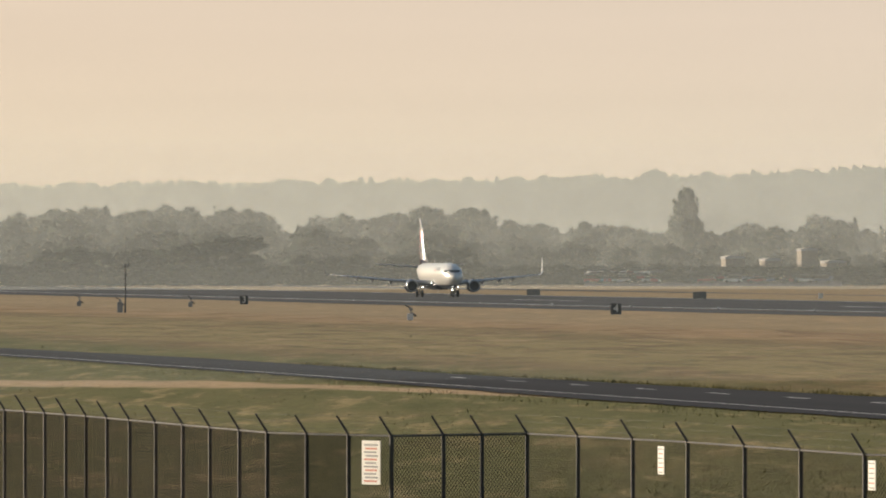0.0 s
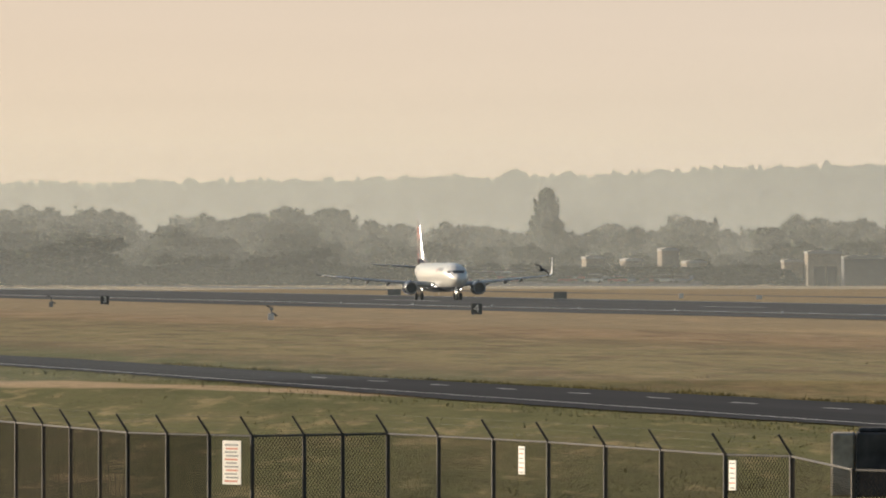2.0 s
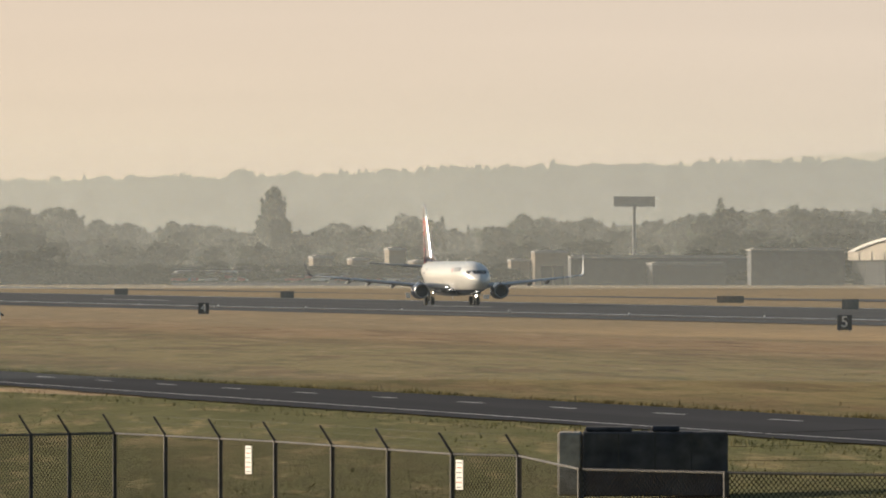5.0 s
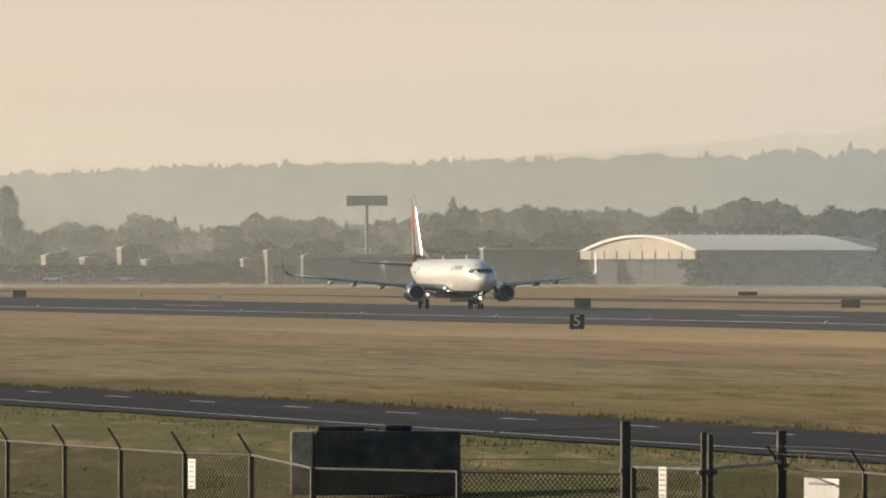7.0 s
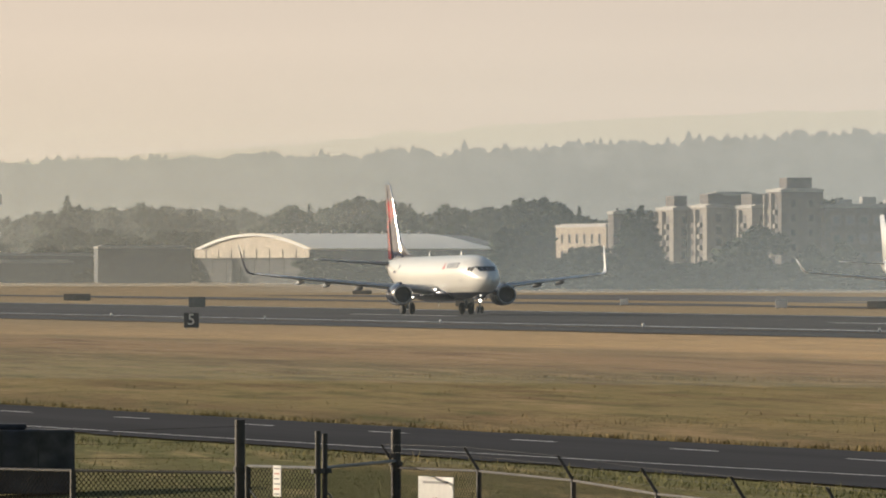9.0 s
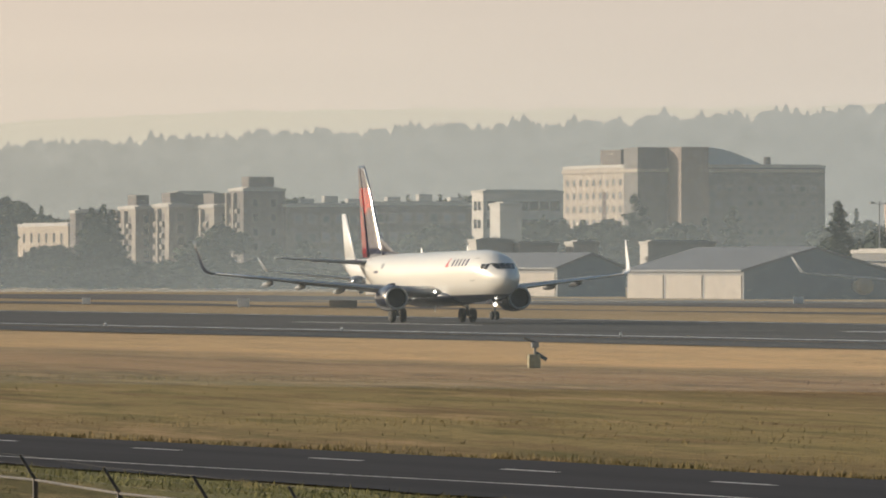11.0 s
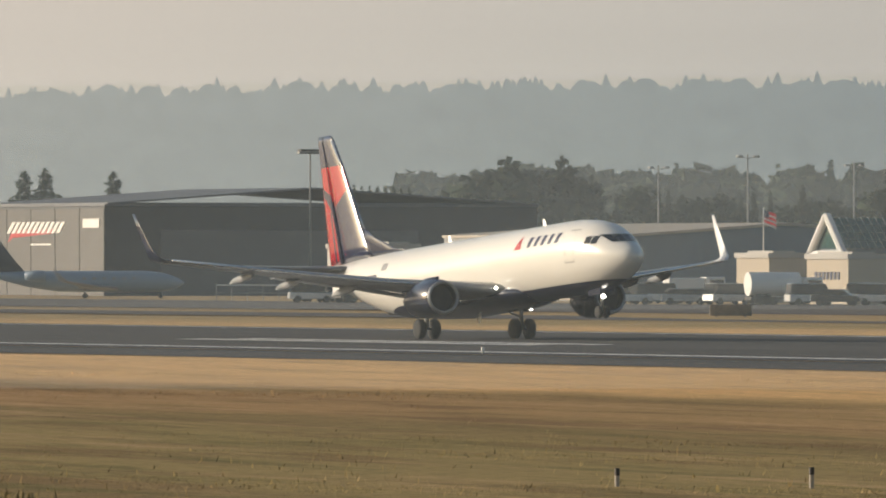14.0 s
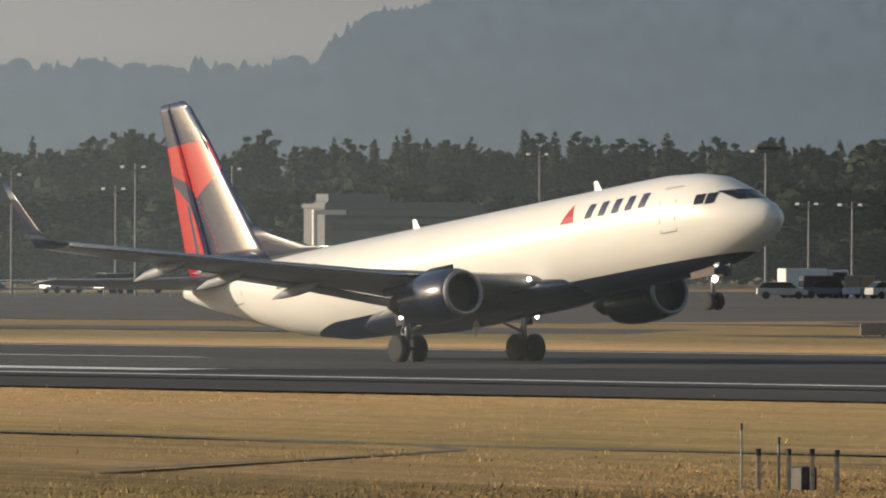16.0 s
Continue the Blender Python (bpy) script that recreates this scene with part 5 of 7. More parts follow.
ob, L, W, H = block("depot", 8572, 8584, 8860, 1112, 405, "low grey depot with a white corner frame", GREYWALL, GREYWALL)
part("corner_frame", boxes((-1.9, -1.4, -0.6, -0.2, 0, H - 0.7), (-1.9, 2.4, -0.6, -0.2, H - 0.69, H - 0.15), bevel=0.03), WHITE, ob)
part("roof_panel", boxes((1.2, W * 0.45, 1.0, L - 0.6, H + 0.71, H + 1.6), bevel=0.05), GREYWALL, ob)
part("wall_band", boxes((1.0, W - 0.6, -0.09, -0.002, H - 2.4, H - 1.7), (1.0, W - 0.6, -0.09, -0.002, H - 1.1, H - 0.8), bevel=0.02), DARKPOST, ob)
block("roadside_shop", 7474, 7480, 7620, 2000, 396, "long low white-roofed shop among trees", WHITEWALL)
block("roadside_shop", 7362, 7368, 7398, 1900, 386, "white roadside building behind trees", WHITEWALL)
block("storage_shed", 7085, 7110, 7760, 1130, 442, "long dark storage shed with a pale roof edge", DARKWALL, PALEROOF, cap=0.35)


# ---------------------------------------------------------------- masts, boards and airfield furniture
def mast(b, r, top, label="slender galvanised light mast", heads=2, name="light_mast", group="light masts"):
    x, y = spot(b, r)
    z = ground_at(x, y)
    h = high(top, r) - z
    ob = thing(name, x, y, z, 10, label, "light mast", group)
    part("pole", tubes(((0, 0, -0.3), (0, 0, h), 0.15, 0.09), n=10), GALV, ob)
    if heads > 2:
        part("ring", boxes((-1.4, 1.4, -0.5, 0.5, h - 0.15, h + 0.1), bevel=0.05), DARKPOST, ob)
    for k in range(heads):
        x0 = -1.2 + 2.4 * k / max(1, heads - 1) if heads > 1 else 0
        part("lamp_head", boxes((x0 - 0.35, x0 + 0.35, -0.4, 0.3, h - 0.45, h - 0.17), bevel=0.05), GALV, ob)
        if heads == 2:
            part("arm", tubes(((0, 0, h - 0.6), (x0, 0, h - 0.3), 0.05)), GALV, ob)
    return ob


for b, r, top, hd in ((4300, 1350, 305, 4), (5038, 1180, 287, 4), (5812, 1300, 294, 2), (5654, 1400, 314, 2), (6000, 1450, 310, 2), (6626, 940, 246, 4), (6370, 1250, 305, 2), (6480, 1300, 316, 2), (3609, 1500, 362, 2),
                      (8214, 1000, 365, 2), (8249, 950, 326, 2), (8964, 1050, 304, 2), (9364, 900, 298, 4), (9517, 930, 393, 2), (8030, 1000, 340, 2), (7450, 1250, 346, 2), (7960, 960, 368, 2), (7700, 1200, 355, 2), (8420, 1040, 330, 2), (9440, 1000, 392, 2)):
    mast(b, r, top, heads=hd)


def billboard():
    x, y = spot(1068, 2600)
    z = ground_at(x, y)
    ob = thing("billboard", x, y, z, 4, "wide grey billboard on a single pole", "billboard")
    t = high(349, 2600) - z
    part("pole", tubes(((0, 0, -0.3), (0, 0, t - 2), 0.45), n=12), GALV, ob)
    part("panel", boxes((-5.3, 5.3, -0.4, 0.4, t - 2.3, t), bevel=0.06), PALEROOF, ob)
    part("catwalk", boxes((-5.3, 5.3, -1.0, -0.42, t - 2.6, t - 2.35)), GALV, ob)


billboard()


def digit_sign(b, text, label):
    """Runway distance board: black face, white figure, on short legs."""
    r = 183.0 / math.sin(TURN + b / UNIT)
    x, y = spot(b, r)
    z = ground_at(x, y)
    ob = thing("distance_sign", x, y, z, -math.degrees(b / UNIT), label, "sign", "runway distance signs")
    part("panel", boxes((-0.6, 0.6, -0.12, 0.12, 0.12, 1.32), bevel=0.03), BLACK, ob)
    for sx in (-0.4, 0.4):
        part("leg", tubes(((sx, 0, -0.2), (sx, 0, 0.14), 0.05)), GALV, ob)
    cu = bpy.data.curves.new("figure", "FONT")
    cu.body, cu.size, cu.align_x, cu.align_y, cu.extrude = text, 1.25, "CENTER", "CENTER", 0.008
    cu.materials.append(SIGNWHITE)
    fg = new("figure", cu)
    fg.parent = ob
    fg.matrix_basis = pose(0, -0.135, 0.74, 90, 0, 0)
    tagged(fg, "white figure " + text)


for b, text in ((-352, "3"), (306, "4"), (1440, "5"), (3814, "6")):
    digit_sign(b, text, "black runway distance board with white figure " + text)


def dark_board(b, lv, w, h, r=None, m=BLACK, label="back of a dark taxiway sign on short legs", name="taxiway_sign"):
    r = r or UNIT * (EYE + 0.1) / (lv + h / 2 - LEVEL)
    x, y = spot(b, r)
    z = ground_at(x, y)
    r = min(r, UNIT * (EYE - z) / (lv + h / 2 - LEVEL))
    x, y = spot(b, r)
    z = ground_at(x, y)
    ob = thing(name, x, y, z, -math.degrees(b / UNIT), label, "sign", "taxiway signs")
    hw, hh = span(w, r) / 2, span(h, r)
    part("panel", boxes((-hw, hw, -0.15, 0.15, 0.12, 0.12 + hh), bevel=0.03), m, ob)
    for sx in (-hw * 0.7, hw * 0.7):
        part("leg", tubes(((sx, 0, -0.2), (sx, 0, 0.14), 0.05)), GALV, ob)


for b, lv, w, h in ((160, 518, 24, 11), (454, 524, 24, 12), (1238, 532, 48, 12), (1450, 539, 30, 18), (1924, 541, 34, 14), (1742, 523, 34, 7), (2660, 546, 50, 12), (2879, 535, 28, 10), (4114, 575, 48, 22), (4198, 559, 46, 14),
                    (5231, 571, 110, 20), (5782, 573, 74, 20), (7289, 595, 60, 26), (9554, 622, 46, 22), (-1060, 518, 20, 10), (3800, 542, 28, 10)):
    dark_board(b, lv, w, h, m=BLACK if lv == 575 else SIGNBACK)
for b, lv, w, h in ((668, 524, 8, 9), (2206, 541, 14, 11), (2484, 545, 20, 14), (3466, 540, 18, 12), (806, 527, 10, 7)):
    dark_board(b, lv, w, h, m=WHITE, label="small white marker board on short legs", name="marker_board")


def sensor(b, lv_base, lv_top, label, base_mat):
    """A small weather instrument: cabinet, post and tilted head."""
    r = UNIT * (EYE + 0.62) / (lv_base - LEVEL)
    x, y = spot(b, r)
    z = ground_at(x, y)
    ob = thing("weather_sensor", x, y, z, 0, label, "instrument", "weather sensors")
    h = span(lv_base - lv_top, r)
    part("cabinet", boxes((-0.28, 0.28, -0.25, 0.25, 0, h * 0.45), bevel=0.03), base_mat, ob)
    part("post", tubes(((0.05, 0, h * 0.45), (0.05, 0, h * 0.8), 0.06)), GALV, ob)
    part("head", boxes((-0.12, 0.22, -0.15, 0.15, h * 0.66, h * 0.85), bevel=0.03), GALV, ob)
    part("arm", tubes(((-0.5, 0, h), (0.1, 0, h * 0.82), 0.06)), DARKPOST, ob)
    part("conduit", tubes(((0.1, 0, h * 0.5), (0.6, 0, h * 0.28), 0.09)), DARKPOST, ob)


sensor(-58, 569, 543, "weather sensor on a pale post in the grass", WHITE)
sensor(2998, 660, 606, "weather sensor on a faded yellow cabinet in the grass", FADEDYELLOW)
for b, lv, tp in ((-644, 543, 524), (-572, 546, 528), (-447, 544, 524)):
    sensor(b, lv, tp, "small grey instrument on a post", GALV)


def wind_mast():
    r = 1150
    x, y = spot(-562, r)
    z = ground_at(x, y)
    ob = thing("wind_mast", x, y, z, 0, "dark instrument mast with cross arm", "mast")
    h = high(466, r) - z
    part("pole", tubes(((0, 0, -0.2), (0, 0, h), 0.10, 0.07)), DARKPOST, ob)
    part("cross_arm", tubes(((-0.5, 0, h - 0.5), (0.5, 0, h - 0.3), 0.05), ((0.35, 0, h - 0.4), (0.35, 0, h + 0.3), 0.06)), DARKPOST, ob)
    part("cabinet", boxes((-0.9, -0.3, -0.3, 0.3, 0, 1.2), bevel=0.03), GALV, ob)


wind_mast()

# painted bars on the runway and dashes on the road
for a0, a1, p0, p1 in ((1440, 1500, -6, -5), (1200, 1240, -6, -5), (905, 945, -6, -5), (735, 785, -6, -5), (612, 655, -5.5, -4), (311, 344, -24.5, -21), (470, 515, -14, -12.2), (470, 515, -10.5, -9), (343, 387, -0.5, 0.5)):
    strip("runway_bar", MID + p0, MID + p1, a0, a1, crown_z, WHITE_LINE, "", lift=0.014, n=2, parent=runway)
for k in range(26):
    a = 64.5 + k * 12.6
    road_strip("lane_dash", lambda q: on_road(ROAD_MID, q) - 0.09, lambda q: on_road(ROAD_MID, q) + 0.09, a, a + 3.4, 2, WHITE_LINE, 0.012, road)
taxiway = strip("taxiway", 312, 334, -300, 3300, lambda p: -0.02, TAXI, "grey parallel taxiway beyond the runway", "taxiway", n=40)
apron = strip("apron", 352, 420, -300, 1500, lambda p: 0.03, TAXI, "worn grey apron before the hangars", "apron", n=40)
strip("apron_stand", 420.5, 640, -300, 850, lambda p: 0.03, TAXI, "wide grey parking apron before the hangars", "apron", n=40)


def edge_lamp(a, p, i):
    x, y = rw(p, a)
    z = ground_at(x, y) if abs(p - MID) > 35 else crown_z(p)
    ob = thing("runway_lamp", x, y, z, 0, "small white-capped runway edge lamp", "lamp", "runway edge lamps")
    part("stem", tubes(((0, 0, -0.05), (0, 0, 0.16), 0.045)), GALV, ob)
    part("cap", tubes(((0, 0, 0.16), (0, 0, 0.30), 0.09, 0.07)), SIGNWHITE, ob)


for i in range(22):
    edge_lamp(250 + i * 61, MID - 34, i)


# ---------------------------------------------------------------- trees
def leaf_material(name, color, trans=0.25):
    m = mat(name, color, 0.8, grain=0.8, amount=0.2, big=0.15, vary=0.2)
    b = m.node_tree.nodes["Principled BSDF"]
    b.inputs["Specular IOR Level"].default_value = 0.15
    return m


LEAF = leaf_material("broad_leaves", (0.024, 0.036, 0.016))
NEEDLE = leaf_material("conifer_needles", (0.020, 0.031, 0.016))
BARK = mat("grey_brown_bark", (0.14, 0.11, 0.085), 0.9, grain=6, amount=0.3)


CROWN_NORMALS = {}


def leaf_mesh(name, pts, sizes, outs, material, rnd):
    """Small tilted leaf clumps, two crossed blades each, shaded by the way the crown bulges there."""
    vs, fs, ns = [], [], []
    for (x, y, z), s, out in zip(pts, sizes, outs):
        o = Vector(out).normalized()
        for _ in range(2):
            u = Vector((rnd.gauss(0, 1), rnd.gauss(0, 1), rnd.gauss(0, 0.7))).normalized()
            w = u.cross(Vector((rnd.gauss(0, 1), rnd.gauss(0, 1), rnd.gauss(0, 1)))).normalized()
            if u.cross(w).dot(o) < 0:
                w = -w
            k = len(vs)
            a, b = s * rnd.uniform(0.7, 1.2), s * rnd.uniform(0.5, 0.9)
            nv = (o + 0.12 * Vector((rnd.gauss(0, 1), rnd.gauss(0, 1), rnd.gauss(0, 1)))).normalized()
            for e, g in ((-a, -b * 0.3), (-a * 0.2, -b), (a, 0.1 * b), (a * 0.1, b)):
                q = Vector((x, y, z)) + u * e + w * g
                vs.append(q[:])
                ns.append(nv[:])
            fs.append((k, k + 1, k + 2, k + 3))
    me = bpy.data.meshes.new(name)
    me.from_pydata(vs, [], fs)
    me.polygons.foreach_set("use_smooth", [True] * len(fs))
    me.normals_split_custom_set_from_vertices(ns)
    CROWN_NORMALS[me.name] = np.array(ns)
    me.materials.append(material)
    return me


def make_tree(kind, height, seed, clumps, leaf):
    rnd = random.Random(seed)
    root = new("tree")
    pts, sizes, outs = [], [], []
    limbs = bmesh.new()
    if kind == "conifer":
        root.name = "conifer_tree"
        tube(limbs, (0, 0, -0.3), (0, 0, height * 0.96), height * 0.018, 0.03, 8)
        R = height * rnd.uniform(0.21, 0.28)
        for _ in range(clumps):
            u = rnd.random() ** 0.75
            z = height * (1.0 - 0.93 * u)
            rr = R * (u ** 0.85) * (0.75 + 0.25 * math.sin(u * 34 + seed)) * math.sqrt(rnd.uniform(0.15, 1)) * rnd.uniform(0.8, 1.15)
            an = rnd.uniform(0, math.tau)
            pts.append((rr * math.cos(an), rr * math.sin(an), z - rr * 0.25))
            sizes.append(leaf * (0.5 + 0.7 * u))
            outs.append((math.cos(an), math.sin(an), 0.35))
            if _ % 4 == 0:
                pts.append((rr * 0.35 * math.cos(an), rr * 0.35 * math.sin(an), z))
                sizes.append(leaf * (0.5 + 1.8 * u))
                outs.append((math.cos(an), math.sin(an), 0.35))
        for k in range(12):
            u = (k + 1) / 13
            an = k * 2.4
            tube(limbs, (0, 0, height * (1 - 0.9 * u)), (R * u * 0.8 * math.cos(an), R * u * 0.8 * math.sin(an), height * (1 - 0.92 * u)), 0.05, 0.02, 5)
    else:
        root.name = "broadleaf_tree"
        tube(limbs, (0, 0, -0.3), (0, 0, height * 0.55), height * 0.022, height * 0.012, 8)
        lobes = []
        n = 8
        for k in range(n):
            an = k * 2.399 + rnd.uniform(-0.4, 0.4)
            d, z = height * rnd.uniform(0.10, 0.26), height * rnd.uniform(0.22, 0.80)
            lr, lz = height * rnd.uniform(0.13, 0.22), height * rnd.uniform(0.11, 0.18)
            if k == 0:
                d, z = 0, height * 0.82
            lobes.append((d * math.cos(an), d * math.sin(an), z, lr, lz))
            tube(limbs, (0, 0, height * min(0.5, 0.2 + 0.04 * k)), (d * math.cos(an) * 0.8, d * math.sin(an) * 0.8, z), 0.12, 0.04, 5)
        for _ in range(clumps):
            cx, cy, cz, lr, lz = lobes[rnd.randrange(n)]
            v = Vector((rnd.gauss(0, 1), rnd.gauss(0, 1), rnd.gauss(0, 1))).normalized() * rnd.uniform(0.55, 1.08)
            z = cz + v.z * lz
            pts.append((cx + v.x * lr, cy + v.y * lr, max(0.4, min(z, height))))
            sizes.append(leaf * rnd.uniform(0.7, 1.3))
            outs.append((v.x + cx / height, v.y + cy / height, v.z + 0.3))
            if _ % 3 == 0:
                pts.append((cx + v.x * lr * 0.45, cy + v.y * lr * 0.45, max(0.4, cz + v.z * lz * 0.45)))
                sizes.append(max(leaf * 2.2, lr * 0.4))
                outs.append((v.x + cx / height, v.y + cy / height, v.z + 0.3))
    part("trunk", limbs, BARK, root)
    cr = new("crown", leaf_mesh("crown", pts, sizes, outs, NEEDLE if kind == "conifer" else LEAF, rnd))
    cr.parent = root
    root["height"] = height
    tagged(root, {"conifer": "tall dark conifer with a pointed crown", "broad": "rounded broadleaf tree in full leaf"}[kind], "tree")
    return root


MODELS = {"far_c": [make_tree("conifer", 20, s, 300, 0.9) for s in (1, 2, 3)], "far_b": [make_tree("broad", 16, s, 400, 0.95) for s in (4, 5, 6, 7)],
          "near_c": [make_tree("conifer", 18, s, 720, 0.48) for s in (11, 12)], "near_b": [make_tree("broad", 14, s, 820, 0.50) for s in (13, 14, 15)],
          "mid_c": [make_tree("conifer", 20, s, 330, 0.72) for s in (31, 32)], "mid_b": [make_tree("broad", 16, s, 420, 0.72) for s in (34, 35, 36)],
          "mass_c": [make_tree("conifer", 20, s, 130, 1.25) for s in (21, 22, 23)], "mass_b": [make_tree("broad", 16, s, 165, 1.35) for s in (24, 25, 26, 27)]}
USED = set()


def plant(kind, b, r, top, turn, group, widen=1.0):
    x, y = spot(b, r)
    z = ground_at(x, y)
    mods = MODELS[kind]
    src = mods[int(turn * 7.3) % len(mods)]
    s = max(0.15, (high(top, r) - z) / src["height"])
    if src.name not in USED:
        USED.add(src.name)
        ob = src
        ob.matrix_basis = pose(x, y, z, 0, 0, turn)
    else:
        ob = copy_thing(src, pose(x, y, z, 0, 0, turn))
    ob.scale = (s * widen, s * widen, s)
    tagged(ob, group=group)


trnd = random.Random(77)
FAR_V, FAR_F, FAR_N = [], [], []


def far_plant(kind, b, r, top, turn, widen, joined="mass"):
    """A tree that joins the far woods."""
    x, y = spot(b, r)
    z = ground_at(x, y)
    models = MODELS[kind.replace("far", joined)]
    src = models[int(turn * 7.3) % len(models)]
    s = max(0.15, (high(top, r) - z) / src["height"])
    me = next(c for c in src.children if c.name.startswith("crown")).data
    n = len(me.vertices)
    co = np.empty(n * 3)
    me.vertices.foreach_get("co", co)
    co = co.reshape(-1, 3) * (s * widen, s * widen, s)
    c, sn = math.cos(radians(turn)), math.sin(radians(turn))
    turned = np.array(((c, sn, 0), (-sn, c, 0), (0, 0, 1)))
    co = co @ turned + (x, y, z)
    FAR_N.append(CROWN_NORMALS[me.name] @ turned)
    k = sum(len(v) for v in FAR_V)
    FAR_V.append(co)
    FAR_F.append(np.arange(n).reshape(-1, 4) + k)



def belt(b0, b1, r, lv0, lv1, step, near=False, conifer=0.35, group="trees behind the airfield", widen=1.0, depth=80, stuff=False):
    b = b0
    while b < b1:
        u = (b - b0) / (b1 - b0)
        lv = lv0 + (lv1 - lv0) * u + trnd.gauss(0, 9)
        k = ("near_" if near and not stuff else "far_") + ("c" if trnd.random() < conifer else "b")
        rr, lv, tn, wd = r + trnd.uniform(0, depth), lv - (6 if k.endswith("c") else 0), trnd.uniform(0, 360), widen * trnd.uniform(0.85, 1.25)
        if stuff:
            far_plant(k, b, rr, lv, tn, wd, "mid" if near and b > 7840 else "mass")
        else:
            plant(k, b, rr, lv, tn, group, wd)
        b += step * trnd.uniform(0.6, 1.4)


W1 = "woods beyond the airfield"
CREST = [(-1100, 380), (-784, 385), (-660, 366), (-560, 371), (-480, 361), (-330, 374), (-290, 402), (-240, 379), (-120, 384), (-40, 368), (0, 361), (50, 363), (80, 394), (200, 392), (300, 394), (380, 398), (480, 404), (600, 404), (650, 388), (700, 382), (740, 396), (800, 402),
         (860, 386), (950, 392), (1100, 394), (1160, 388), (1214, 358), (1260, 371), (1340, 372), (1400, 368), (1460, 379), (1560, 381), (1614, 363), (1650, 381), (1730, 356), (1790, 353), (1840, 373), (1900, 359), (1940, 379), (2030, 355), (2120, 350)]


def wood_row(b0, b1, r, drop, step, rough, conifer, widen, depth, stuff=True):
    """A row of trees at distance r whose tops lie so far below the skyline of the woods."""
    b = b0
    while b < b1:
        lv = min(470.0, float(np.interp(b, [c[0] for c in CREST], [c[1] for c in CREST])) + drop + trnd.gauss(0, rough))
        k = "far_c" if trnd.random() < conifer else "far_b"
        if stuff:
            far_plant(k, b, r + trnd.uniform(0, depth), lv, trnd.uniform(0, 360), widen * trnd.uniform(0.8, 1.3))
        else:
            plant(k, b, r + trnd.uniform(0, depth), lv, trnd.uniform(0, 360), W1, widen * trnd.uniform(0.85, 1.25))
        b += step * trnd.uniform(0.5, 1.5)


wood_row(-1100, 2120, 3180, 10, 26, 9, 0.35, 1.0, 120)
wood_row(-1000, 2110, 2920, 3, 27, 7, 0.25, 1.05, 120, stuff=False)
wood_row(-1000, 2120, 2740, 26, 30, 13, 0.25, 1.15, 80)
wood_row(-1000, 2120, 2590, 54, 26, 14, 0.12, 1.35, 60)
wood_row(-1000, 860, 2470, 84, 18, 10, 0.05, 1.9, 40)
wood_row(860, 1460, 2470, 74, 22, 9, 0.1, 1.7, 40)
for b0, b1, r, lv in ((-1050, 470, 2400, 485), (470, 850, 2405, 476), (850, 1460, 2456, 480), (-1050, 860, 2440, 474)):
    b = b0
    while b < b1:
        far_plant("far_b", b, r + trnd.uniform(0, 8), lv + trnd.gauss(0, 3), trnd.uniform(0, 360), trnd.uniform(1.8, 3.4))
        b += trnd.uniform(6, 15)
belt(1660, 2110, 2200, 472, 470, 12, conifer=0.0, widen=2.2, depth=30, stuff=True)
belt(1660, 2110, 2195, 487, 486, 9, conifer=0.0, widen=3.0, depth=10, stuff=True)
belt(2040, 2570, 1795, 474, 472, 11, conifer=0.0, widen=2.0, depth=20, stuff=True)
belt(2000, 2720, 1780, 492, 492, 8, conifer=0.0, widen=3.0, depth=8, stuff=True)
belt(3500, 4450, 1590, 440, 440, 34, near=True, conifer=0.05, widen=1.7, stuff=True)
plant("far_b", 428, 2860, 330, 61, W1, 0.52)
plant("far_b", 433, 2850, 350, 33, W1, 0.55)
plant("far_c", 424, 2870, 336, 20, W1, 0.75)
belt(2080, 2300, 2350, 388, 385, 26, group=W1)
belt(2560, 3060, 2300, 362, 356, 24, conifer=0.1, group=W1, stuff=True)
belt(2540, 2900, 1790, 430, 425, 38, conifer=0.1, group="trees among the blocks")
belt(2960, 3140, 1790, 404, 396, 26, conifer=0.1, group="trees among the blocks")
for b, lv in ((3176, 350), (3192, 372), (3350, 372), (3300, 392), (3535, 360), (3260, 396), (2130, 440), (2160, 436), (2440, 400), (2420, 430), (2215, 372), (2235, 368), (2252, 376), (2020, 400), (2050, 412), (2800, 408), (2830, 402), (2860, 406), (3010, 398), (3050, 391), (3085, 394), (3115, 400)):
    plant("far_c" if lv < 395 else "far_b", b, 1795, lv, b, "trees among the blocks", 1.9 if lv < 395 else 1.4)
belt(3520, 4480, 1850, 392, 388, 24, conifer=0.4, group="conifers behind the apron")
for b, lv in ((3537, 361), (3857, 361), (3872, 372), (3927, 380), (4017, 338), (4030, 372), (4117, 376), (4157, 339), (4222, 331), (4277, 323), (4262, 345), (4322, 356), (4340, 352), (4427, 333), (4532, 321), (4569, 317), (4690, 322), (3700, 385), (3780, 390)):
    plant("near_c", b, 1560, lv, b * 1.3, "conifers behind the apron", 1.85)
belt(3600, 4460, 1600, 402, 396, 30, near=True, conifer=0.2, group="conifers behind the apron")
for b in range(5115, 5215, 14):
    plant("near_c", b, 1450, 346 + (b % 5), b, "conifers behind the hangar", 1.0)
for b, lv, w in ((5385, 303, 1.25), (5350, 316, 1.0), (5425, 312, 1.0), (5487, 302, 0.75), (5500, 318, 0.8), (5320, 340, 0.8)):
    plant("near_b", b, 1450, lv, b * 1.7, "trees behind the hangar", w)
belt(5520, 6160, 1480, 358, 366, 26, near=True, conifer=0.35, group="trees behind the hangar")
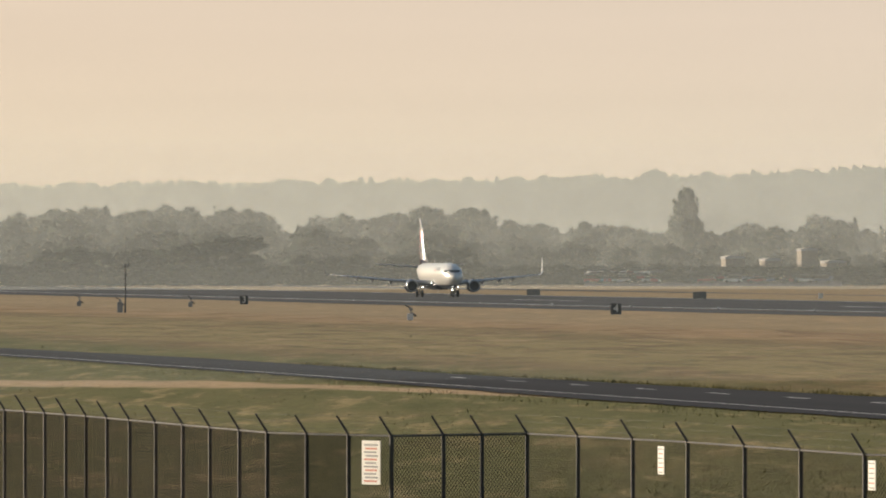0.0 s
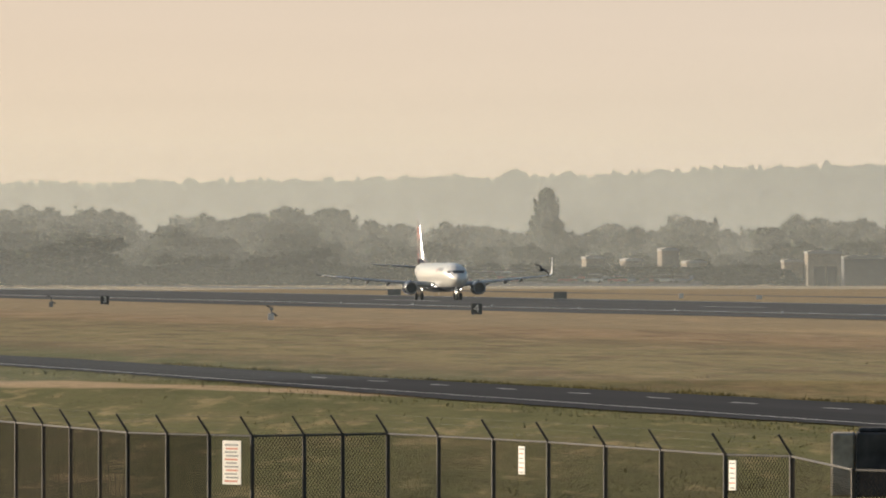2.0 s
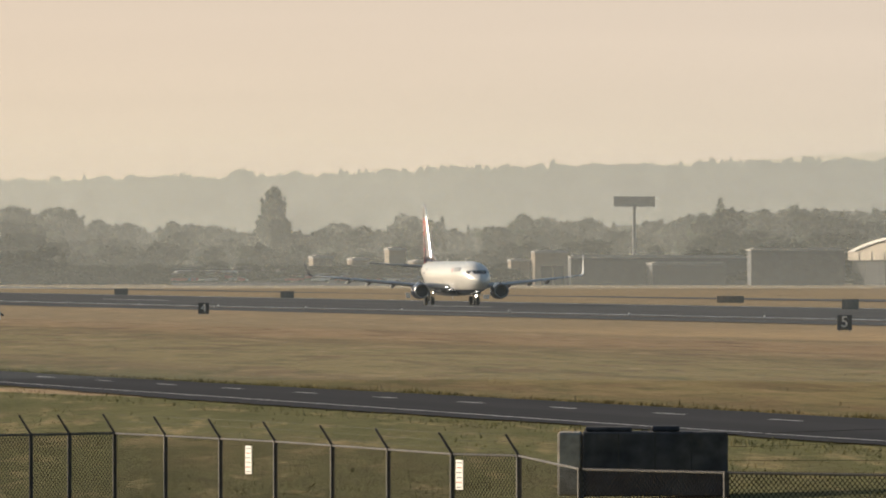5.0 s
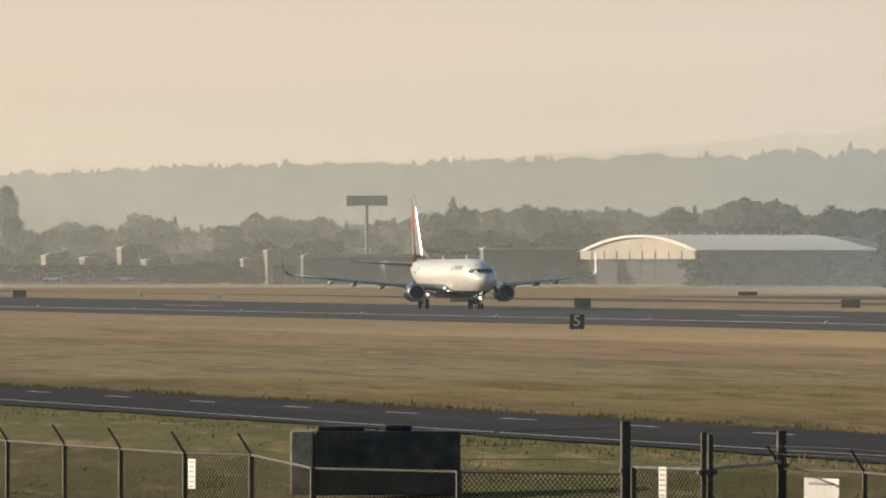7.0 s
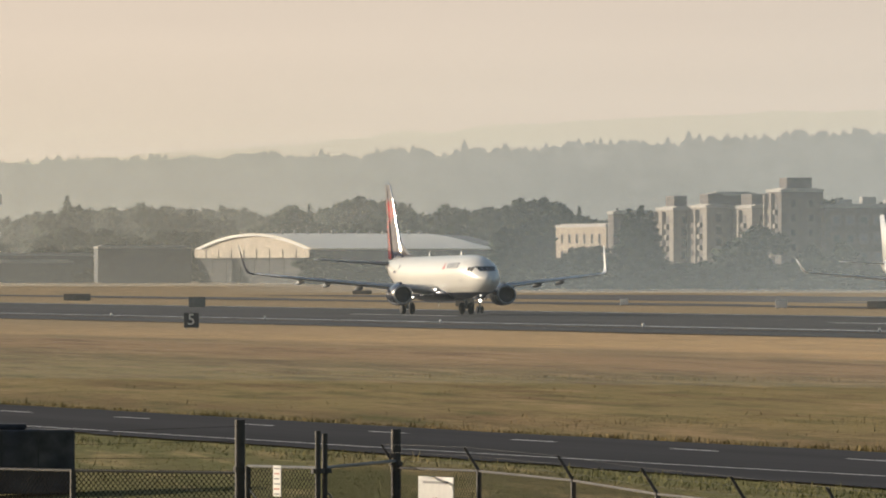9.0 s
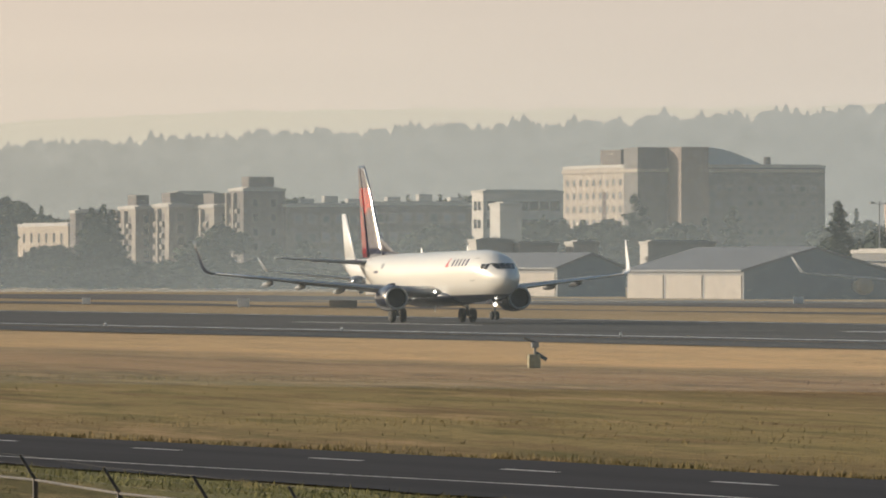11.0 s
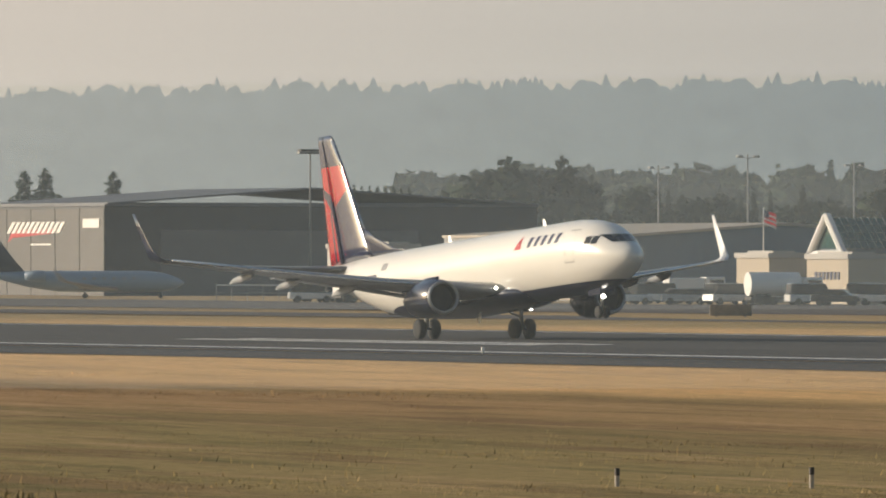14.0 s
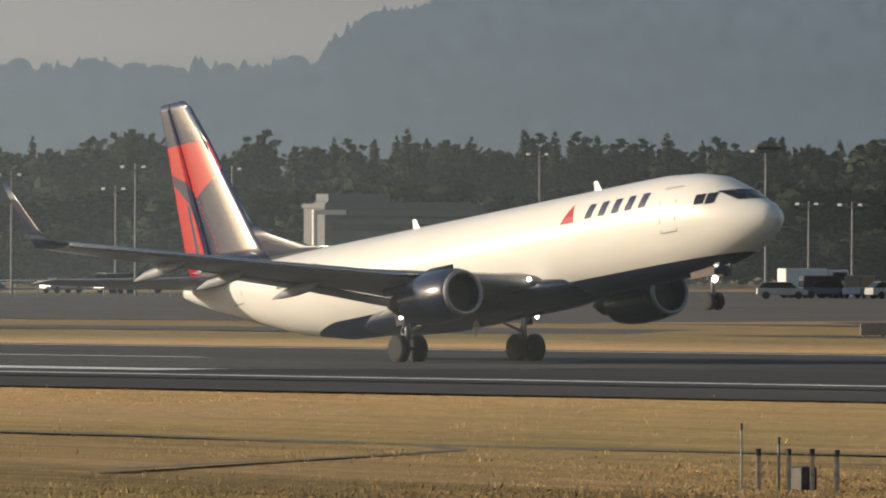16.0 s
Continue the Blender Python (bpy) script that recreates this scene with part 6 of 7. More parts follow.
belt(5250, 6500, 2300, 318, 322, 40, conifer=0.1, group="distant trees", stuff=True)
belt(6500, 7900, 2250, 314, 316, 36, conifer=0.1, group="distant trees", stuff=True)
belt(7120, 7900, 1250, 404, 396, 34, near=True, conifer=0.3, group="trees along the road", widen=1.25)
belt(7060, 7900, 1110, 500, 500, 16, near=True, conifer=0.0, widen=2.6, depth=8, stuff=True)
belt(7060, 7900, 1260, 448, 446, 22, near=True, conifer=0.0, widen=2.0, depth=20, stuff=True)
belt(7560, 7900, 1600, 360, 340, 34, near=True, conifer=0.3, group="trees along the road")
belt(7900, 9750, 1250, 290, 282, 34, near=True, conifer=0.30, group="tall trees along the road", widen=1.05, depth=60)
belt(7900, 9750, 1180, 372, 368, 32, near=True, conifer=0.1, widen=1.4, depth=30, stuff=True)
belt(7850, 9750, 1140, 440, 438, 34, near=True, conifer=0.0, widen=1.9, depth=20, stuff=True)
for b in (2140, 2152, 2166, 2410, 2428, 2446, 3168, 3200, 3330, 3368):
    plant("far_b", b, 1792, 452, b * 1.9, "trees among the blocks", 1.7)
for b, lv in ((7895, 262), (7940, 278), (8000, 270), (9190, 270), (8729, 262)):
    plant("near_c", b, 1230, lv, b, "tall trees along the road", 1.4)


for src in MODELS["mass_c"] + MODELS["mass_b"] + MODELS["mid_c"] + MODELS["mid_b"]:      # their crowns now stand in the woods
    for ob in list(src.children) + [src]:
        bpy.data.objects.remove(ob)
far_mesh = bpy.data.meshes.new("far_woods")
far_mesh.from_pydata(np.concatenate(FAR_V).tolist(), [], np.concatenate(FAR_F).tolist())
far_mesh.polygons.foreach_set("use_smooth", [True] * len(far_mesh.polygons))
far_mesh.normals_split_custom_set_from_vertices(np.concatenate(FAR_N).tolist())
far_mesh.materials.append(LEAF)
tagged(new("far_woods", far_mesh), "dark mass of woodland and scrub beyond the airfield", "woods", kind="stuff")


# ---------------------------------------------------------------- haze over the field
def haze_material(name, stops, albedo):
    """Thin sunlit haze: scatters sun and sky light evenly, thins out with height."""
    m = bpy.data.materials.new(name)
    m.use_nodes = True
    nt = m.node_tree
    nt.nodes.clear()
    g, side, up = direction_nodes(nt)
    sf = nt.nodes.new("ShaderNodeMapRange")
    sf.inputs[1].default_value, sf.inputs[2].default_value = -0.15, 0.60
    nt.links.new(side, sf.inputs[0])
    dens = ramp(nt, sf.outputs[0], [(p, (v, v, v)) for p, v in stops])
    sep = nt.nodes.new("ShaderNodeSeparateXYZ")
    nt.links.new(g.outputs["Position"], sep.inputs[0])
    hf = nt.nodes.new("ShaderNodeMapRange")
    hf.interpolation_type = "SMOOTHSTEP"
    hf.inputs[1].default_value, hf.inputs[2].default_value, hf.inputs[3].default_value, hf.inputs[4].default_value = 10, 58, 1, 0
    nt.links.new(sep.outputs[2], hf.inputs[0])
    a = math_node(nt, "MULTIPLY", math_node(nt, "MULTIPLY", dens, hf.outputs[0]), map_node(nt, sep.outputs[2], 0.5, 13.0, 1.45, 1.0))
    back = nt.nodes.new("ShaderNodeCombineXYZ")
    for i in range(3):
        back.inputs[i].default_value = -sd[i]
    front = nt.nodes.new("ShaderNodeCombineXYZ")
    for i in range(3):
        front.inputs[i].default_value = sd[i]
    tl, mx, tr = nt.nodes.new("ShaderNodeBsdfTranslucent"), nt.nodes.new("ShaderNodeMixShader"), nt.nodes.new("ShaderNodeBsdfTransparent")
    df, ad = nt.nodes.new("ShaderNodeBsdfDiffuse"), nt.nodes.new("ShaderNodeAddShader")
    for sh, v in ((tl, back), (df, front)):
        sh.inputs[0].default_value = (*albedo, 1)
        nt.links.new(v.outputs[0], sh.inputs["Normal"])
    nt.links.new(tl.outputs[0], ad.inputs[0])
    nt.links.new(df.outputs[0], ad.inputs[1])
    nt.links.new(a, mx.inputs[0])
    nt.links.new(tr.outputs[0], mx.inputs[1])
    nt.links.new(ad.outputs[0], mx.inputs[2])
    o = nt.nodes.new("ShaderNodeOutputMaterial")
    nt.links.new(mx.outputs[0], o.inputs[0])
    return m


def haze(name, r, stops, albedo=(0.222, 0.266, 0.298)):
    """An arc of haze at distance r; stops are (bearing, density)."""
    b0, b1 = stops[0][0], stops[-1][0]
    m = haze_material(name, [((math.tan(b / UNIT) + 0.15) / 0.75, v) for b, v in stops], albedo)
    bm = bmesh.new()
    rws = []
    n = max(12, int((b1 - b0) / 80))
    for k in range(n + 1):
        x, y = spot(b0 + (b1 - b0) * k / n, r)
        rws.append([(x, y, z) for z in (-1, 15, 35, 70)])
    loft(bm, rws, closed=False, cap0=False, cap1=False)
    tagged(new(name, mesh_of(bm, name, m, smooth=True)), "thin sunlit evening haze over the field", "haze", kind="structure")


for k, (r, v) in enumerate(((3070, 0.14), (2845, 0.11), (2670, 0.10), (2525, 0.09), (2120, 0.20))):
    haze("haze_left_" + "abcde"[k], r, [(-2600, v), (1500, v * 0.9), (2080, 0.0)], (0.200, 0.212, 0.205))
haze("haze_c", 1690, [(1450, 0.0), (2050, 0.19), (2600, 0.18), (3000, 0.14), (3500, 0.15), (4400, 0.16), (5300, 0.14), (7600, 0.12), (9700, 0.0)])
haze("haze_d", 1215, [(2300, 0.0), (2800, 0.09), (3500, 0.09), (3800, 0.10), (4300, 0.08), (7000, 0.06), (8000, 0.05), (9700, 0.05)])
haze("haze_e", 1100, [(6800, 0.0), (7700, 0.06), (8200, 0.09), (9700, 0.10)])
haze("haze_f", 860, [(4000, 0.0), (4500, 0.03), (5200, 0.06), (5500, 0.08), (7000, 0.08), (8000, 0.03), (9700, 0.0)])
haze("haze_g", 380, [(-2600, 0.0), (-1500, 0.02), (2000, 0.03), (4000, 0.06), (9000, 0.06), (11500, 0.0)])


# ---------------------------------------------------------------- perimeter fence, gate and the dark tank
WIRE = mat("dull_fence_wire", (0.035, 0.030, 0.026), 1.0, 0.0, grain=20, amount=0.2)
WIRE.node_tree.nodes["Principled BSDF"].inputs["Specular IOR Level"].default_value = 0.0
RAIL = mat("weathered_fence_rail", (0.13, 0.12, 0.11), 0.7, 0.2, grain=9, amount=0.25)
BLUEBLACK = mat("blue_black_weathered_concrete", (0.042, 0.042, 0.050), 0.85, grain=3, amount=0.45, big=0.8, dark=(0.085, 0.076, 0.068))
OLDCONC = mat("stained_old_concrete", (0.50, 0.44, 0.37), 0.9, grain=5, amount=0.25, big=0.9, dark=(0.28, 0.24, 0.19))
PINKRED = mat("faded_red_lettering", (0.55, 0.22, 0.16), 0.6)
FENCE_DROP = 2.9
TOPS = [(-1000, 716), (-784, 725), (-630, 737), (-300, 767), (-91, 772), (150, 768), (436, 783), (746, 805), (864, 808), (973, 832), (1231, 838), (1526, 842), (1669, 846), (1802, 833), (1949, 839), (2117, 856), (2265, 880), (2425, 897), (2592, 918), (3300, 1010)]


def fence_point(b):
    lv = float(np.interp(b, [t[0] for t in TOPS], [t[1] for t in TOPS]))
    r = FENCE_DROP * UNIT / (lv - LEVEL)
    x, y = spot(b, r)
    return x, y, EYE - FENCE_DROP, r


def rods(bm, pts, r, n=5):
    """One continuous wire through the points."""
    loft(bm, [[(p[0], p[1] + r * math.sin(k * math.tau / n), p[2] + r * math.cos(k * math.tau / n)) for k in range(n)] for p in pts])


def chain_link(bm, a, b, z0, z1, pitch=0.085, w=0.008):
    """Crossed wires from a to b."""
    a, b = Vector(a), Vector(b)
    L = (b - a).length
    d = (b - a) / L
    h = z1 - z0
    n = int((L + h) / pitch)
    for k in range(n):
        for sgn in (1, -1):
            u0 = k * pitch - (h if sgn > 0 else 0)
            u1 = u0 + sgn * h
            t0, t1 = 0.0, 1.0
            for u in (0.0, L):
                f = (u - u0) / (u1 - u0)
                if (u == 0.0) == (sgn > 0):
                    t0 = max(t0, f)
                else:
                    t1 = min(t1, f)
            if t1 <= t0:
                continue
            p, q = a + d * (u0 + (u1 - u0) * t0), a + d * (u0 + (u1 - u0) * t1)
            za, zb = z0 + h * t0, z0 + h * t1
            vs = [bm.verts.new(c) for c in ((p.x, p.y, za - w), (q.x, q.y, zb - w), (q.x, q.y, zb + w), (p.x, p.y, za + w))]
            bm.faces.new(vs)


def fence_run(name, posts, label, arms=True, height=2.15, post_r=0.038, strands=3, dense=None):
    ob = new(name)
    tagged(ob, label, "fence")
    tops, armtips = [], []
    for b in posts:
        x, y, z, r = fence_point(b)
        tops.append(Vector((x, y, z)))
        part("post", tubes(((x, y, z - height - 0.3), (x, y, z + 0.02), post_r), n=8), DARKPOST, ob)
        if arms:
            tip = Vector((x - 0.21, y + 0.02, z + 0.34))
            armtips.append(tip)
            part("arm", tubes(((x, y, z), tip, 0.024, 0.018), n=6), DARKPOST, ob)
    for a, b in zip(tops, tops[1:]):
        part("top_rail", tubes((a, b, 0.019), n=6), RAIL, ob)
    bm = bmesh.new()
    for a, b in zip(tops, tops[1:]):
        close = dense is not None and a.x < dense
        chain_link(bm, (a.x, a.y, 0), (b.x, b.y, 0), a.z - height, a.z + 0.03, 0.06 if close else 0.085, 0.0125 if close else 0.008)
    part("chain_link", bm, WIRE, ob, kind="stuff")
    if arms:
        for k in range(strands):
            bm = bmesh.new()
            f = (0.3, 0.65, 1.0)[k]
            rods(bm, [t.lerp(a, f) for t, a in zip(tops, armtips)], 0.0016, 3)
            part("barbed_wire", bm, DARKPOST, ob)
    return ob


P_LEFT = [-990, -955, -918, -881, -845, -810, -775, -739, -704, -667, -631]
P_MID = [-631, -594, -554, -508, -460, -412, -360, -311, -241, -167, -91, 1, 69, 149, 239, 336, 433, 534, 633, 746, 864]
P_RIGHT = [1802, 1949, 2116, 2265, 2424, 2595, 2770, 2950, 3140, 3330]
fence_run("chain_link_fence", P_LEFT, "dark chain-link fence with barbed wire arms", dense=9.0)
fence_run("chain_link_fence", P_MID, "chain-link fence with barbed wire arms and notices", dense=-2.4)
fence_run("chain_link_fence", P_RIGHT, "chain-link fence with barbed wire arms by the gate")
g = fence_run("gate_fence", [864, 973, 1231, 1526], "low chain-link gate panels between dark posts", arms=False, post_r=0.045)
for z in (0.35, 0.75, 1.1):
    x0, y0, z0, r = fence_point(1231)
    x1, y1, z1, r = fence_point(1526)
    part("strand", tubes(((x0, y0, z0 + z * 0.5), (x1, y1, z1 + z * 0.6), 0.003), n=3), WIRE, g)
gate = new("walk_gate")
tagged(gate, "chain-link walk gate between tall dark posts", "gate")
for b, h in ((1526, 0.75), (1540, 0.1), (1664, 0.62), (1676, 0.58), (1802, 0.56)):
    x, y, z, r = fence_point(b)
    z = EYE - FENCE_DROP
    part("gate_post", tubes(((x, y, z - 2.4), (x, y, z + h), 0.075 if h > 0.3 and b != 1664 and b != 1676 else 0.04), n=12), DARKPOST, gate)
    if h > 0.5:
        part("collar", tubes(((x, y, z + 0.02), (x, y, z + 0.09), 0.10), n=12), DARKPOST, gate)
for b0, b1 in ((1540, 1664), (1676, 1802)):
    xa, ya, za, ra = fence_point(b0)
    xb, yb, zb, rb = fence_point(b1)
    z = EYE - FENCE_DROP + 0.10
    part("rail", tubes(((xa, ya, z), (xb, yb, z), 0.022), n=6), GALV, gate)
    part("brace", tubes(((xa, ya, z - 0.3), (xb, yb, z - 1.6), 0.010), n=5), GALV, gate)
    bm = bmesh.new()
    chain_link(bm, (xa, ya, 0), (xb, yb, 0), z - 2.1, z + 0.02)
    part("chain_link", bm, WIRE, gate, kind="stuff")
for b, m in ((1603, YELLOW), (1622, YELLOW), (1628, SIGNWHITE), (1696, PINKRED)):
    x, y, z, r = fence_point(b)
    ob = thing("gate_marker", x - 0.1, y - 0.4, -1.0, 10, "small coloured marker board by the walk gate", "marker", "gate markers")
    part("stake", tubes(((0, 0, -0.2), (0, 0, 1.0), 0.03)), GALV, ob)
    part("plate", boxes((-0.10, 0.10, -0.04, -0.031, 0.85, 1.92 if m is SIGNWHITE else 1.85 if b == 1603 else 1.80)), m, ob)


def notice(b, top, bottom, width, lines, label, name="fence_notice", words=None):
    x, y, z, r = fence_point(b)
    r -= 0.25
    x, y = spot(b, r)
    zt, zb = high(top, r), high(bottom, r)
    fa, fb = fence_point(b - 30), fence_point(b + 30)
    d = Vector((fb[0] - fa[0], fb[1] - fa[1], 0)).normalized()
    w = span(width, r) / max(0.35, abs(d.x * math.cos(b / UNIT) - d.y * math.sin(b / UNIT)))
    ob = thing(name, x, y, zb, math.degrees(math.atan2(d.y, d.x)), label, "sign", "fence notices")
    part("plate", boxes((-w / 2, w / 2, -0.006, 0.006, 0, zt - zb), bevel=0.004), SIGNWHITE, ob)
    h = zt - zb
    for k in range(lines):
        zc = h * (0.9 - 0.82 * k / max(1, lines - 1))
        part("lettering_bar", boxes((-w * (0.36 - 0.06 * (k % 2)), w * (0.36 - 0.04 * (k % 3)), -0.0105, -0.0065, zc - h * 0.022, zc + h * 0.022)), PINKRED if k % 3 == 1 else FADEDGREY, ob)
    if words:
        for k, (text, size, zc) in enumerate(words):
            cu = bpy.data.curves.new("wording", "FONT")
            cu.body, cu.size, cu.align_x, cu.align_y, cu.extrude = text, size, "CENTER", "CENTER", 0.001
            cu.materials.append(PINKRED)
            t = new("wording", cu)
            t.parent = ob
            t.matrix_basis = pose(0, -0.0085, h * zc, 90, 0, 0)


notice(-127, 780, 858, 33, 11, "tall white notice with rows of lettering on the fence")
notice(386, 790, 840, 13, 6, "narrow white notice on the fence")
notice(759, 815, 868, 13, 6, "narrow white notice on the fence")
notice(1592, 829, 884, 14, 6, "narrow white notice on the gate")
notice(1873, 849, 950, 62, 1, "white warning sign wired to the fence", words=(("NO", 0.11, 0.58), ("TRESPASSING", 0.066, 0.40)))


def dark_tank():
    r = 196
    x, y = spot(976, r)
    ob = thing("concrete_tank", x, y, high(852, r), -math.degrees(1100 / UNIT), "blue-black concrete tank with raised lids in the grass", "tank")
    w, h = span(258, r), span(86, r)
    part("body", boxes((0, w, 0, 1.8, -0.3, h), bevel=0.03), BLUEBLACK, ob)
    part("end_block", boxes((-span(44, r), -0.01, 0.1, 1.9, -0.3, h - 0.01), bevel=0.04), OLDCONC, ob)
    part("lid", boxes((0.05, 0.95, 0.3, 1.3, h + 0.003, h + 0.09), bevel=0.03), BLUEBLACK, ob)
    part("lid", boxes((1.32, 1.86, 0.3, 1.1, h + 0.003, h + 0.11), bevel=0.03), BLUEBLACK, ob)
    for k in range(3):
        part("form_line", boxes((w * (k + 1) / 4 - 0.012, w * (k + 1) / 4 + 0.012, -0.012, -0.002, 0, h)), OLDCONC if k == 3 else DARKPOST, ob)


dark_tank()
for b, top, bot, w in ((9321, 786, 842, 4), (9351, 831, 902, 9), (9387, 811, 876, 5), (9404, 831, 902, 10), (9446, 831, 897, 9), (9489, 833, 906, 11), (5581, 851, 960, 9), (5925, 849, 960, 9)):
    r = 196 if b > 9000 else 185
    x, y = spot(b, r)
    z = ground_at(x, y)
    ob = thing("marker_stake", x, y, z, 0, "weathered post with a dark cap in dry grass", "post", "stakes in the grass")
    h = max(0.3, high(top, r) - z)
    part("shaft", tubes(((0, 0, -0.3), (0, 0, h), span(w, r) / 2), n=8), GALV if w < 6 else OLDCONC, ob)
    part("cap", tubes(((0, 0, h - 0.12), (0, 0, h + 0.01), span(w, r) / 2 + 0.006), n=8), DARKPOST, ob)
x, y = spot(9430, 197)
ob = thing("valve_box", x, y, ground_at(x, y), 12, "low dark valve box among posts", "box")
part("body", boxes((-0.2, 0.2, -0.2, 0.2, -0.1, 0.42), bevel=0.03), DARKPOST, ob)


# ---------------------------------------------------------------- parked aircraft
def parked_jet(name, b, r, length, turn, label, paint, fin_paint, ttail=False, quad=False):
    x, y = spot(b, r)
    k = length / 38.0
    ob = thing(name, x, y, ground_at(x, y) + 0.03, turn, label, "airplane", "parked aircraft")
    low = 1.2 * k
    bm = bmesh.new()
    st = [(0, .02, 3.0, 3.06), (.6, .7, 2.3, 3.6), (2, 1.3, 1.75, 4.3), (4.5, 1.78, 1.4, 5.0), (8, 1.88, 1.3, 5.3), (24, 1.88, 1.3, 5.3), (30, 1.5, 2.2, 5.25), (35, .8, 3.5, 5.1), (38, .15, 4.5, 4.85)]
    loft(bm, [[((19 - s) * k, w * k * math.sin(j * math.tau / 18), ((bt + tp) / 2 + (tp - bt) / 2 * math.cos(j * math.tau / 18)) * k) for j in range(18)] for s, w, bt, tp in st])
    part("fuselage", bm, paint, ob, smooth=True)
    for sg in (-1, 1):
        bm = bmesh.new()
        loft(bm, [[(q[0] * k, q[1] * k, q[2] * k) for q in s] for s in (section(6.5, sg * 1.2, 1.9, 7.5, .12), section(2.8, sg * 6.4, 2.4, 4.2, .11), section(-3, sg * 16.5, 3.4, 1.6, .10), section(-5, sg * 17.4, 5.4, .7, .07, 78))])
        part("wing", bm, WINGM, ob, smooth=True)
        zt = 11.6 if ttail else 4.7
        bm = bmesh.new()
        loft(bm, [[(q[0] * k, q[1] * k, q[2] * k) for q in s] for s in (section(-14 - 3.2 * ttail, sg * 0.2, zt, 3.6, .09), section(-17.2 - 2 * ttail, sg * 6.6, zt + .3, 1.5, .08))])
        part("tailplane", bm, fin_paint if ttail else WINGM, ob, smooth=True)
        ey, ez, ex = (2.9, 4.3, -7.5) if ttail else (4.8, 1.7, 6.5)
        for ex, ey in ((ex, ey),) + (((1.5, 9.6),) if quad else ()):
          bm = bmesh.new()
          loft(bm, [[((ex - d) * k, (sg * ey + q * math.sin(j * math.tau / 14)) * k, (ez + q * math.cos(j * math.tau / 14)) * k) for j in range(14)] for d, q in ((0, .85), (.3, 1.05), (2, 1.1), (4, .7))])
          part("engine", bm, paint if ttail or quad else NAVY, ob, smooth=True)
        part("main_wheel", tubes(((0, sg * 2.4 * k, 0.5 * k), (0, sg * 3.1 * k, 0.5 * k), 0.5 * k), ((0, sg * 2.8 * k, 0.5 * k), (0, sg * 2.8 * k, 1.9 * k), 0.1 * k), n=12), RUBBER, ob)
    part("nose_wheel", tubes(((14.5 * k, -0.2, 0.35 * k), (14.5 * k, 0.2, 0.35 * k), 0.35 * k), ((14.5 * k, 0, 0.35 * k), (14.5 * k, 0, 1.8 * k), 0.08 * k), n=12), RUBBER, ob)
    bm = bmesh.new()
    loft(bm, [[((x0 + a) * k, c * k, z * k) for a, c in airfoil(ch, .09)] for x0, z, ch in ((-11.5, 5.0, 6.2), (-14.2, 8.2, 4.3), (-17.2, 12.2, 2.4))])
    part("fin", bm, fin_paint, ob, smooth=True)
    if quad:
        bm = bmesh.new()
        loft(bm, [[((19.05 - s) * k, w * k * math.sin(j * math.tau / 18), ((bt + tp) / 2 + (tp - bt) / 2 * math.cos(j * math.tau / 18)) * k) for j in range(18)] for s, w, bt, tp in ((0, .03, 2.99, 3.07), (.6, .73, 2.27, 3.63), (1.5, 1.14, 1.9, 4.06))])
        part("radome", bm, DARKMETAL, ob, smooth=True)
    if ttail:
        for s in range(6):
            part("cabin_window", boxes(((9 - s * 1.9) * k, (9.7 - s * 1.9) * k, -1.9 * k, -1.86 * k, 3.6 * k, 4.1 * k)), FADEDGREY, ob)
    return ob


TANPAINT = mat("dull_tan_paint", (0.24, 0.205, 0.15), 0.45, grain=3, amount=0.1)
JETBLUE = mat("pale_blue_grey_paint", (0.24, 0.31, 0.38), 0.35, grain=3, amount=0.08)
GOLDFIN = mat("pale_gold_paint", (0.42, 0.32, 0.24), 0.35, grain=3, amount=0.1)
NAVYFIN = mat("dark_navy_paint", (0.03, 0.035, 0.05), 0.35, grain=3, amount=0.1)
parked_jet("parked_airliner", 2722, 1560, 38, -82, "white parked airliner with a pale fin behind the hangars", CREAM, CREAM)
parked_jet("parked_tanker", 3706, 1330, 38.5, -82, "tan four-engined aircraft with a pale fin on the apron", TANPAINT, GOLDFIN, quad=True)
parked_jet("business_jet", 4120, 1240, 25, -14, "white business jet with a high tailplane", CREAM, CREAM, True)
parked_jet("business_jet", 4640, 1090, 21, -16, "blue-grey business jet with a navy tail on the apron", JETBLUE, NAVYFIN, True)
# the two light jets stand in shade; their blue-grey colour carries it
parked_jet("light_jet", 5420, 975, 13, -20, "small jet toned blue-grey for shade before the white hangar", JETBLUE, JETBLUE, True)
parked_jet("light_jet", 5330, 985, 12, 200, "small jet toned blue-grey for shade, facing the hangar", JETBLUE, JETBLUE, True)


# ---------------------------------------------------------------- vehicles
CARPAINTS = [mat(n, c, 0.3, 0.2, coat=0.6, grain=2, amount=0.08) for n, c in (("white_car_paint", (0.7, 0.69, 0.66)), ("silver_car_paint", (0.42, 0.42, 0.42)), ("dark_car_paint", (0.03, 0.03, 0.035)), ("red_car_paint", (0.3, 0.03, 0.025)), ("blue_car_paint", (0.05, 0.08, 0.16)))]


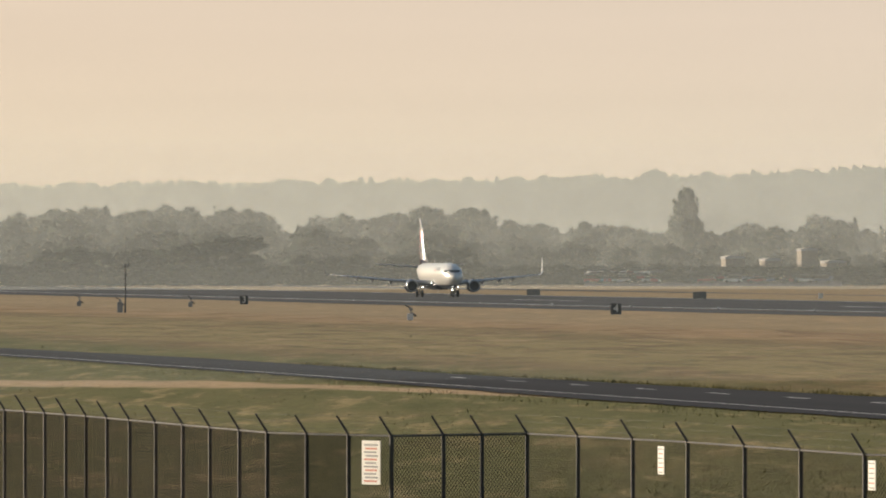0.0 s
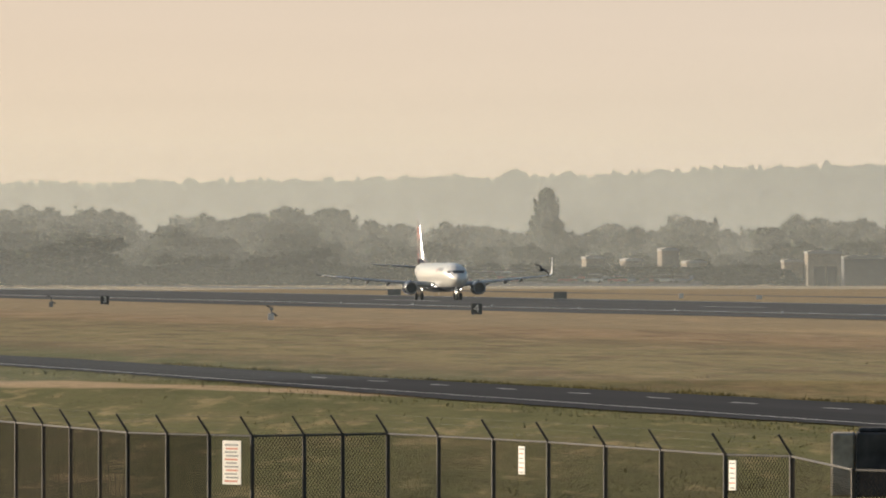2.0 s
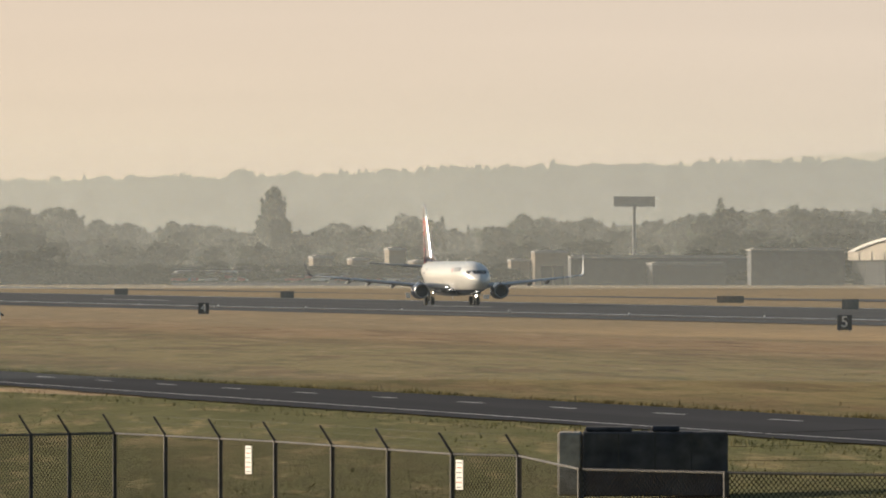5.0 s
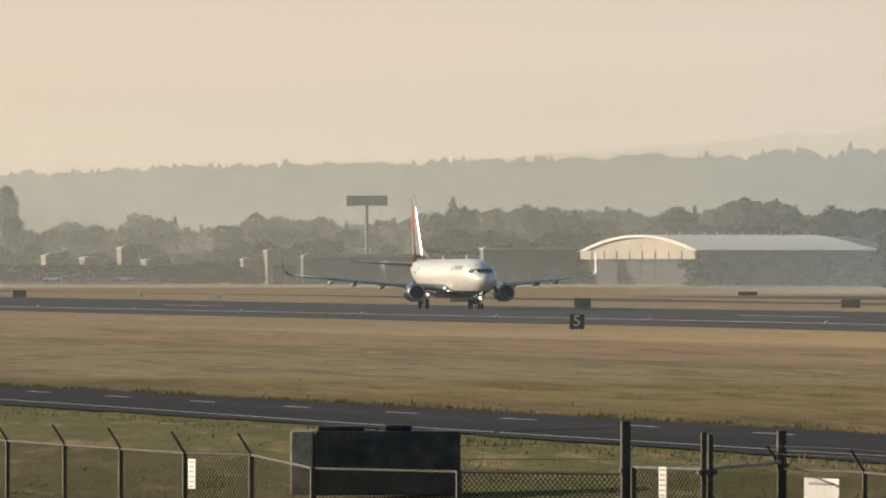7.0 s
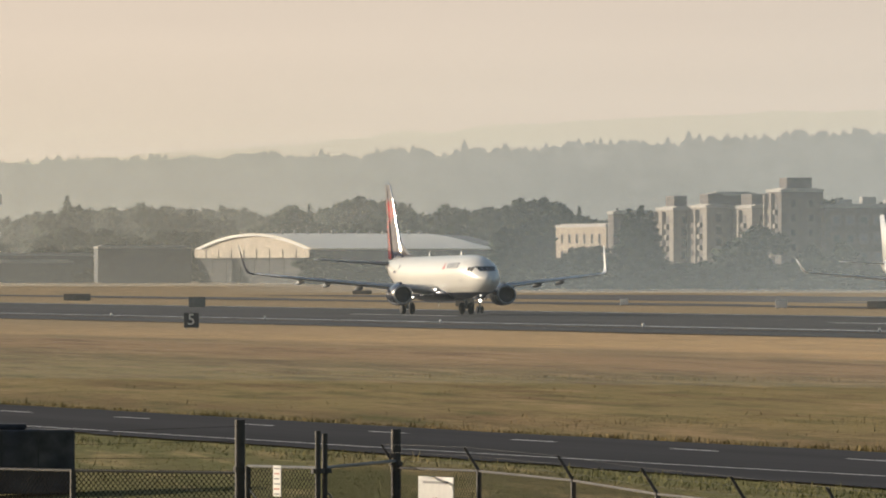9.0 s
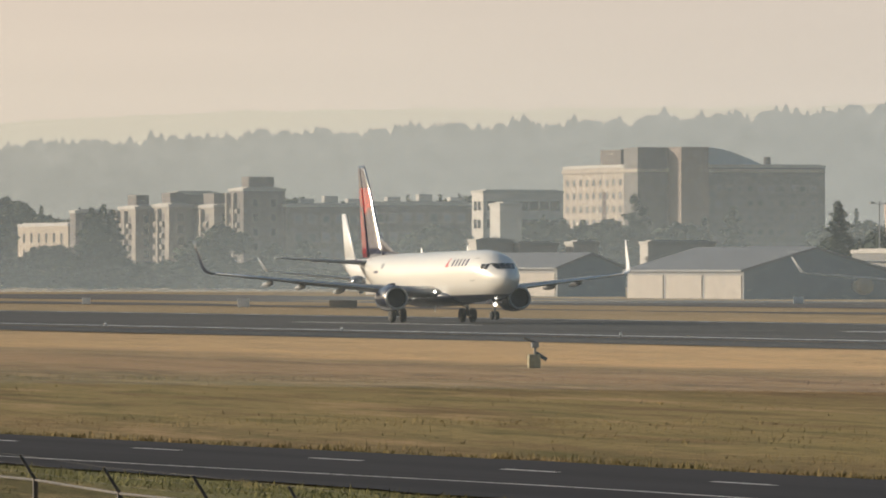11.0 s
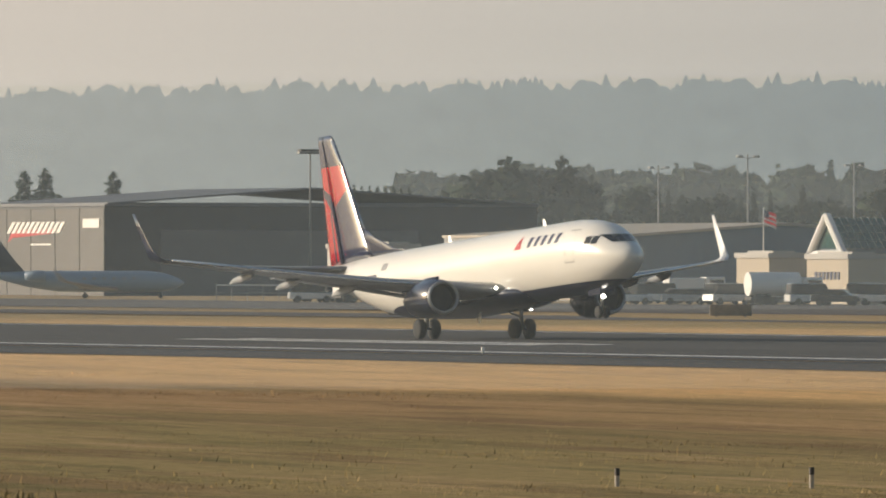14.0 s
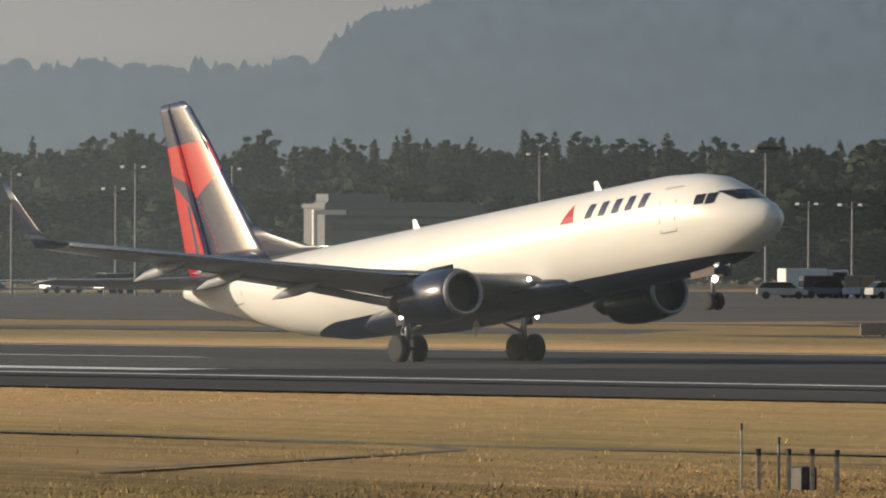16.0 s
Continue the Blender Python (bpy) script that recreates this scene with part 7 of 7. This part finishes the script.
def car_template(paint, van=False):
    ob = new("parked_van" if van else "parked_car")
    h = 1.95 if van else 1.45
    bm = bmesh.new()
    prism(bm, [(-2.25, 0.35), (2.2, 0.35), (2.25, 0.75), (1.5, 0.92), (-2.2, 0.98)], -0.88, 0.88)
    bmesh.ops.bevel(bm, geom=bm.edges[:], offset=0.06, segments=1, affect="EDGES")
    part("body", bm, paint, ob)
    bm = bmesh.new()
    prism(bm, [(-2.1, 0.93), (1.45 if not van else 1.7, 0.9), (0.7 if not van else 1.2, h), (-1.5 if not van else -2.05, h)], -0.78, 0.78)
    bmesh.ops.bevel(bm, geom=bm.edges[:], offset=0.05, segments=1, affect="EDGES")
    part("cabin", bm, DARKGLASS, ob)
    part("roof_panel", boxes((-1.4 if not van else -1.95, 0.62 if not van else 1.1, -0.74, 0.74, h - 0.02, h + 0.04), bevel=0.02), paint, ob)
    for sx in (-1.4, 1.4):
        for sy in (-0.82, 0.82):
            bm = bmesh.new()
            wheel(bm, sx, sy, 0.33, 0.33, 0.2)
            part("wheel", bm, RUBBER, ob, smooth=True)
    return ob


CARS = [car_template(p, v) for p, v in zip(CARPAINTS, (True, False, False, False, True))]
for ob, n in zip(CARS, ("white van parked beyond the runway", "silver car parked in a row", "dark car parked in a row", "red car parked in a row", "blue van parked beyond the runway")):
    tagged(ob, n, "car", "parked vehicles")
PLACED = set()
crnd = random.Random(5)


def park(i, b, r, turn, z=None):
    x, y = spot(b, r)
    m = pose(x, y, ground_at(x, y) + 0.035 if z is None else z, 0, 0, turn)
    if i in PLACED:
        copy_thing(CARS[i], m)
    else:
        PLACED.add(i)
        CARS[i].matrix_basis = m


def build_car_park():
    """A sloping car park beyond the field."""
    rows_ = []
    for k in range(13):
        b = 250 + 38 * k
        row = []
        for r, z in ((2380, 0.55), (2396, 1.3), (2424, 3.7)):
            x, y = spot(b, r)
            row.append((x, y, z))
        rows_.append(row)
    bm = bmesh.new()
    loft(bm, rows_, closed=False, cap0=False, cap1=False)
    bmesh.ops.recalc_face_normals(bm, faces=bm.faces)
    if sum(f.normal.z for f in bm.faces) < 0:
        bmesh.ops.reverse_faces(bm, faces=bm.faces)
    tagged(new("car_park", mesh_of(bm, "car_park", TAXI)), "grey sloping car park full of parked cars", "car park", kind="structure")


build_car_park()
for k in range(84):
    b, u = crnd.uniform(262, 690), crnd.choice((0.06, 0.3, 0.55, 0.8))
    park(crnd.choice((0, 1, 1, 2, 2, 3, 4)), b, 2396 + 28 * u, crnd.choice((0, 90, 180)) + crnd.uniform(-8, 8), 1.3 + 2.4 * u)
for b0, b1, r, n in ((5020, 5200, 1000, 6), (5540, 5790, 950, 7), (6340, 6560, 930, 6), (7420, 7780, 980, 12), (9380, 9600, 900, 6), (6000, 6230, 940, 6), (7880, 8400, 1010, 6), (5860, 5990, 930, 3)):
    for k in range(n):
        park(crnd.choice((0, 0, 1, 2, 2, 4)), b0 + (b1 - b0) * (k + crnd.uniform(0.1, 0.9)) / n, r + crnd.uniform(-15, 15), crnd.uniform(-30, 40))


def truck(b, r, label, tank=False, long=7.0, high_box=3.2):
    x, y = spot(b, r)
    ob = thing("tank_truck" if tank else "box_truck", x, y, ground_at(x, y) + 0.035, crnd.uniform(-14, 6), label, "truck", "service trucks")
    part("cab", boxes((long * 0.5, long * 0.5 + 1.9, -1.1, 1.1, 0.5, 2.5), bevel=0.12), WHITE, ob)
    part("windscreen", boxes((long * 0.5 + 0.4, long * 0.5 + 1.75, -1.12, -1.105, 1.5, 2.25)), DARKGLASS, ob)
    part("chassis", boxes((-long * 0.5, long * 0.5 + 1.8, -0.9, 0.9, 0.45, 0.75)), DARKPOST, ob)
    if tank:
        part("tank", tubes(((-long * 0.5, 0, 1.9), (long * 0.46, 0, 1.9), 1.1), n=20), WHITE, ob, smooth=False)
    else:
        part("cargo_box", boxes((-long * 0.5, long * 0.46, -1.2, 1.2, 0.8, high_box), bevel=0.05), WHITE, ob)
    for sx in (-long * 0.35, -long * 0.2, long * 0.55):
        bm = bmesh.new()
        for sy in (-1.0, 1.0):
            wheel(bm, sx, sy, 0.5, 0.5, 0.3)
        part("axle_wheels", bm, RUBBER, ob)


truck(5858, 935, "white tank truck before the terminal", True, 5.0)
truck(6120, 925, "white tank truck by the low building", True, 4.5)
truck(8985, 930, "white box truck parked at the field's edge", False, 4.2, 2.5)
truck(5120, 985, "white box truck on the apron", False, 4.0, 2.6)
truck(5700, 965, "white box truck by the hangar", False, 3.6, 2.4)
truck(9430, 905, "white box truck in the depot", False, 4.0, 2.6)


def boarding_stairs(b, r, label):
    """Wheeled stairs: sloping stringers, treads, handrails and a landing."""
    x, y = spot(b, r)
    ob = thing("boarding_stairs", x, y, ground_at(x, y) + 0.035, -8, label, "stairs")
    part("chassis", boxes((-3.0, 2.6, -0.9, 0.9, 0.35, 0.6), bevel=0.04), GALV, ob)
    for sy in (-0.85, 0.85):
        part("stringer", tubes(((-2.9, sy, 0.4), (1.7, sy, 2.7), 0.11)), WHITE, ob)
        part("handrail", tubes(((-2.9, sy, 1.3), (1.7, sy, 3.6), 0.05), ((1.7, sy, 3.6), (2.7, sy, 3.6), 0.05), ((1.7, sy, 2.7), (1.7, sy, 3.6), 0.04), ((-0.6, sy, 1.5), (-0.6, sy, 2.4), 0.04)), GALV, ob)
    for k in range(10):
        part("tread", boxes((-2.8 + k * 0.45, -2.5 + k * 0.45, -0.84, 0.84, 0.5 + k * 0.225, 0.56 + k * 0.225)), WHITE, ob)
    part("landing", boxes((1.6, 2.7, -0.9, 0.9, 2.66, 2.74)), GALV, ob)
    part("prop", tubes(((2.0, -0.8, 0.6), (2.2, -0.8, 2.66), 0.06), ((2.0, 0.8, 0.6), (2.2, 0.8, 2.66), 0.06)), DARKPOST, ob)
    for sx in (-2.2, 1.9):
        for sy in (-0.9, 0.9):
            bm = bmesh.new()
            wheel(bm, sx, sy, 0.36, 0.36, 0.22)
            part("wheel", bm, RUBBER, ob, smooth=True)


boarding_stairs(6484, 945, "white wheeled boarding stairs before the round-roofed hangar")


def rail_barrier(b0, b1, r, h, label, n=5):
    ob = new("rail_barrier")
    tagged(ob, label, "fence")
    pts = []
    for k in range(n + 1):
        x, y = spot(b0 + (b1 - b0) * k / n, r)
        z = ground_at(x, y)
        pts.append(Vector((x, y, z)))
        part("post", tubes(((x, y, z - 0.2), (x, y, z + h), 0.05)), GALV, ob)
    for zz, m in ((h, SIGNWHITE), (h * 0.5, GALV)):
        for a, b in zip(pts, pts[1:]):
            part("rail", tubes((a + Vector((0, 0, zz)), b + Vector((0, 0, zz)), 0.06)), m, ob)


rail_barrier(7100, 7780, 935, 2.0, "white-topped rail fence along the service road", 22)
rail_barrier(7880, 8900, 930, 1.5, "white-topped rail fence along the service road", 26)
rail_barrier(4872, 5010, 1030, 1.6, "white-topped rail barrier before the large hangar")


def flag_pole(b, r, top, base):
    x, y = spot(b, r)
    z = high(base, r)
    ob = thing("flag_pole", x, y, z, 30, "flag on a tall white pole", "flag")
    h = high(top, r) - z
    part("pole", tubes(((0, 0, 0), (0, 0, h), 0.09, 0.05)), WHITE, ob)
    bm = bmesh.new()
    loft(bm, [[(0.05 + u * 1.9, 0.12 * math.sin(u * 7), h - 0.1 - u * 0.55 - v * 1.3) for v in (0, 1)] for u in (0, .15, .3, .45, .6, .75, 0.9, 1)], closed=False, cap0=False, cap1=False)
    bmesh.ops.solidify(bm, geom=bm.faces[:], thickness=0.01)
    part("flag", bm, REDM, ob, "red and white striped flag")
    bm = bmesh.new()
    loft(bm, [[(0.05 + u * 1.9, 0.12 * math.sin(u * 7) + dy, h - 0.1 - u * 0.55 - v * 1.3) for dy, v in ((-0.03, 0), (-0.03, 0.52), (0.04, 0.52), (0.04, 0))] for u in (0, .1, .2, .3, .4)])
    part("canton", bm, NAVYTEXT, ob)
    for v in range(3):
        bm = bmesh.new()
        loft(bm, [[(0.05 + u * 1.88, 0.12 * math.sin(u * 7) + dy, h - 0.1 - u * 0.55 - (0.22 + 0.36 * v + e) * 1.3) for dy, e in ((-0.02, 0), (-0.02, 0.14), (0.03, 0.14), (0.03, 0))] for u in (0, .15, .3, .45, .6, .75, 0.9, 1)])
        part("white_stripe", bm, SIGNWHITE, ob)


flag_pole(5840, 1000, 390, 560)
flag_pole(7117, 1040, 379, 560)


# ---------------------------------------------------------------- grass tufts
def build_tufts():
    rnd = np.random.RandomState(9)
    n = 230000
    bear = rnd.uniform(-1000, 9800, n)
    lev = 540 + 420 * rnd.uniform(0, 1, n)
    vs, fs = [], []
    made = 0
    for b, lv in zip(bear, lev):
        r = UNIT * (EYE + 0.4) / (lv - LEVEL)
        x, y = spot(b, r)
        p = across(x, y)
        al = y * math.cos(TURN) - x * math.sin(TURN)
        lo, hi = on_road(ROAD_NEAR, al) - 0.3, on_road(ROAD_FAR, al) + 0.3
        if not (14 < p < 200) or lo < p < hi:
            continue
        patch = noise.noise((x * 0.05, y * 0.05, 3.0))
        hgt = 0.025 + 0.035 * rnd.uniform() + 0.045 * max(0.0, patch) + (0.22 * rnd.uniform() ** 2 * max(0.0, 0.4 + noise.noise((x * 0.25, y * 0.12, 7.0))) if hi < p < hi + 2.2 else 0) + (0.12 * rnd.uniform() ** 2 if lo - 3 < p < lo else 0) + (0.10 if rnd.uniform() < 0.015 else 0)
        z = ground_at(x, y) - 0.03
        for _ in range(3):
            an = rnd.uniform(0, math.pi)
            w = rnd.uniform(0.008, 0.024)
            dx, dy = w * math.cos(an), w * math.sin(an) * 2
            ox, oy = rnd.uniform(-0.3, 0.3, 2)
            lx = rnd.uniform(-0.06, 0.10)
            k = len(vs)
            vs += [(x + ox - dx, y + oy - dy, z), (x + ox + dx, y + oy + dy, z), (x + ox + lx, y + oy, z + hgt * rnd.uniform(0.6, 1.2))]
            fs.append((k, k + 1, k + 2))
    # a ragged bank of taller clumps along the far side of the road
    for k in range(2600):
        al = 140 + 300 * k / 2600 + rnd.uniform(-0.1, 0.1)
        swell = 0.45 + 0.9 * noise.noise((al * 0.55, 1.0, 0.0)) + 0.5 * noise.noise((al * 0.12, 5.0, 0.0))
        if swell < 0.12:
            continue
        x, y = rw(on_road(ROAD_FAR, al) + 0.15 + 0.9 * rnd.uniform(), al)
        z = ground_at(x, y) - 0.02
        for _ in range(7):
            an, w = rnd.uniform(0, math.pi), rnd.uniform(0.012, 0.035)
            dx, dy = w * math.cos(an), w * math.sin(an) * 2
            ox, oy = rnd.uniform(-0.16, 0.16, 2)
            lx = rnd.uniform(-0.05, 0.08)
            q = len(vs)
            vs += [(x + ox - dx, y + oy - dy, z), (x + ox + dx, y + oy + dy, z), (x + ox + lx, y + oy, z + swell * rnd.uniform(0.08, 0.24))]
            fs.append((q, q + 1, q + 2))
    me = bpy.data.meshes.new("grass")
    me.from_pydata(vs, [], fs)
    me.materials.append(grass_material("dry_grass_blades", True))
    tagged(new("grass", me), "dry tufted grass across the field", "grass", kind="stuff")


build_tufts()


# ---------------------------------------------------------------- swallows
SWALLOW = mat("dark_swallow_feathers", (0.03, 0.022, 0.028), 0.6, grain=20, amount=0.2)


def bird():
    ob = new("swallow")
    tagged(ob, "small dark swallow in flight over the field", "bird", "swallows")
    bm = bmesh.new()
    loft(bm, [[(x, r * math.sin(k * math.tau / 10), r * math.cos(k * math.tau / 10)) for k in range(10)] for x, r in ((0.085, 0.003), (0.065, 0.016), (0.03, 0.022), (-0.03, 0.018), (-0.07, 0.008))])
    part("body", bm, SWALLOW, ob, smooth=True)
    bm = bmesh.new()
    for sg in (-1, 1):
        loft(bm, [[(-0.06, sg * 0.004, 0), (-0.07, sg * 0.012, 0), (-0.15, sg * 0.035, 0.004)], [(-0.06, sg * 0.004, 0.003), (-0.07, sg * 0.012, 0.003), (-0.15, sg * 0.035, 0.006)]])
    part("tail", bm, SWALLOW, ob)
    for sg in (-1, 1):
        bm = bmesh.new()
        loft(bm, [[(x, sg * y, z), (x - c, sg * y, z - 0.003), (x - c * 0.4, sg * y, z + 0.004)] for x, y, z, c in ((0.035, 0.01, 0.01, 0.06), (0.05, 0.06, 0.025, 0.055), (0.02, 0.11, 0.03, 0.04), (-0.05, 0.17, 0.015, 0.008))])
        part("wing", bm, SWALLOW, ob)
    return ob


BIRDS = [bird(), bird(), bird()]
FLIGHTS = [[(0.0, 3400, -900, 95), (1.3, 220, -120, 56), (1.4, -31, -50, 56), (1.5, -282, 14, 56), (1.6, -533, 2, 56), (1.8, -1040, -90, 56), (16.0, -9000, -2500, 120)],
           [(0.0, -300, 2300, 100), (1.5, 95, 910, 128), (1.6, 123, 808, 130), (1.7, 165, 714, 134), (1.8, 245, 612, 140), (1.9, 330, 536, 148), (2.2, 620, 380, 190), (4.0, 2600, -700, 420), (16.0, 6000, -4000, 800)],
           [(0.0, 12000, 1800, 140), (7.1, 2330, 892, 104), (7.2, 1961, 852, 102), (7.3, 1586, 816, 100), (7.4, 1202, 770, 98), (7.5, 831, 744, 98), (7.7, 90, 730, 98), (16.0, -14000, 900, 160)]]


# ---------------------------------------------------------------- what moves
def motions():
    prows = []
    for t, a, up, pitch in RUN:
        x, y = rw(MID, a)
        prows.append((t, pose(x, y, up + max(0.0, math.hypot(x, y) - 1300) * 0.0006, 0, -pitch, HEADING)))
    walk(plane, prows)
    for g in gears:                 # the legs stretch as the wings take the weight
        walk(g, [(t, pose(0, 0, -dz)) for t, dz in ((0.0, 0.0), (8.0, 0.04), (12.0, 0.08), (15.0, 0.08), (15.5, 0.13), (16.0, 0.22))])
    for w, sg in zip(wings, (-1, 1)):
        wr = []
        for t, flex in ((0.0, -1.0), (5.5, -0.6), (8.0, -0.3), (11.0, 0.0), (12.0, 0.4), (12.5, 1.0), (13.0, 1.2), (13.5, 1.9), (14.0, 2.5), (15.0, 3.3), (16.0, 4.0)):
            piv = Matrix.Translation((0, sg * 1.9, 2.0))
            wr.append((t, piv @ pose(0, 0, 0, sg * flex, 0, 0) @ piv.inverted()))
        walk(w, wr)
    for ob, flight, turn in zip(BIRDS, FLIGHTS, (165, 60, 170)):
        br = []
        for t, b, lv, r in flight:
            x, y = spot(b, r)
            br.append((t, pose(x, y, max(0.5, high(lv, r)), 35, -10, turn)))
        walk(ob, br)


motions()
